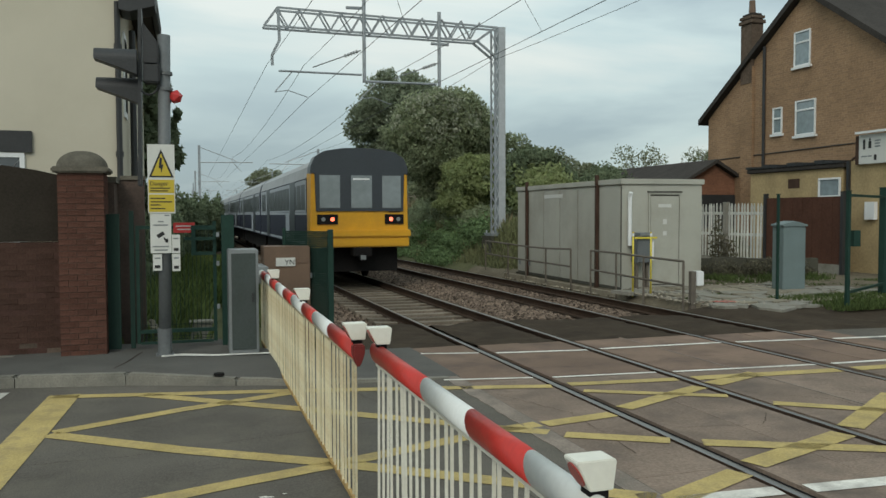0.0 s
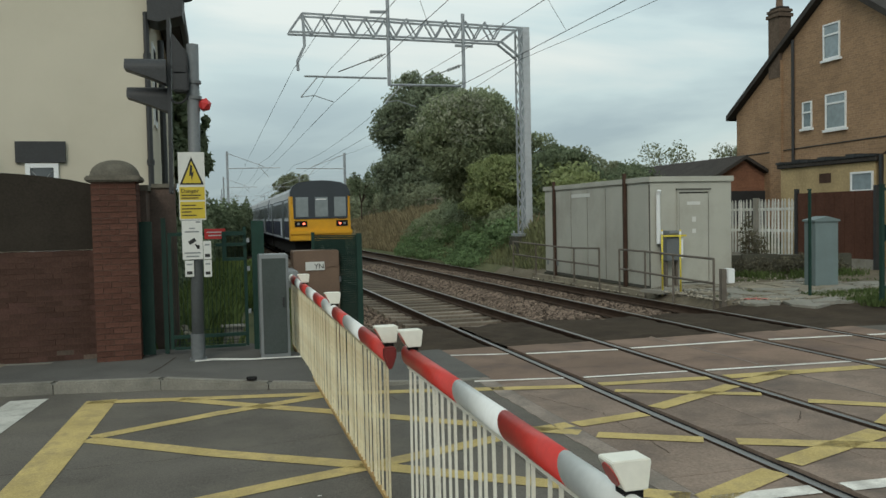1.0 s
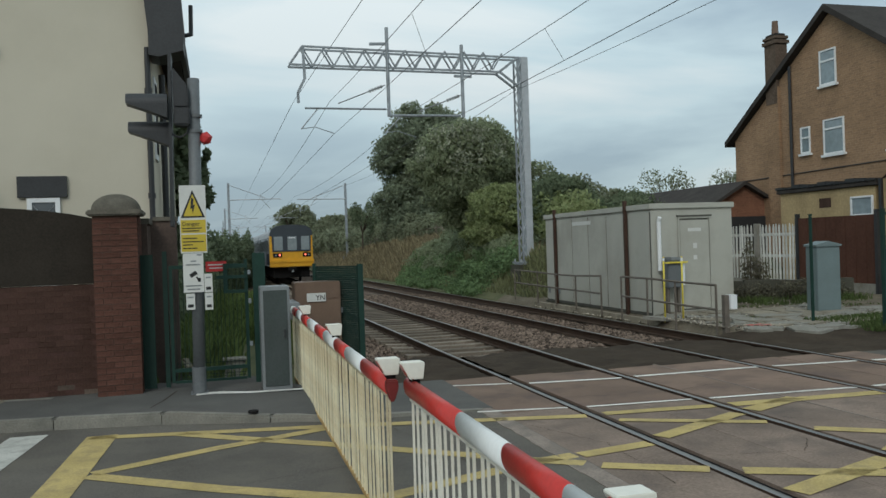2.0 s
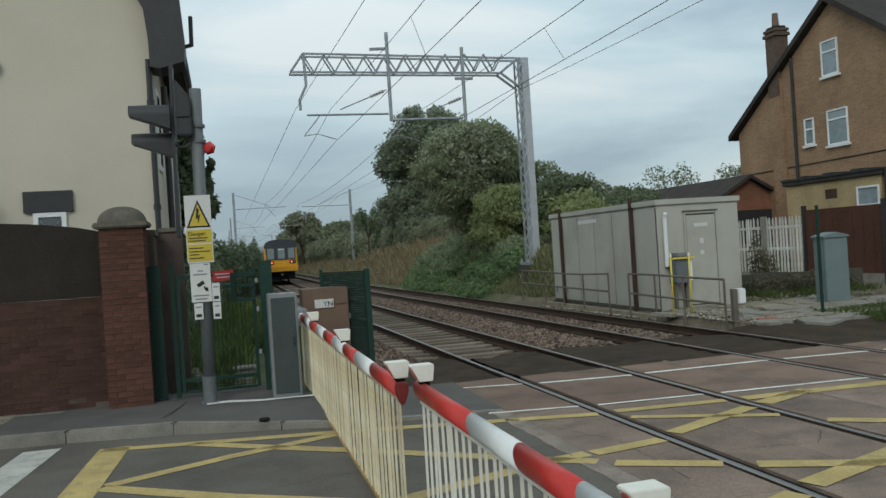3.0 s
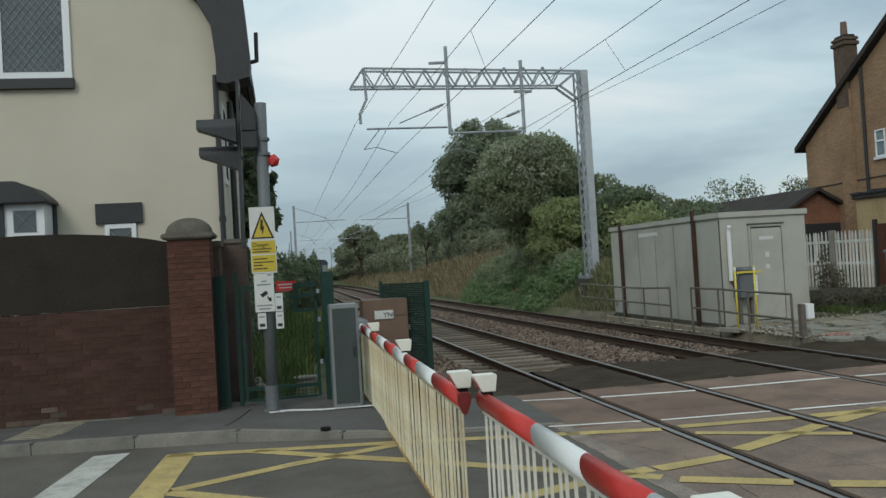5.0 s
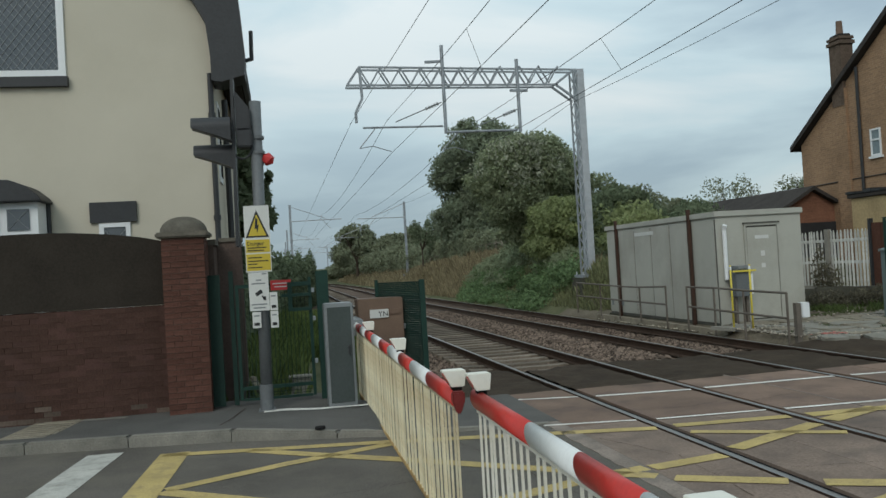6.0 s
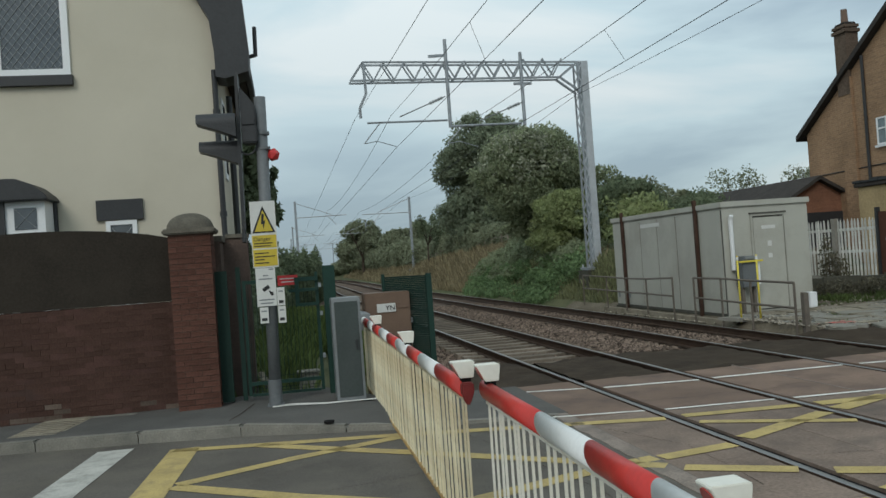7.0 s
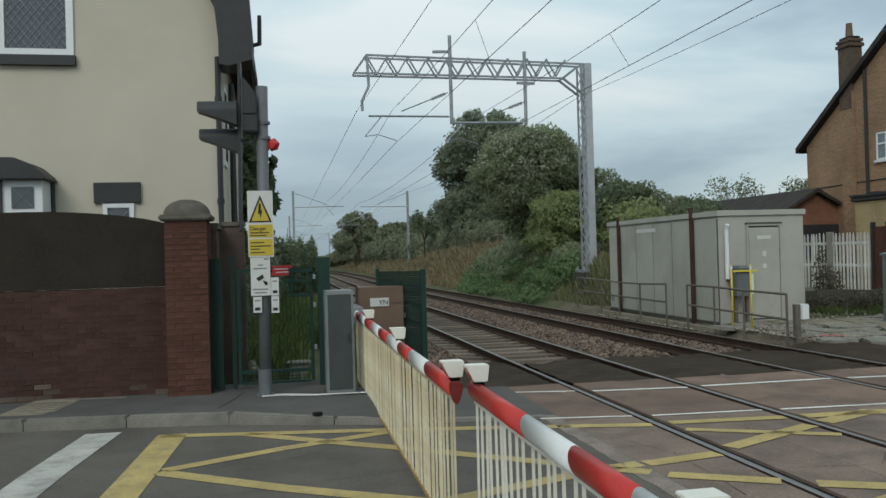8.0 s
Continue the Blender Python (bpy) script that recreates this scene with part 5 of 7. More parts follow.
def gantry():
    t = thing("overhead_gantry", 10.75, YG, 1.2, "galvanised steel cantilever gantry carrying the overhead line", "gantry")

    def L(x, z, y=0.0):
        return (x - 10.75, y, z - 1.2)

    bm = bmesh.new()
    box(bm, 0.14, 0.40, -0.22, 0.22, 0.0, 7.5)
    part("mast", bm, "galv", t, "pale galvanised mast", bevel=0.01)
    for dy in (-0.20, 0.20):
        bm = bmesh.new()
        bar(bm, (-0.005, dy, 0), (-0.005, dy, 7.45), 0.055, 0.055)
        part("mast_chord", bm, "galv_dull", t)
    zz, k = 0.1, 0
    while zz < 7.2:
        for dy in (-0.2, 0.2):
            bm = bmesh.new()
            a, b = (-0.005, 0.14) if (k + (dy > 0)) % 2 else (0.14, -0.005)
            bar(bm, (a, dy, zz), (b, dy, zz + 0.33), 0.035, 0.035)
            part("lacing_bar", bm, "galv", t)
        zz += 0.33
        k += 1
    boxpart("base_plate", (-0.22, 0.62, -0.42, 0.42, -0.10, 0.0), "galv_dull", t)
    for bx, by in ((-0.14, -0.34), (0.2, -0.34), (0.54, -0.34), (-0.14, 0.34), (0.54, 0.34)):
        bm = bmesh.new()
        tube(bm, (bx, by, -0.01), (bx, by, 0.10), 0.03, 8)
        part("bolt", bm, "galv", t)
    boxpart("foundation", (-0.28, 0.68, -0.48, 0.48, -0.9, -0.11), "low_wall", t, "dirty concrete foundation")
    for dy in (-0.22, 0.22):
        for p, q, w in (((2.95, 8.85), (10.85, 8.66), 0.062), ((2.5, 8.22), (10.05, 8.13), 0.062), ((2.5, 8.22), (2.95, 8.85), 0.05), ((10.05, 8.13), (10.75, 8.65), 0.07), ((10.05, 8.13), (10.8, 7.58), 0.07)):
            bm = bmesh.new()
            bar(bm, L(*p, dy), L(*q, dy), w, w)
            part("boom_chord", bm, "galv_dull", t, "galvanised boom chord")
    x, k = 2.95, 0
    while x < 9.9:
        for dy in (-0.22, 0.22):
            bm = bmesh.new()
            a, b = ((x, 8.82), (x + 0.36, 8.2)) if k % 2 == 0 else ((x, 8.2), (x + 0.36, 8.80))
            bar(bm, L(*a, dy), L(*b, dy), 0.045, 0.05)
            part("lacing_bar", bm, "galv_dull", t)
        x += 0.36
        k += 1
    for x0, z0, z1 in ((5.89, 9.57, 6.46), (8.60, 9.05, 6.45)):
        bm = bmesh.new()
        tube(bm, L(x0, z0, -0.28), L(x0, z1, -0.28), 0.062, 10)
        part("drop_tube", bm, "galv_dull", t, "grey drop tube")
    bm = bmesh.new()
    for a, b in (((2.97, 8.85), (3.01, 7.75)), ((3.01, 7.75), (2.76, 7.25)), ((2.76, 7.25), (2.77, 6.91))):
        bar(bm, L(*a, -0.25), L(*b, -0.25), 0.09, 0.09)
    part("end_drop", bm, "galv_dull", t, "cranked end bracket")
    for a, b, r in (((2.97, 6.73), (5.8, 6.72), 0.035), ((5.91, 6.50), (8.5, 6.51), 0.045)):
        bm = bmesh.new()
        tube(bm, L(*a, -0.28), L(*b, -0.28), r, 8)
        part("registration_tube", bm, "galv_dull", t)
    for a, b in (((3.41, 6.71), (2.83, 6.02)), ((6.32, 6.47), (5.72, 5.89))):
        bm = bmesh.new()
        tube(bm, L(*a, -0.28), L(*b, -0.28), 0.022, 6)
        tube(bm, L(b[0], b[1], -0.28), L(b[0] + 0.45, b[1] + 0.07, -0.28), 0.016, 6)
        tube(bm, L(b[0] + 0.45, b[1] + 0.07, -0.28), L(b[0] + 1.1, b[1] - 0.14, -0.28), 0.016, 6)
        part("steady_arm", bm, "galv_dull", t, "thin bent steady arm")
    for a, b in (((4.12, 6.90), (5.78, 7.56)), ((6.95, 6.65), (8.56, 7.26))):
        bm = bmesh.new()
        tube(bm, L(*a, -0.28), L(*b, -0.28), 0.02, 8)
        for k in range(5):
            u = 0.66 + 0.06 * k
            c = (a[0] + (b[0] - a[0]) * u, a[1] + (b[1] - a[1]) * u)
            d = (a[0] + (b[0] - a[0]) * (u + 0.025), a[1] + (b[1] - a[1]) * (u + 0.025))
            tube(bm, L(*c, -0.28), L(*d, -0.28), 0.06, 10)
        part("stay_insulator", bm, "case_grey", t, "ribbed grey insulator stay")
    for p, q in (((8.3, 7.93), (8.95, 7.92)), ((5.27, 8.98), (5.85, 9.0))):
        bm = bmesh.new()
        bar(bm, L(*p, -0.28), L(*q, -0.28), 0.09, 0.085)
        part("bracket", bm, "galv_dull", t)
    return t


gantry()


def cantilever_mast(x, y, side, group="line-side masts"):
    z = terrain(x, y) - 0.1
    t = thing("line_mast", x, y, z, "grey steel line-side mast with a single cantilever arm", "mast", group)
    top = gz(x, y) + 8.3 - z
    boxpart("mast", (-0.105, 0.105, -0.12, 0.12, 0, top), "galv_dull", t)
    boxpart("foundation", (-0.4, 0.4, -0.4, 0.4, -0.3, 0.25), "concrete", t)
    a = top - 1.5
    bm = bmesh.new()
    tube(bm, (0, -0.1, a), (side * 4.6, -0.1, a + 0.05), 0.05, 6)
    tube(bm, (0, -0.1, top - 0.15), (side * 3.2, -0.1, a + 0.15), 0.035, 6)
    tube(bm, (side * 2.9, -0.1, a), (side * 3.6, -0.1, a - 0.8), 0.03, 6)
    tube(bm, (side * 2.8, -0.1, a), (side * 2.8, -0.1, a + 0.45), 0.03, 6)
    part("arm", bm, "galv", t)


for yy in (76, 121, 168, 215):
    cantilever_mast(0.98, yy, 1)
    cantilever_mast(11.9, yy + 3, -1)


def wires():
    spec = [("earth_wire", 2.60, 6.95, 0.0, 1.4), ("catenary_wire", 3.85, 7.0, 0.55, 0.0), ("contact_wire", 3.95, 5.86, 0.05, 0.6), ("catenary_wire", 6.82, 6.75, 0.5, -0.5), ("contact_wire", 6.9, 5.74, 0.05, 0.7), ("feeder_wire", 10.7, 7.5, 0.5, 0.0)]
    stops = [-18, YG, 76, 121, 168, 215]
    for name, x, z, sag, stagger in spec:
        bm = bmesh.new()
        for a, b in zip(stops, stops[1:]):
            n = 10
            for i in range(n):
                u0, u1 = i / n, (i + 1) / n
                s0, s1 = (stagger * (1 - u0), stagger * (1 - u1)) if a < 0 else (0, 0)
                tube(bm, (x + s0, a + (b - a) * u0, z - sag * 4 * u0 * (1 - u0)), (x + s1, a + (b - a) * u1, z - sag * 4 * u1 * (1 - u1)), 0.0075 if b < 60 else 0.009, 5)
        w = part(name, bm, "wire", None)
        tagged(w, "thin dark overhead wire strung along the track", "overhead wire", "overhead wires")
        if name == "catenary_wire":
            z1 = z - 1.14 if x < 5 else z - 1.01
            for y in (2, 9, 16):
                a, b = -18, YG
                u = (y - a) / (b - a)
                bm = bmesh.new()
                s0, s1 = (stagger * (1 - u), (0.6 if x < 5 else 0.7) * (1 - u)) if a < 0 else (0, 0)
                tube(bm, (x + s0, y, z - sag * 4 * u * (1 - u)), (x + 0.09 + s1, y, z1 - 0.05 * 4 * u * (1 - u)), 0.005, 4)
                part("dropper", bm, "wire", w)


wires()


# ---- yard by the equipment room ----
def railing(posts, name="handrail"):
    t = thing(name, 0, 0, 0, "low weathered steel tube handrail beside the walkway", "handrail", "yard handrails")
    for x, y, z, h in posts:
        bm = bmesh.new()
        tube(bm, (x, y, z - 0.25), (x, y, z + h), 0.024, 8)
        part("post", bm, "tube", t)
    for k in (1.0, 0.42):
        bm = bmesh.new()
        for a, b in zip(posts, posts[1:]):
            tube(bm, (a[0], a[1], a[2] + a[3] * k), (b[0], b[1], b[2] + b[3] * k), 0.024, 8)
        part("rail", bm, "tube", t)
    return t


railing([(9.35, 25.6, 0.30, 0.72), (9.35, 23.6, 0.29, 0.70), (9.35, 22.2, 0.28, 0.68), (9.35, 20.8, 0.27, 0.69), (9.35, 19.25, 0.22, 0.78)])
railing([(9.35, 18.15, 0.21, 0.80), (9.35, 16.9, 0.17, 0.84), (9.35, 15.7, 0.15, 0.83), (9.35, 14.2, 0.13, 0.83)])


def yellow_tubes():
    for x, y in ((9.47, 16.35), (9.68, 15.95)):
        t = thing("marker_post", x, y, gz(x, y) - 0.1, "bright yellow steel marker post", "post", "yellow posts")
        bm = bmesh.new()
        tube(bm, (0, 0, 0), (0, 0, 1.56), 0.021, 10)
        part("tube", bm, "rail_yellow", t, smooth=True)
        bm = bmesh.new()
        tube(bm, (0, 0, 1.46), (0, 0, 1.53), 0.024, 10)
        part("band", bm, "upvc", t, "white band")
    t = thing("wall_cabinet", 9.98, 17.02, gz(10, 17) + 0.72, "small brown-grey equipment cabinet by the room", "cabinet")
    boxpart("body", (0, 0.38, 0, 0.30, 0, 0.62), "post_grey", t, bevel=0.01)
    boxpart("lid", (0.06, 0.32, -0.02, 0.32, 0.623, 0.70), "case_grey", t, "grey raised lid", bevel=0.01)
    boxpart("yellow_bar", (-0.1, 0.48, -0.06, -0.02, 0.56, 0.60), "rail_yellow", t, "yellow cross bar")
    boxpart("side_plate", (0.383, 0.44, 0.02, 0.28, 0.05, 0.56), "upvc", t, "white side plate")
    boxpart("leg", (0.02, 0.08, 0.1, 0.2, -0.75, 0), "tube", t)
    boxpart("leg", (0.30, 0.36, 0.1, 0.2, -0.75, 0), "tube", t)
    t = thing("socket_box", 9.42, 14.0, gz(9.6, 14) + 0.0, "grey post with a white electrical box", "electrical box")
    boxpart("post", (-0.05, 0.05, -0.05, 0.05, -0.1, 0.72), "tube", t)
    boxpart("box", (0.05, 0.20, -0.10, 0.10, 0.44, 0.72), "upvc", t, "white plastic box", bevel=0.01)


yellow_tubes()


def walkway():
    t = thing("broken_paving", 0, 0, 0, "broken pale concrete slabs and rubble in the yard", "paving")
    tagged(t, kind="structure")
    random.seed(5)
    for i in range(110):
        x, y = random.uniform(9.5, 14.5), random.uniform(12.9, 16.9)
        if x > 11.4 and y < 13.9:
            continue
        n = random.randint(5, 7)
        r = random.uniform(0.15, 0.5)
        pts = [(r * random.uniform(0.7, 1.2) * math.cos(2 * math.pi * k / n), r * random.uniform(0.5, 0.9) * math.sin(2 * math.pi * k / n)) for k in range(n)]
        bm = bmesh.new()
        prism(bm, pts, "z", -0.05, random.uniform(0.0, 0.025))
        part("slab", bm, "concrete", t, at=pose(x, y, gz(x, y) + 0.10, random.uniform(-3, 3), random.uniform(-3, 3), random.uniform(0, 360)))


walkway()

cabinet("location_case", 12.78, 15.5, gz(13, 15.5) + 0.03, 0.53, 0.5, 1.50, "blue_grey", "blue-grey steel location case with a peaked lid", "cabinet", rz=-12, lid=0.12, door=False)


def green_posts():
    for x, y, w, h in ((11.25, 13.8, 0.05, 2.2), (11.68, 12.42, 0.07, 2.22), (13.85, 13.75, 0.14, 2.32)):
        t = thing("fence_post", x, y, gz(x, y) + 0.0, "dark green steel fence post standing alone", "post", "green fence posts")
        boxpart("post", (-w / 2, w / 2, -w / 2, w / 2, -0.2, h), "green", t, bevel=0.006)
        boxpart("cap", (-w / 2 - 0.006, w / 2 + 0.006, -w / 2 - 0.006, w / 2 + 0.006, h, h + 0.02), "green", t)
    t = thing("gate_frame", 12.0, 13.0, gz(12, 13), "dark green steel gate frame between posts", "gate")
    for z in (0.35, 2.15):
        bm = bmesh.new()
        bar(bm, (-0.3, -0.58, z), (1.8, 0.7, z), 0.05, 0.05)
        part("rail", bm, "green", t)
    boxpart("lock_box", (-0.2, -0.05, -0.6, -0.5, 1.2, 1.5), "green", t)


green_posts()


# ---- brick house beyond the line ----
def brick_house():
    X = 20.0
    z = gz(20, 23)
    h = thing("brick_house", X, 23.3, z, "orange-brown brick gabled house with white windows and chimney", "house")
    bm = bmesh.new()
    prism(bm, [(-5.5, -0.4), (5.4, -0.4), (5.4, 5.55), (0, 9.2), (-5.5, 5.55)], "x", 0, 9.0)
    part("wall", bm, "orange_brick", h, "orange-brown brickwork")
    for s in (1, -1):
        bm = bmesh.new()
        prism(bm, [(0, 9.25), (s * 5.75, 5.35), (s * 5.75, 5.55), (0, 9.47)], "x", -0.25, 9.2)
        part("roof_slope", bm, "slate", h, "dark tiled roof")
    bm = bmesh.new()
    prism(bm, [(3.0, 6.5), (9.6, 10.8), (16, 6.5)], "y", -14, -1.2)
    part("cross_roof", bm, "slate", h, "dark tiled roof behind")
    boxpart("rear_wall", (3.2, 15.5, -13.8, -1.0, 0, 6.6), "orange_brick", h)
    # chimney breast, stack and pot
    boxpart("chimney_breast", (-0.10, -0.002, 2.6, 3.25, 0, 7.2), "orange_brick", h)
    c = boxpart("chimney", (-0.12, 0.38, 2.64, 3.26, 6.6, 9.05), "chimney_brick", h, "weathered brick chimney stack")
    boxpart("chimney_crown", (-0.16, 0.42, 2.60, 3.30, 8.98, 9.08), "chimney_brick", c)
    boxpart("chimney_cap", (-0.10, 0.36, 2.66, 3.24, 9.08, 9.18), "slate", c, bevel=0.03)
    boxpart("chimney_band", (-0.18, 0.44, 2.58, 3.32, 8.80, 8.92), "chimney_brick", c)
    bm = bmesh.new()
    tube(bm, (0.13, 2.95, 9.16), (0.13, 2.95, 9.68), 0.13, 12, 0.105)
    part("chimney_pot", bm, "case_brown", c, "clay chimney pot")
    bm = bmesh.new()
    tube(bm, (-0.06, 2.0, 0), (-0.06, 2.0, 7.8), 0.055, 8)
    part("downpipe", bm, "black_paint", h, "black downpipe")
    for y0, y1, z0, z1, bars in ((-0.22, 0.46, 6.85, 7.93, (("h", 7.6),)), (-0.50, 0.36, 4.5, 5.58, (("h", 5.3),)), (1.12, 1.50, 4.66, 5.48, (("h", 5.15),))):
        w = window(h, "window", (y0, y1, z0, z1, 0.0), "x", 0.05, bars, pane="pale_glass")
        bm = bmesh.new()
        box(bm, -0.09, 0.02, y0 - 0.12, y1 + 0.12, z0 - 0.14, z0 - 0.062)
        part("window_sill", bm, "upvc", w)
    bm = bmesh.new()
    tube(bm, (-0.02, 5.3, 3.9), (-0.02, -3.0, 4.0), 0.018, 5)
    part("cable", bm, "black_paint", h, "thin black cable across the wall")
    # low yellow brick extension with a flat roof
    e = thing("extension", 18.5, 19.9, gz(18.5, 22), "low yellow brick extension with a flat black roof", "building")
    boxpart("wall", (0, 1.48, 0, 4.2, 0, 3.15), "yellow_brick", e, "pale yellow brickwork")
    for k in range(36):
        boxpart("brick_course", (-0.012, 0.0, 0.02, 4.18, 1.05 + k * 0.058 + 0.008, 1.05 + (k + 1) * 0.058), "yellow_brick", e)
    boxpart("roof", (-0.10, 1.48, -0.12, 4.3, 3.155, 3.29), "slate", e, "dark weathered flat roof edge", bevel=0.02)
    for k in range(11):
        boxpart("roof_felt", (-0.13, 1.40, -0.13 + 0.405 * k, 0.265 + 0.405 * k, 3.293, 3.34 + 0.04 * ((k * 7) % 3)), "black_paint", e, "ragged black felt edge", bevel=0.01)
    boxpart("vent_opening", (-0.02, -0.013, 1.8, 2.32, 2.6, 2.9), "rust", e, "dark brown vent opening")
    window(e, "window", (0.12, 0.90, 2.34, 2.82, -0.012), "x", 0.055, pane="pale_glass")
    s = thing("shop_annexe", 18.5, 16.0, gz(18.5, 18), "yellow brick annexe wall beside the yard", "building")
    boxpart("wall", (0.02, 1.48, 0, 3.78, 0, 3.3), "yellow_brick", s)
    for k in range(46):
        boxpart("brick_course", (0.0, 0.02, 0, 3.78, k * 0.071 + 0.008, (k + 1) * 0.071), "yellow_brick", s)
    boxpart("meter_box", (-0.12, -0.002, 2.6, 2.95, 1.6, 2.1), "upvc", s, "white meter box")
    boxpart("corner_pipe", (-0.08, -0.002, 3.6, 3.7, 0, 3.3), "black_paint", s, "black downpipe")
    b = thing("advert_board", 18.38, 19.2, gz(18, 19) + 3.18, "white advertising board with small dark bottle shapes", "sign board", rz=-90)
    boxpart("panel", (0, 2.0, 0, 0.06, 0, 0.84), "sign_white", b, bevel=0.01)
    boxpart("edge_trim", (-0.12, -0.002, 0, 0.08, 0.0, 0.82), "rust", b, "rusty brown side edge")
    boxpart("lamp_strip", (0, 2.0, -0.15, 0.0, 0.86, 0.92), "upvc", b)
    for x0, z0, w, hh in ((0.16, 0.42, 0.08, 0.28), (0.36, 0.44, 0.10, 0.2), (0.38, 0.66, 0.05, 0.06), (0.56, 0.10, 0.09, 0.15)):
        boxpart("bottle_shape", (x0, x0 + w, -0.008, -0.002, z0, z0 + hh), "ink", b)
    for x0, z0, w in ((0.58, 0.62, 0.2), (0.58, 0.54, 0.18), (0.58, 0.46, 0.2), (0.1, 0.2, 0.2), (0.34, 0.2, 0.14)):
        boxpart("text_line", (x0, x0 + w, -0.008, -0.002, z0, z0 + 0.04), "case_grey", b)
    bm = bmesh.new()
    tube(bm, (-0.1, 0.1, 0.3), (-1.3, 0.3, -0.25), 0.03, 6)
    part("stay", bm, "rust", b, "rusty stay bar")
    f = thing("panel_fence", 17.5, 18.8, gz(17.5, 20), "dark red-brown board fence", "fence")
    for k in range(16):
        boxpart("board", (-0.02 + 0.012 * (k % 2), 0.02, k * 0.2 + 0.004, k * 0.2 + 0.196, 0.35, 2.28), "brown_fence", f)
    for y in (0.0, 3.24):
        boxpart("post", (-0.06, 0.06, y - 0.05, y + 0.05, 0, 2.42), "black_paint", f)
    boxpart("kick_board", (-0.03, 0.03, 0, 3.2, 0.0, 0.35), "concrete", f, "grey concrete gravel board")
    g = thing("garage", 17.3, 27.0, gz(18, 27), "old brick garage with a dark tiled gable roof", "garage")
    bm = bmesh.new()
    prism(bm, [(0, 0), (3.5, 0), (3.5, 2.75), (1.75, 3.72), (0, 2.75)], "y", 0, 9)
    part("wall", bm, "garage_brick", g)
    for s2 in (-1, 1):
        bm = bmesh.new()
        prism(bm, [(1.75, 3.74), (1.75 + s2 * 2.0, 2.62), (1.75 + s2 * 2.0, 2.74), (1.75, 3.88)], "y", -0.25, 9.2)
        part("roof_slope", bm, "slate", g)
    # flat black panel stands for the unlit inside of the garage
    boxpart("door", (0.3, 3.2, -0.04, -0.002, 0, 2.55), "black_paint", g, "black panel standing for the unlit garage opening")
    p = thing("picket_fence", 17.15, 25.1, gz(17, 24) + 0.05, "white painted picket fence, part overgrown", "fence", rz=-84)
    bm = bmesh.new()
    prism(bm, [(-0.033, 0), (0.033, 0), (0.033, 2.02), (0, 2.12), (-0.033, 2.02)], "y", -0.012, 0.012)
    me = finish(bm, "picket", "white_fence")
    for k in range(22):
        if k == 9:
            continue
        q = new("picket", me)
        q.parent = p
        q.matrix_basis = pose(0.06 + k * 0.142, random.uniform(-0.01, 0.01), random.uniform(-0.02, 0.02), 0, random.uniform(-1, 1))
    for zz in (1.05, 1.74):
        boxpart("fence_rail", (0, 3.1, 0.014, 0.05, zz, zz + 0.09), "white_fence", p)
    boxpart("post", (1.26, 1.42, -0.08, 0.08, 0, 2.16), "concrete", p, "grey concrete post")
    boxpart("base_wall", (-0.3, 3.1, -0.1, 0.1, -0.3, 0.34), "concrete", p, "low grey plinth wall")


brick_house()


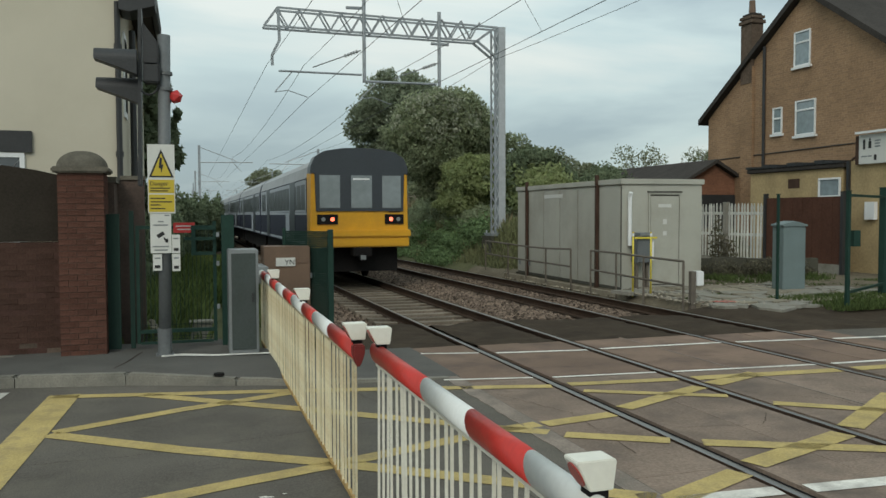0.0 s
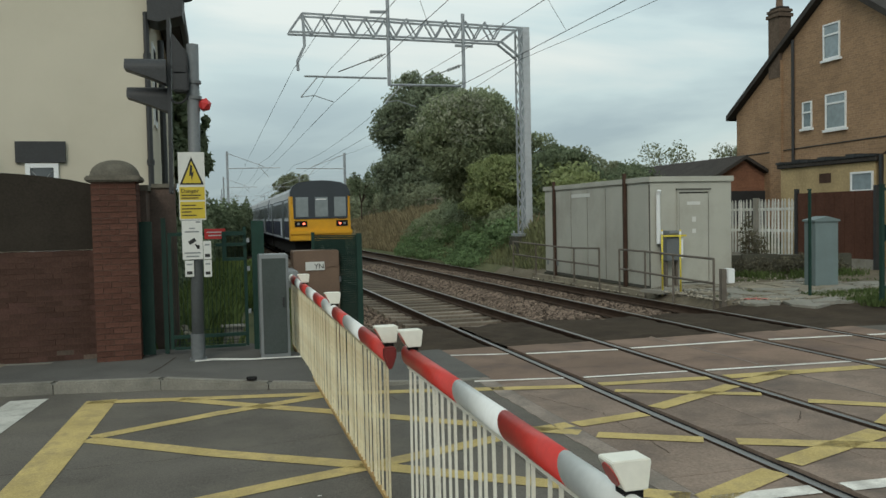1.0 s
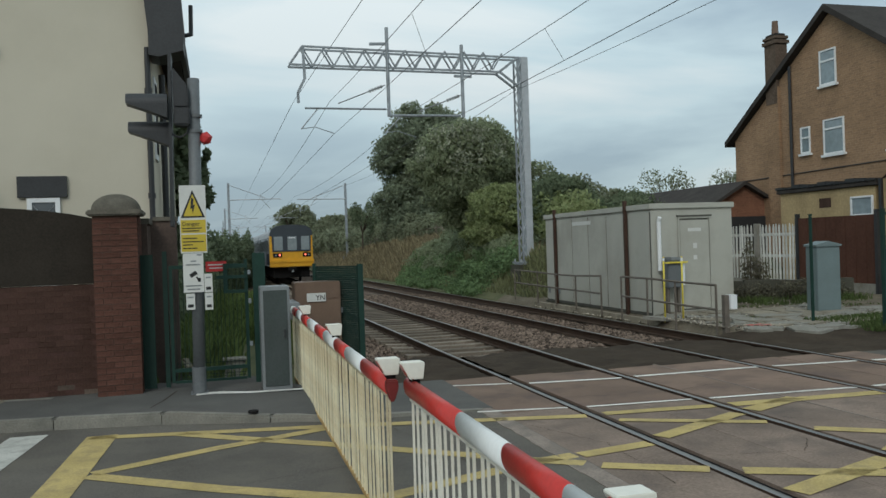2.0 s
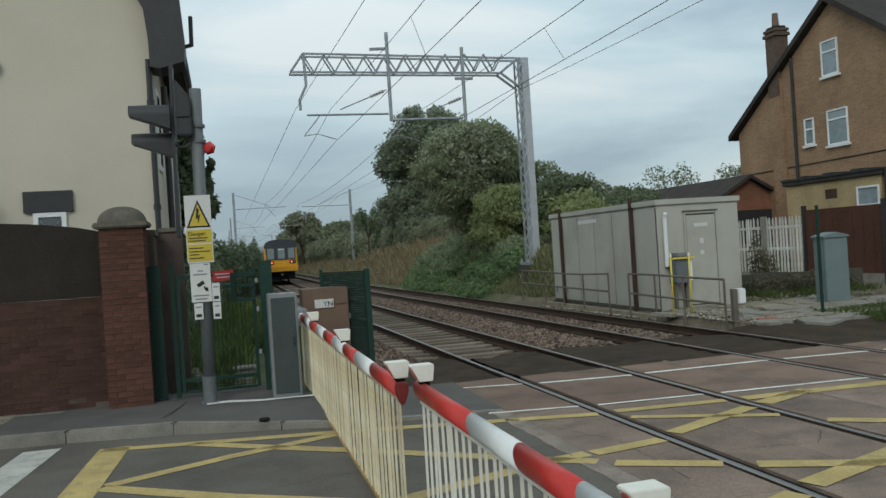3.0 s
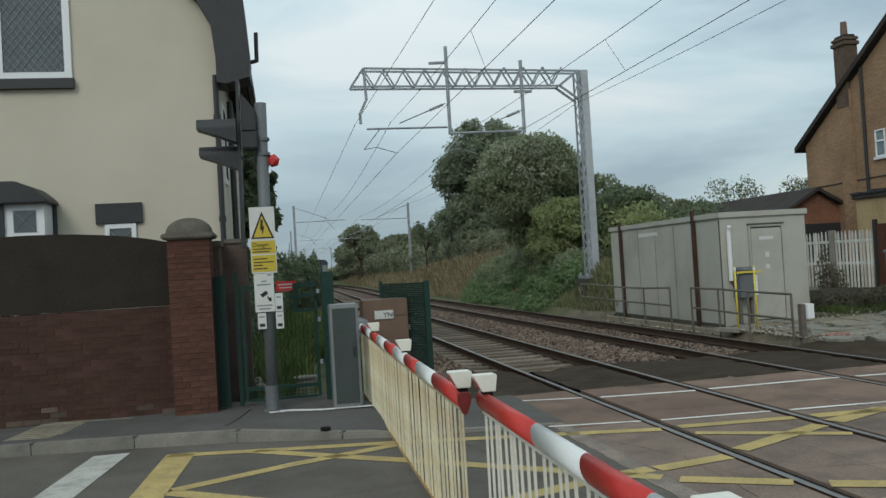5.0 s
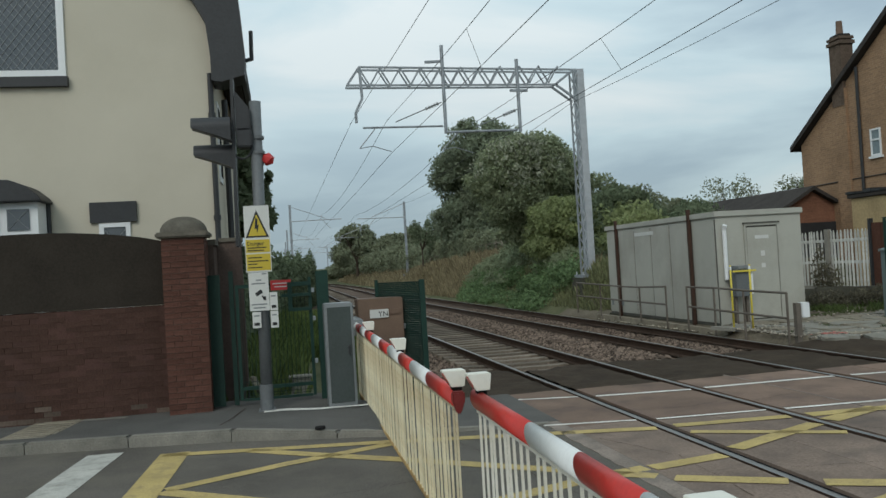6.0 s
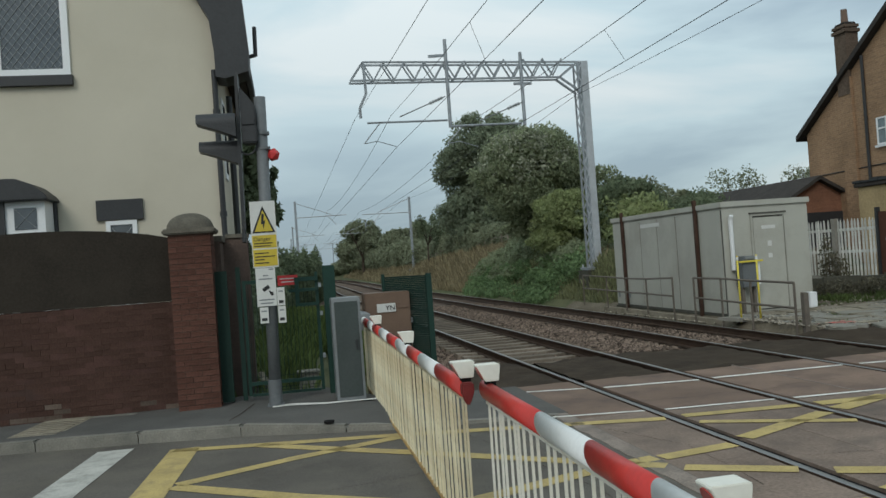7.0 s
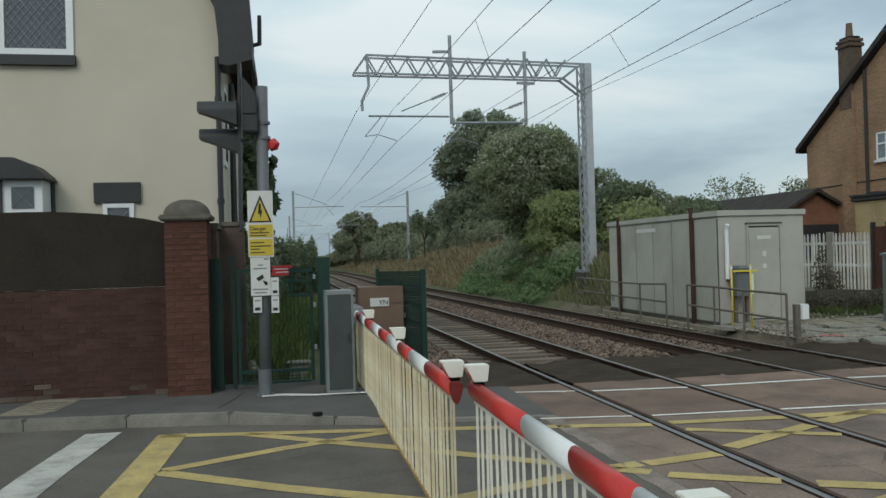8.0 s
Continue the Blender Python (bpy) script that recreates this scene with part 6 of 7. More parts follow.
# ---- train ----
def train():
    t = thing("train", 4.53, 22.5, gz(4.5, 22), "blue and yellow diesel multiple unit train with red tail lamps", "train")
    W = 1.4
    side = [(-W, 1.05), (W, 1.05), (W, 2.95), (1.30, 3.28), (1.0, 3.52), (0.5, 3.66), (0, 3.70), (-0.5, 3.66), (-1.0, 3.52), (-1.30, 3.28), (-W, 2.95)]
    for c in range(4):
        y0 = c * 15.75
        L = 15.5
        bm = bmesh.new()
        prism(bm, side, "y", y0 + 0.45 if c == 0 else y0 + 0.06, y0 + L)
        body = part("car_body", bm, "train_blue", t, "dark blue car body")
        bm = bmesh.new()
        prism(bm, [(p[0] * 1.004, p[1] + 0.006) for p in side[2:]], "y", y0 + 0.5, y0 + L - 0.02)
        part("roof", bm, "train_roof", body, "pale grey roof")
        for s in (-1, 1):
            def sb(nm, ya, yb, za, zb, m, off, lab=""):
                x = s * (W + off)
                return boxpart(nm, (min(x, s * W), max(x, s * W), y0 + ya, y0 + yb, za, zb), m, body, lab)
            sb("window_band", 0.6, L - 0.1, 2.02, 2.92, "train_pale", 0.005, "pale window band")
            y = 0.75
            while y < L - 1.0:
                if not (3.0 < y < 4.3 or 11.2 < y < 12.5):
                    sb("side_window", y + 0.05, y + 0.84, 2.08, 2.80, "side_glass", 0.012, "dark side window")
                y += 0.95
            for ya in (3.1, 11.3):
                sb("door", ya, ya + 1.25, 1.12, 2.95, "train_dark", 0.016, "dark folding doors")
            sb("stripe", 0.5, L, 1.94, 2.01, "train_pale", 0.008, "pale waist stripe")
            sb("stripe", 0.5, L, 1.10, 1.18, "train_pale", 0.008, "pale lower stripe")
        boxpart("swoosh", (-W - 0.012, -W - 0.002, y0 + 4.6, y0 + 5.6, 1.2, 1.94), "train_pale", body)
        boxpart("underframe", (-1.15, 1.15, y0 + 0.4, y0 + L - 0.3, 0.35, 1.04), "train_under", t, "black underframe equipment")
        for wy in (3.2, 12.2):
            bm = bmesh.new()
            for x in (-0.78, 0.78):
                tube(bm, (x - 0.06, y0 + wy, 0.42), (x + 0.06, y0 + wy, 0.42), 0.42, 20)
            bar(bm, (-0.78, y0 + wy, 0.42), (0.78, y0 + wy, 0.42), 0.12, 0.12)
            part("wheelset", bm, "train_under", t)
    # rear cab
    bm = bmesh.new()
    def loft(bm, rings):
        R3 = [[bm.verts.new(p) for p in r] for r in rings]
        n = len(R3[0])
        for a, b in zip(R3, R3[1:]):
            for i in range(n):
                bm.faces.new((a[i], a[(i + 1) % n], b[(i + 1) % n], b[i]))
        bm.faces.new(R3[0][::-1])
        bm.faces.new(R3[-1])
    loft(bm, [[(-1.40, 0.5, 1.02), (1.40, 0.5, 1.02), (1.40, 0.5, 3.1), (-1.40, 0.5, 3.1)], [(-1.38, 0.0, 1.05), (1.38, 0.0, 1.05), (1.34, 0.0, 3.08), (-1.34, 0.0, 3.08)]])
    cab = part("cab_front", bm, "train_yellow", t, "bright yellow cab end", bevel=0.03)
    bm = bmesh.new()
    box(bm, -1.42, 1.42, -0.14, 0.1, 1.32, 1.52)
    box(bm, -1.38, 1.38, -0.10, 0.1, 1.05, 1.32)
    part("bumper", bm, "train_yellow", cab, "yellow bumper beam", bevel=0.03)
    bm = bmesh.new()
    top = [(-1.37, 3.06), (1.37, 3.06), (1.35, 3.28), (1.24, 3.52), (0.98, 3.68), (0.5, 3.76), (0, 3.78), (-0.5, 3.76), (-0.98, 3.68), (-1.24, 3.52), (-1.35, 3.28)]
    prism(bm, top, "y", -0.03, 0.6)
    part("cab_dome", bm, "train_dark", cab, "dark roof dome", bevel=0.02)
    bm = bmesh.new()
    prism(bm, [(-1.22, 2.04), (1.22, 2.04), (1.25, 3.10), (-1.25, 3.10)], "y", -0.04, 0.02)
    ws = part("windscreen_panel", bm, "train_dark", cab, "black windscreen surround")
    for x0, x1 in ((-1.12, -0.56), (-0.25, 0.33), (0.62, 1.15)):
        bm = bmesh.new()
        box(bm, x0, x1, -0.052, -0.042, 2.13, 3.02)
        part("windscreen", bm, "train_glass", ws, "windscreen with its sky reflection put into the grey colour")
    bm = bmesh.new()
    box(bm, -0.2, 0.26, -0.058, -0.053, 2.90, 2.94)
    part("destination_strip", bm, "upvc", ws)
    for s, xa, xb in ((-1, -1.19, -0.62), (1, 0.70, 1.23)):
        hb = boxpart("lamp_housing", (xa, xb, -0.035, 0.02, 1.68, 1.95), "train_under", cab, "black lamp housing")
        for k, x in enumerate((xa + 0.17, xb - 0.15)):
            lit = (k == 1) if s < 0 else (k == 0)
            bm = bmesh.new()
            tube(bm, (x, -0.045, 1.815), (x, -0.03, 1.815), 0.058, 14)
            part("tail_lamp" if lit else "head_lamp", bm, "tail_red" if lit else "case_grey", hb, "lit red tail lamp" if lit else "unlit lamp")
    boxpart("text_line", (0.8, 1.15, -0.004, -0.001, 2.0, 2.03), "ink", cab)
    bm = bmesh.new()
    box(bm, -0.25, 0.25, -0.35, 0.3, 0.82, 1.04)
    tube(bm, (0, -0.4, 0.78), (0, 0.2, 0.78), 0.11, 10)
    part("coupler", bm, "train_under", t, "black coupler")
    boxpart("coupler_face", (-0.07, 0.07, -0.42, -0.405, 0.72, 0.84), "case_grey", t)
    return t


TRAIN = train()


# ---- planting ----
def leaf_cloud(blobs, size, count, seed, hollow=0.55):
    """Small folded leaf clumps scattered through lumpy blobs (cx, cy, cz, rx, ry, rz)."""
    rng = np.random.default_rng(seed)
    vol = np.array([b[3] * b[4] + b[4] * b[5] + b[3] * b[5] for b in blobs])
    pick = rng.choice(len(blobs), size=count, p=vol / vol.sum())
    B = np.array(blobs)[pick]
    d = rng.normal(size=(count, 3))
    d /= np.linalg.norm(d, axis=1)[:, None]
    r = hollow + (1.06 - hollow) * rng.random(count) ** 0.6
    lump = 1 + 0.16 * np.sin(d[:, 0] * 5 + pick) * np.cos(d[:, 2] * 6 + pick * 2) + 0.10 * np.sin(d[:, 1] * 11 + pick)
    c = B[:, :3] + d * (r * lump)[:, None] * B[:, 3:]
    a = rng.normal(size=(count, 3))
    a /= np.linalg.norm(a, axis=1)[:, None]
    b = np.cross(a, d + 0.4 * rng.normal(size=(count, 3)))
    b /= np.linalg.norm(b, axis=1)[:, None] + 1e-9
    s = size * (0.5 + rng.random(count))[:, None]
    v = np.stack([c - a * s, c - b * s * 0.55, c + a * s, c + b * s * 0.55], 1).reshape(-1, 3)
    return v


def leaf_mesh(name, v, material):
    me = bpy.data.meshes.new(name)
    n = len(v) // 4
    me.from_pydata(v.tolist(), [], np.arange(n * 4).reshape(n, 4).tolist())
    me.materials.append(M[material])
    return me


def tree(name, x, y, blobs, size, count, material, seed, label, trunk_r=0.2, category="tree", second=None):
    z = terrain(x, y)
    t = thing(name, x, y, z, label, category)
    local = [(b[0] - x, b[1] - y, b[2] - z, *b[3:]) for b in blobs]
    bm = bmesh.new()
    tops = sorted(local, key=lambda b: -b[2])[:7]
    mid = (0, 0, min(b[2] for b in local) * 0.7 + 0.3)
    tube(bm, (0, 0, -0.3), mid, trunk_r, 8, trunk_r * 0.7)
    for b in tops:
        tube(bm, mid, (b[0], b[1], b[2]), trunk_r * 0.5, 6, trunk_r * 0.12)
        for k in range(3):
            e = (b[0] + random.uniform(-0.7, 0.7) * b[3], b[1] + random.uniform(-0.7, 0.7) * b[4], b[2] + random.uniform(-0.2, 0.7) * b[5])
            tube(bm, ((mid[0] + b[0]) / 2, (mid[1] + b[1]) / 2, (mid[2] + b[2]) / 2), e, trunk_r * 0.2, 5, trunk_r * 0.05)
    part("trunk", bm, "bark", t, "dark bark trunk and limbs")
    ob = new("crown", leaf_mesh("crown", leaf_cloud(local, size, count, seed), material))
    ob.parent = t
    if second:
        m2, blobs2, n2 = second
        l2 = [(b[0] - x, b[1] - y, b[2] - z, *b[3:]) for b in blobs2]
        ob = new("crown", leaf_mesh("crown", leaf_cloud(l2, size, n2, seed + 1), m2))
        ob.parent = t
    return t


def spread(cx, cy, cz, rx, ry, rz, n, seed, k=0.45):
    """A crown broken into smaller overlapping lumps."""
    r = random.Random(seed)
    out = []
    for _ in range(n):
        a, u = r.uniform(0, 2 * math.pi), r.uniform(-0.7, 1.0)
        s = math.sqrt(max(0, 1 - u * u * 0.8)) * r.uniform(0.45, 0.8)
        q = r.uniform(0.75, 1.25) * k
        out.append((cx + rx * s * math.cos(a), cy + ry * s * math.sin(a), cz + rz * u * 0.7, rx * q, ry * q, rz * q))
    for _ in range(int(n * 0.9)):
        a, u, q = r.uniform(0, 2 * math.pi), r.uniform(-0.5, 1.0), r.uniform(0.10, 0.2)
        s = math.sqrt(max(0, 1 - u * u)) * r.uniform(0.85, 1.08)
        out.append((cx + rx * s * math.cos(a), cy + ry * s * math.sin(a), cz + rz * u * r.uniform(0.9, 1.1), rx * q, ry * q, rz * q))
    return out


tree("broadleaf_tree", 15.6, 60.0, spread(15.0, 60, 8.6, 3.5, 3.5, 3.5, 34, 1, 0.38) + spread(16.8, 58, 7.7, 3.1, 2.8, 3.1, 16, 71, 0.4) + spread(15.6, 60, 4.9, 4.0, 3.0, 2.4, 22, 2, 0.4), 0.12, 100000, "leaf_tree", 11, "tall dark green broadleaf tree on the bank", 0.3)
tree("silver_tree", 12.3, 37.0, spread(11.3, 37, 5.3, 2.6, 2.0, 2.1, 30, 3, 0.38) + spread(13.2, 38, 4.6, 1.9, 1.6, 1.9, 16, 4, 0.38) + spread(12.4, 37, 3.2, 2.4, 1.6, 1.3, 16, 72, 0.4) + spread(12.4, 37.2, 4.9, 2.9, 1.9, 2.6, 22, 75, 0.2), 0.072, 95000, "leaf_mid", 12, "bushy grey-green tree with paler leaves in its upper crown", 0.2,
     second=("leaf_silver", spread(10.9, 36.2, 6.0, 2.2, 1.8, 1.5, 24, 5, 0.34), 2600))
tree("bank_shrub", 12.6, 34.0, spread(12.3, 34, 2.9, 2.2, 2.0, 1.5, 24, 6, 0.36), 0.07, 36000, "leaf_olive", 13, "rounded green shrubs growing on the railway bank", 0.1, "shrub")
tree("bank_shrub", 14.5, 33.0, spread(14.2, 33, 2.9, 2.0, 2.2, 1.7, 18, 7), 0.11, 13000, "leaf_dark", 14, "dark green shrubs behind the mast", 0.1, "shrub")
tree("hedge_tree", 17.5, 38.0, spread(16.9, 38, 3.0, 3.2, 2.0, 1.9, 26, 8), 0.10, 30000, "leaf_far", 15, "uneven green hedge trees behind the equipment room", 0.15)
tree("sparse_shrub", 21.0, 38.5, spread(20.6, 38.5, 2.7, 2.6, 1.6, 1.6, 10, 9, 0.36), 0.07, 2600, "leaf_far", 16, "thin open shrub with sky showing through", 0.08, "shrub")
tree("sparse_shrub", 24.0, 41.0, spread(24.0, 41, 3.9, 2.2, 1.6, 2.0, 10, 10, 0.36), 0.07, 2800, "leaf_far", 17, "thin open shrub with sky showing through", 0.08, "shrub")
tree("sparse_shrub", 27.5, 40.0, spread(27.6, 40, 4.4, 1.2, 1.2, 1.8, 8, 20, 0.36), 0.07, 1500, "leaf_far", 18, "thin open shrub beside the brick house", 0.08, "shrub")
tree("sparse_shrub", 11.9, 70.0, spread(12.1, 70, 4.2, 1.4, 1.2, 1.9, 9, 23, 0.38), 0.09, 2200, "leaf_dark", 24, "thin open bush on top of the railway bank", 0.08, "shrub")
tree("conifer", -1.5, 24.0, spread(-1.25, 24, 4.25, 1.05, 1.2, 1.65, 44, 21, 0.24) + spread(-1.75, 24, 2.2, 0.7, 1.2, 1.3, 16, 22, 0.3), 0.10, 24000, "leaf_dark", 19, "dark feathery conifer behind the cream house", 0.15)


def hedge_run(name, pts, w, h, seed, material, label, size, per):
    x, y = pts[0]
    t = thing(name, x, y, terrain(x, y), label, "hedge")
    blobs = []
    r = random.Random(seed)
    for (a, b), (c, d) in zip(pts, pts[1:]):
        n = max(2, int(math.hypot(c - a, d - b) / (w * 0.8)))
        for i in range(n):
            u = i / n
            px, py = a + (c - a) * u, b + (d - b) * u
            hh = h * r.uniform(0.7, 1.25)
            blobs.append((px - x + r.uniform(-0.3, 0.3) * w, py - y, terrain(px, py) + hh * 0.5 - terrain(x, y), w * r.uniform(0.6, 1), w * 0.9, hh * 0.55))
    ob = new("foliage", leaf_mesh("foliage", leaf_cloud(blobs, size, per * len(blobs), seed), material))
    ob.parent = t
    bm = bmesh.new()
    for b in blobs:
        tube(bm, (b[0], b[1], b[2] - b[5] * 1.2), (b[0], b[1], b[2] + b[5] * 0.4), 0.05, 5, 0.02)
    tagged(part("stems", bm, "bark", t), kind="stuff")
    return t


hedge_run("hedge", [(-1.6, 20), (-1.3, 26), (-1.2, 34), (-0.7, 42), (-1.2, 60), (-1.5, 84)], 0.8, 2.0, 31, "leaf_dark", "dark overgrown hedge along the trackside path", 0.10, 700)
hedge_run("trackside_bush", [(-2.2, 44), (-0.2, 48), (0.6, 52), (1.3, 58), (1.6, 62)], 0.8, 2.7, 36, "leaf_dark", "dark dense bushes beside the line", 0.10, 1500)
hedge_run("trackside_bush", [(1.5, 60), (2.0, 66), (2.1, 70)], 0.55, 1.7, 38, "leaf_dark", "low dark bushes beside the line", 0.09, 1200)
hedge_run("trackside_bush", [(1.7, 56), (2.1, 64), (2.3, 74)], 0.5, 2.9, 39, "leaf_dark", "tall dark bushes close beside the line", 0.09, 1500)
hedge_run("far_hedge", [(14.6, 72), (13.6, 90), (13, 130), (10, 200)], 2.0, 2.4, 32, "leaf_far", "distant uneven line of trees beside the railway", 0.17, 1700)
hedge_run("far_hedge", [(-5, 112), (-8, 160), (-16, 240), (-10, 300), (10, 320)], 3.5, 5.0, 33, "leaf_far", "distant hazy trees at the end of the line", 0.4, 500)
hedge_run("bank_hedge", [(13.4, 29.5), (13.4, 33), (14.0, 39), (14.4, 48)], 1.4, 1.9, 34, "leaf_olive", "green shrubs and brambles on the railway bank", 0.10, 2200)


def ground_cover(name, area, n, height, material, seed, label, size, per):
    """Low creepers lying over the slope in many flat overlapping patches."""
    r = random.Random(seed)
    x0, x1, y0, y1 = area
    ox, oy = (x0 + x1) / 2, (y0 + y1) / 2
    oz = terrain(ox, oy)
    t = thing(name, ox, oy, oz, label, "creeper")
    blobs = []
    while len(blobs) < n:
        x, y = r.uniform(x0, x1), r.uniform(y0, y1)
        if noise.noise((x * 0.5, y * 0.25, 6.0)) < r.uniform(-0.5, 0.1):
            continue
        q = r.uniform(0.35, 0.8)
        blobs.append((x - ox, y - oy, terrain(x, y) - oz + height * 0.2, q, q * 1.5, height * r.uniform(0.5, 1.3)))
    ob = new("foliage", leaf_mesh("foliage", leaf_cloud(blobs, size, per * n, seed), material))
    ob.parent = t


ground_cover("bank_ivy", (9.95, 11.5, 29.6, 47), 95, 0.38, "ivy", 37, "low green ivy and brambles covering the bank", 0.06, 800)
ground_cover("bank_bramble", (11.0, 12.6, 30.5, 46), 70, 0.55, "leaf_mid", 42, "straggling green brambles at the top of the bank", 0.065, 700)
hedge_run("bank_hedge", [(13.3, 48), (13.2, 58), (13.4, 72)], 0.9, 1.7, 43, "leaf_far", "dull green scrub along the top of the bank", 0.11, 1300)
hedge_run("garden_hedge", [(15, 29), (17, 31), (20.5, 39)], 1.2, 1.7, 35, "leaf_dark", "dark green garden hedge behind the equipment room", 0.11, 1500)
for k, (tx, ty, th) in enumerate(((11.2, 125, 8.6), (14.6, 108, 6.2), (15.0, 90, 6.0), (16.5, 74, 6.4), (12.0, 150, 7))):
    tree("far_tree", tx, ty, spread(tx, ty, th * 0.6, th * 0.38, th * 0.38, th * 0.38, 14, 40 + k), 0.19, 13000, "leaf_far", 50 + k, "distant round-topped green tree beside the railway", 0.25)


def blades(name, area, count, height, material, seed, label, keep=None, width=0.012):
    rng = random.Random(seed)
    V, F = [], []
    x0, x1, y0, y1 = area
    while len(F) < count:
        x, y = rng.uniform(x0, x1), rng.uniform(y0, y1)
        if keep and not keep(x, y, rng):
            continue
        z = max(terrain(x, y), gz(x, y) + 0.05 if x > 9 and y < 25 else -9) - 0.02
        h = height * rng.uniform(0.4, 1.3)
        a = rng.uniform(0, 2 * math.pi)
        dx, dy = math.cos(a) * width, math.sin(a) * width
        lx, ly = rng.uniform(-0.45, 0.45) * h, rng.uniform(-0.45, 0.45) * h
        i = len(V)
        V += [(x - dx, y - dy, z), (x + dx, y + dy, z), (x + lx * 0.5 + dx * 0.6, y + ly * 0.5 + dy * 0.6, z + h * 0.7), (x + lx, y + ly, z + h)]
        F.append((i, i + 1, i + 2, i + 3))
    me = bpy.data.meshes.new(name)
    me.from_pydata(V, [], F)
    me.materials.append(M[material])
    ob = new(name, me)
    return tagged(ob, label, "grass", "", "stuff")


def patch(x, y, rng, s=0.25, lo=0.0):
    return noise.noise((x * s, y * s, 3.0)) + rng.uniform(-0.3, 0.3) > lo


blades("bank_grass", (9.9, 14.5, 25.0, 46), 24000, 0.34, "grass", 61, "rough green grass and weeds on the railway bank", lambda x, y, r: patch(x, y, r, 0.3, -0.15), 0.03)
blades("dry_grass", (9.9, 13.8, 28.0, 95), 26000, 0.5, "dry_grass", 62, "tall dry straw-coloured grass on the railway bank", lambda x, y, r: patch(x, y, r, 0.15, -0.1 if y > 44 else 0.2) and x > 10.6 + (0.4 if y < 46 else -0.7), 0.03)
blades("far_verge", (9.7, 15.0, 56, 150), 16000, 0.5, "dry_grass", 66, "rough green and brown growth beside the far track", lambda x, y, r: x - bend(y) * 0.8 > 9.9, 0.06)
blades("path_grass", (-0.9, 2.2, 12.6, 40), 16000, 0.5, "path_green", 63, "long green grass along the trackside path", lambda x, y, r: not (0.3 < x < 1.3 and y < 20) and (y > 15.5 or r.random() < 0.35), 0.014)
blades("yard_grass", (11.3, 17.5, 12.2, 14.2), 22000, 0.12, "yard_green", 64, "short green grass between the posts in the yard", lambda x, y, r: patch(x, y, r, 0.5, -0.35), 0.012)
blades("yard_weeds", (9.7, 17.0, 13.2, 18.5), 6500, 0.08, "yard_green", 65, "scattered weeds in the yard", lambda x, y, r: patch(x, y, r, 1.2, 0.25) and not (9.7 < x < 12.2 and y > 17.2), 0.012)


def stones():
    """Ballast stones, densest where they are nearest."""
    rng = np.random.default_rng(7)
    n = 42000
    y = 13.2 + 24 * rng.random(n) ** 1.7
    x = 1.6 + 8.4 * rng.random(n)
    keep = np.ones(n, bool)
    for r in RAILS:
        keep &= np.abs(x - r) > 0.09
    keep &= ~((y < 14.8) & (x > 2.6) & (x < 9.2))
    ph = ((y - 14.6 + 0.325) % 0.65) - 0.325
    keep &= ~((np.abs(ph) < 0.15) & (np.abs(x - 4.58) < 1.2) & (rng.random(n) < 0.6))
    x, y = x[keep], y[keep]
    m = len(x)
    base = np.array([(1, 0, 0), (-1, 0, 0), (0, 1, 0), (0, -1, 0), (0, 0, 1), (0, 0, -1)], float)
    tri = np.array([(0, 2, 4), (2, 1, 4), (1, 3, 4), (3, 0, 4), (2, 0, 5), (1, 2, 5), (3, 1, 5), (0, 3, 5)])
    size = (0.022 + 0.03 * rng.random((m, 1, 1))) * (0.6 + 0.8 * rng.random((m, 6, 1)))
    ang = rng.random(m) * 6.28
    c, s = np.cos(ang)[:, None], np.sin(ang)[:, None]
    bx, by, bz = base[:, 0][None], base[:, 1][None], base[:, 2][None]
    v = np.stack([bx * c - by * s, bx * s + by * c, np.repeat(bz, m, 0) * 0.8 + 0.3 * bx], 2) * size
    prof_x, prof_z = (0.6, 1.7, 2.6, 3.6, 4.5, 5.4, 6.2, 8.0, 9.6, 10.4), (-0.33, -0.24, -0.215, -0.235, -0.245, -0.235, -0.17, -0.225, -0.2, -0.32)
    z = np.array([gz(a, b) for a, b in zip(x, y)]) + np.interp(x, prof_x, prof_z) + 0.012
    v += np.stack([x, y, z], 1)[:, None, :]
    f = (tri[None] + (np.arange(m) * 6)[:, None, None]).reshape(-1, 3)
    me = bpy.data.meshes.new("ballast_stones")
    me.from_pydata(v.reshape(-1, 3).tolist(), [], f.tolist())
    me.materials.append(M["stone"])
    tagged(new("ballast_stones", me), "loose brown-grey ballast stones between the sleepers", "ballast", "", "stuff")


stones()


def far_paling():
    """A broken pale fence along the top of the bank: leaning posts and one long rail."""
    r = random.Random(91)
    z0 = terrain(12.6, 44)
    t = thing("paling_fence", 12.6, 44, z0, "distant pale paling fence on top of the bank", "fence")

    def top(k):
        return terrain(12.6, 44 + k) - z0

    for k in range(0, 30, 2):
        bm = bmesh.new()
        bar(bm, (0, k, top(k) - 0.15), (r.uniform(-0.1, 0.1), k + r.uniform(-0.25, 0.25), top(k) + r.uniform(0.75, 1.0)), 0.07, 0.07)
        part("paling", bm, "slab", t)
    for k in range(0, 28, 4):
        bm = bmesh.new()
        bar(bm, (0.04, k, top(k) + 0.82), (0.04, k + 4, top(k + 4) + 0.82), 0.04, 0.06)
        part("fence_rail", bm, "slab", t)


far_paling()


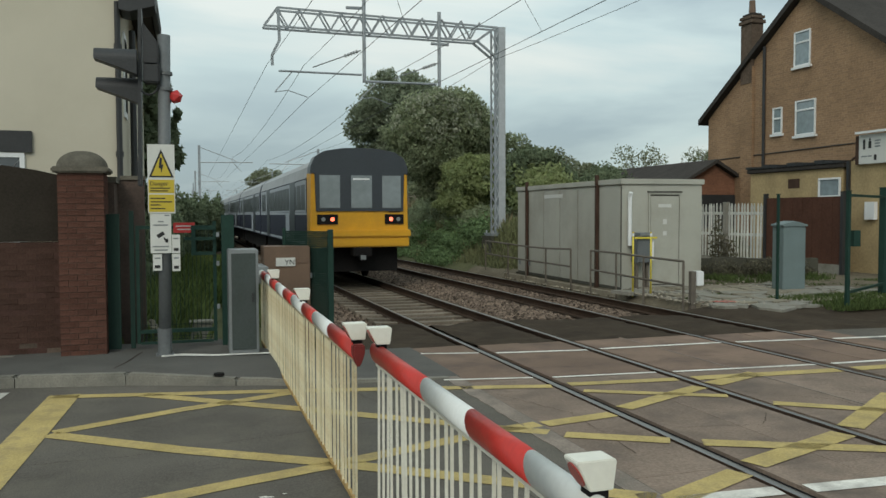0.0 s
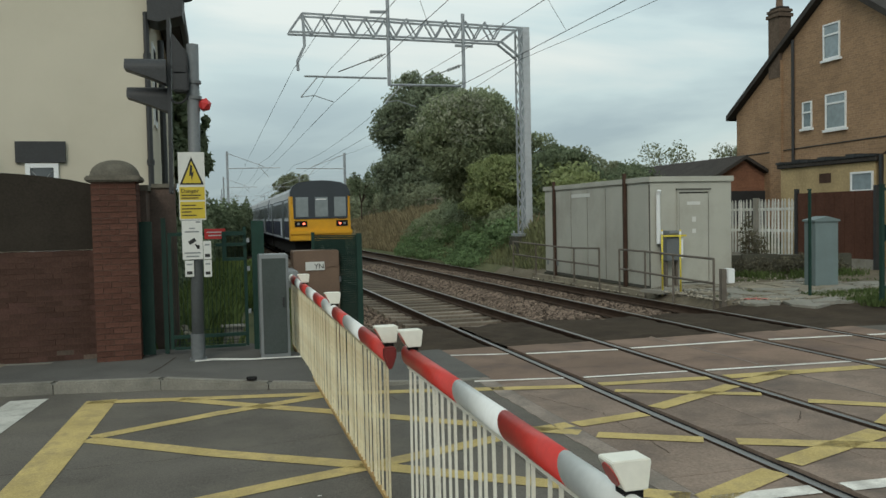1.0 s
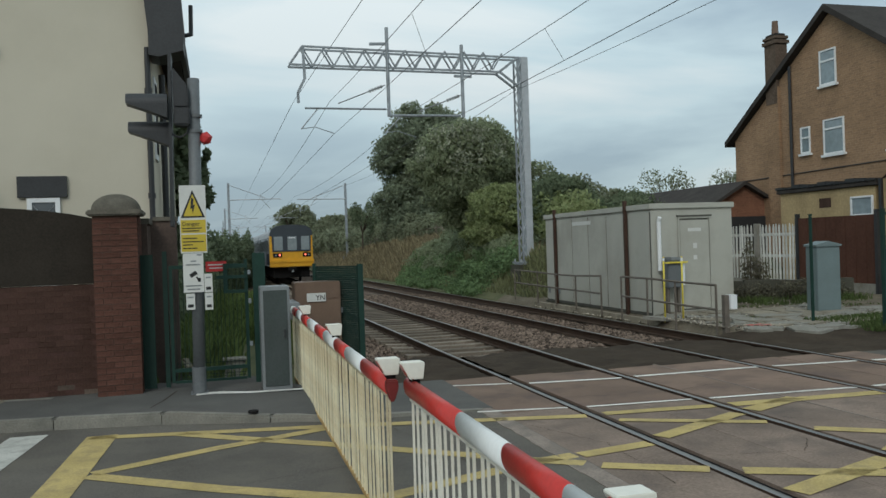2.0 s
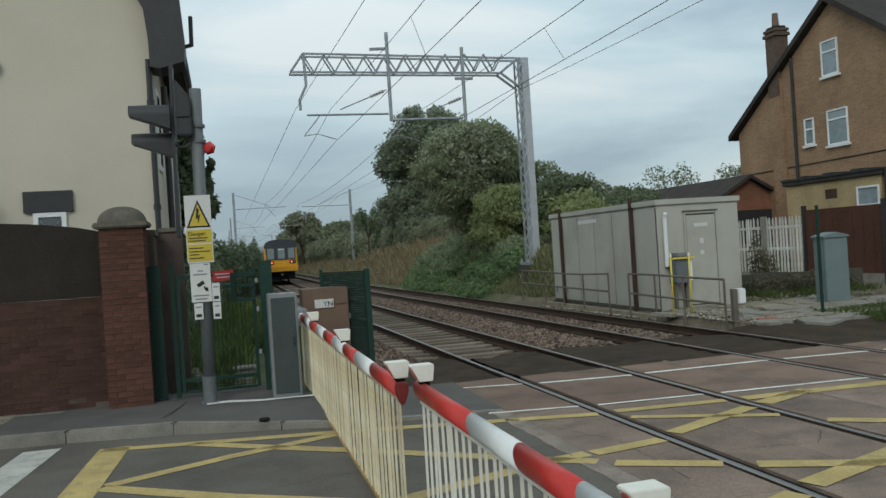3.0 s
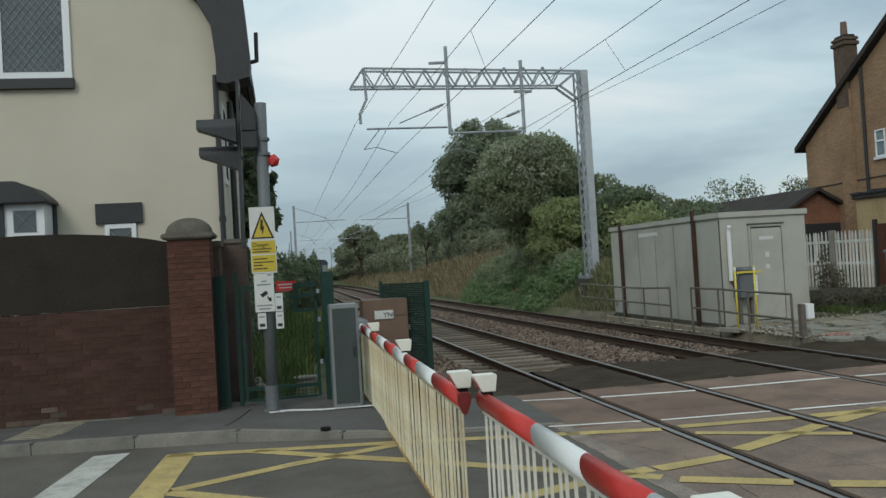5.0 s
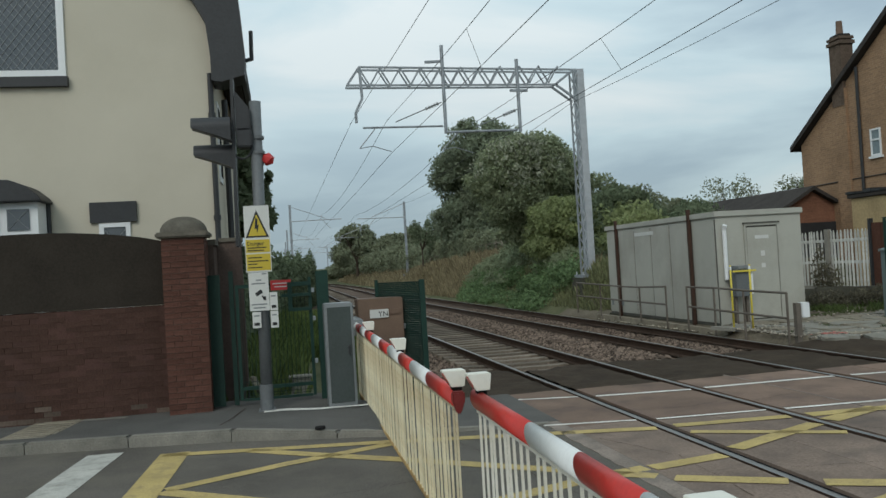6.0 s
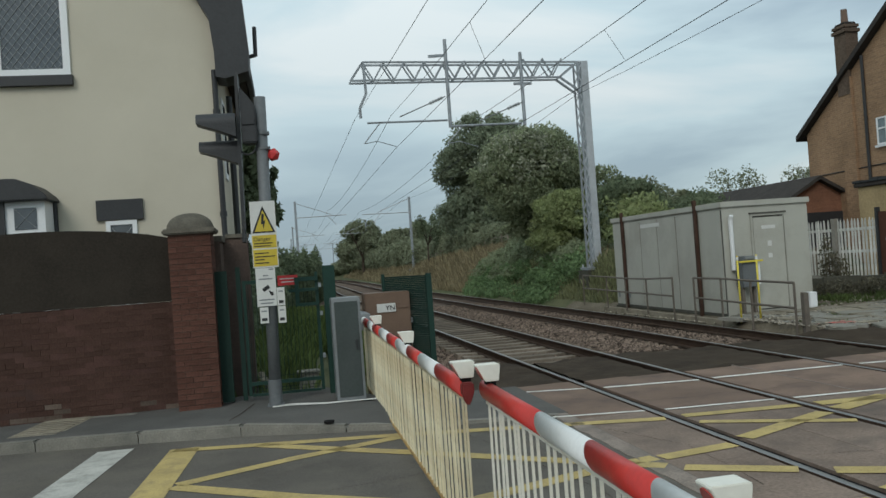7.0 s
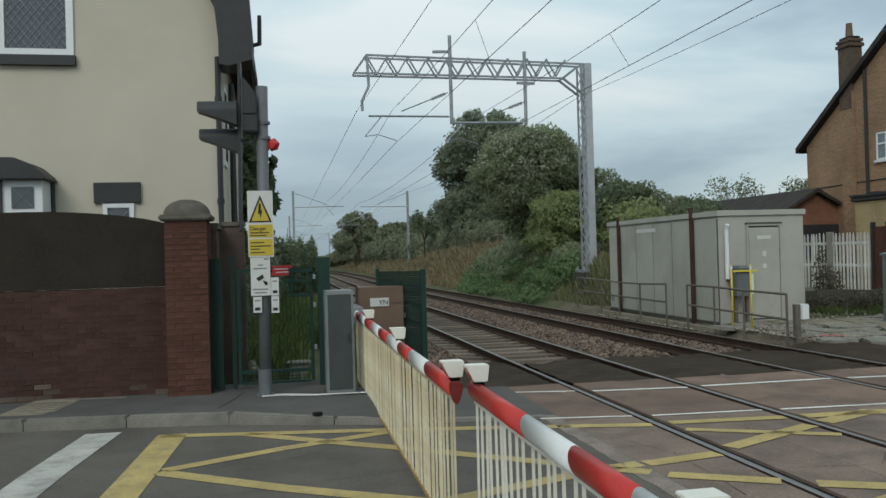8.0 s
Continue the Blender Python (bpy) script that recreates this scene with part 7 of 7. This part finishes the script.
def rubble():
    """Pale broken stones along the edge of the yard."""
    rng = random.Random(21)
    V, F = [], []
    base = [(1, 0, 0), (-1, 0, 0), (0, 1, 0), (0, -1, 0), (0, 0, 1), (0, 0, -1)]
    tri = [(0, 2, 4), (2, 1, 4), (1, 3, 4), (3, 0, 4), (2, 0, 5), (1, 2, 5), (3, 1, 5), (0, 3, 5)]
    for _ in range(2200):
        y = rng.uniform(13.2, 24.0)
        x = 9.35 + abs(rng.gauss(0, 0.5)) if rng.random() < 0.6 else rng.uniform(9.4, 14.0)
        if 9.5 < x < 12.1 and y > 17.2:
            continue
        r = rng.uniform(0.012, 0.05)
        i = len(V)
        z = gz(x, y) + (0.10 if y < 16.8 or x > 9.74 else -0.06)
        V += [(x + a * r * rng.uniform(0.6, 1.4), y + b * r * rng.uniform(0.6, 1.4), z + c * r * rng.uniform(0.4, 0.9)) for a, b, c in base]
        F += [(i + a, i + b, i + c) for a, b, c in tri]
    me = bpy.data.meshes.new("rubble")
    me.from_pydata(V, [], F)
    me.materials.append(M["rubble"])
    tagged(new("rubble", me), "pale broken stone rubble along the yard edge", "rubble", "", "stuff")


rubble()


def fence_weeds():
    """Dark weeds and a bush grown through the picket fence."""
    t = thing("fence_bush", 16.9, 23.6, gz(17, 23.6), "dark bush grown through the picket fence", "shrub")
    blobs = [(0, -0.1, 0.65, 0.25, 0.45, 0.5), (0.0, -0.55, 0.55, 0.2, 0.35, 0.45), (0.05, 0.25, 0.9, 0.15, 0.35, 0.6), (0.0, 0.1, 1.4, 0.1, 0.18, 0.35)]
    ob = new("foliage", leaf_mesh("foliage", leaf_cloud(blobs, 0.045, 800, 77), "leaf_shaded"))
    ob.parent = t
    bm = bmesh.new()
    tube(bm, (0, 0, -0.1), (0.05, 0.1, 0.9), 0.03, 5, 0.01)
    part("stem", bm, "bark", t)


fence_weeds()


def low_wall():
    """Low rough concrete wall before the picket fence, with earth heaped against it."""
    t = thing("low_wall", 13.0, 20.1, gz(13, 20.1), "low dirty grey concrete wall, darkened for its shade, before the picket fence", "wall", rz=-24)
    tagged(t, kind="structure")
    for k in range(4):
        bm = bmesh.new()
        box(bm, 0.006 + k * 0.95, 0.944 + k * 0.95, 0, 0.2, -0.2, 0.60 + 0.02 * (k % 2))
        part("wall_block", bm, "low_wall", t, bevel=0.015)
    scrub = thing("wall_scrub", 14.4, 19.0, gz(14.4, 19.0), "dull brown-green scrub straggling over the low wall", "shrub")
    r = random.Random(83)
    blobs = [(-1.3 + 0.24 * k, 0.55 - 0.107 * k + r.uniform(-0.15, 0.15), r.uniform(0.15, 0.5), 0.28, 0.2, r.uniform(0.15, 0.3)) for k in range(13)]
    ob = new("foliage", leaf_mesh("foliage", leaf_cloud(blobs, 0.03, 4200, 84), "leaf_shaded"))
    ob.parent = scrub
    blades("wall_weeds", (13.2, 16.2, 17.6, 19.2), 1800, 0.2, "yard_green", 81, "weeds grown against the low wall", lambda x, y, r: patch(x, y, r, 0.8, 0.0), 0.012)


low_wall()


def yard_paving():
    """Cracked pale paving slabs sunk in the yard gravel, and a splash of red marking paint."""
    rng = random.Random(31)
    t = thing("yard_paving", 0, 0, 0, "cracked pale concrete slabs sunk in the gravel", "paving")
    tagged(t, kind="structure")
    for i in range(6):
        for j in range(5):
            x, y = 9.75 + i * 0.72 + 0.16 * j, 14.0 + j * 0.72 - 0.12 * i
            if rng.random() < 0.2 or (x > 12.6 and y > 15.2):
                continue
            pts = [(a * 0.34 + rng.uniform(-0.05, 0.03), b * 0.33 + rng.uniform(-0.05, 0.03)) for a, b in ((-1, -1), (0.1, -1), (1, -1), (1, 0.1), (1, 1), (0, 1), (-1, 1))]
            bm = bmesh.new()
            prism(bm, pts, "z", -0.06, 0.03)
            part("slab", bm, "slab", t, at=pose(x, y, gz(x, y) + 0.085, rng.uniform(-2, 2), rng.uniform(-2, 2), rng.uniform(-12, 6)))
    bm = bmesh.new()
    for _ in range(26):
        x, y, r = 9.95 + rng.gauss(0, 0.13), 13.75 + rng.gauss(0, 0.14), rng.uniform(0.02, 0.07)
        bm.faces.new([bm.verts.new((x + r * rng.uniform(0.5, 1.3) * math.cos(6.283 * k / 7), y + r * rng.uniform(0.5, 1.3) * math.sin(6.283 * k / 7), gz(x, y) + 0.135)) for k in range(7)])
    structure("red_paint", bm, "splash_red", "faded red marking paint sprayed on the stones", "paint")


yard_paving()


def motions():
    rows = []
    for tt in (0.0, 0.5, 1.0, 1.5, 2.0, 2.5, 3.0, 3.5, 4.0, 4.5, 5.0, 5.5, 6.0, 6.5, 7.0, 7.5, 8.0):
        y = 22.5 + 14.8 * tt + 0.5 * tt * tt
        turn = math.degrees(math.atan2(bend(y) - bend(y + 30), 30))
        rows.append((tt, pose(4.53 + bend(y), y, gz(4.53, y), 0, 0, turn)))
    walk(TRAIN, rows)


motions()
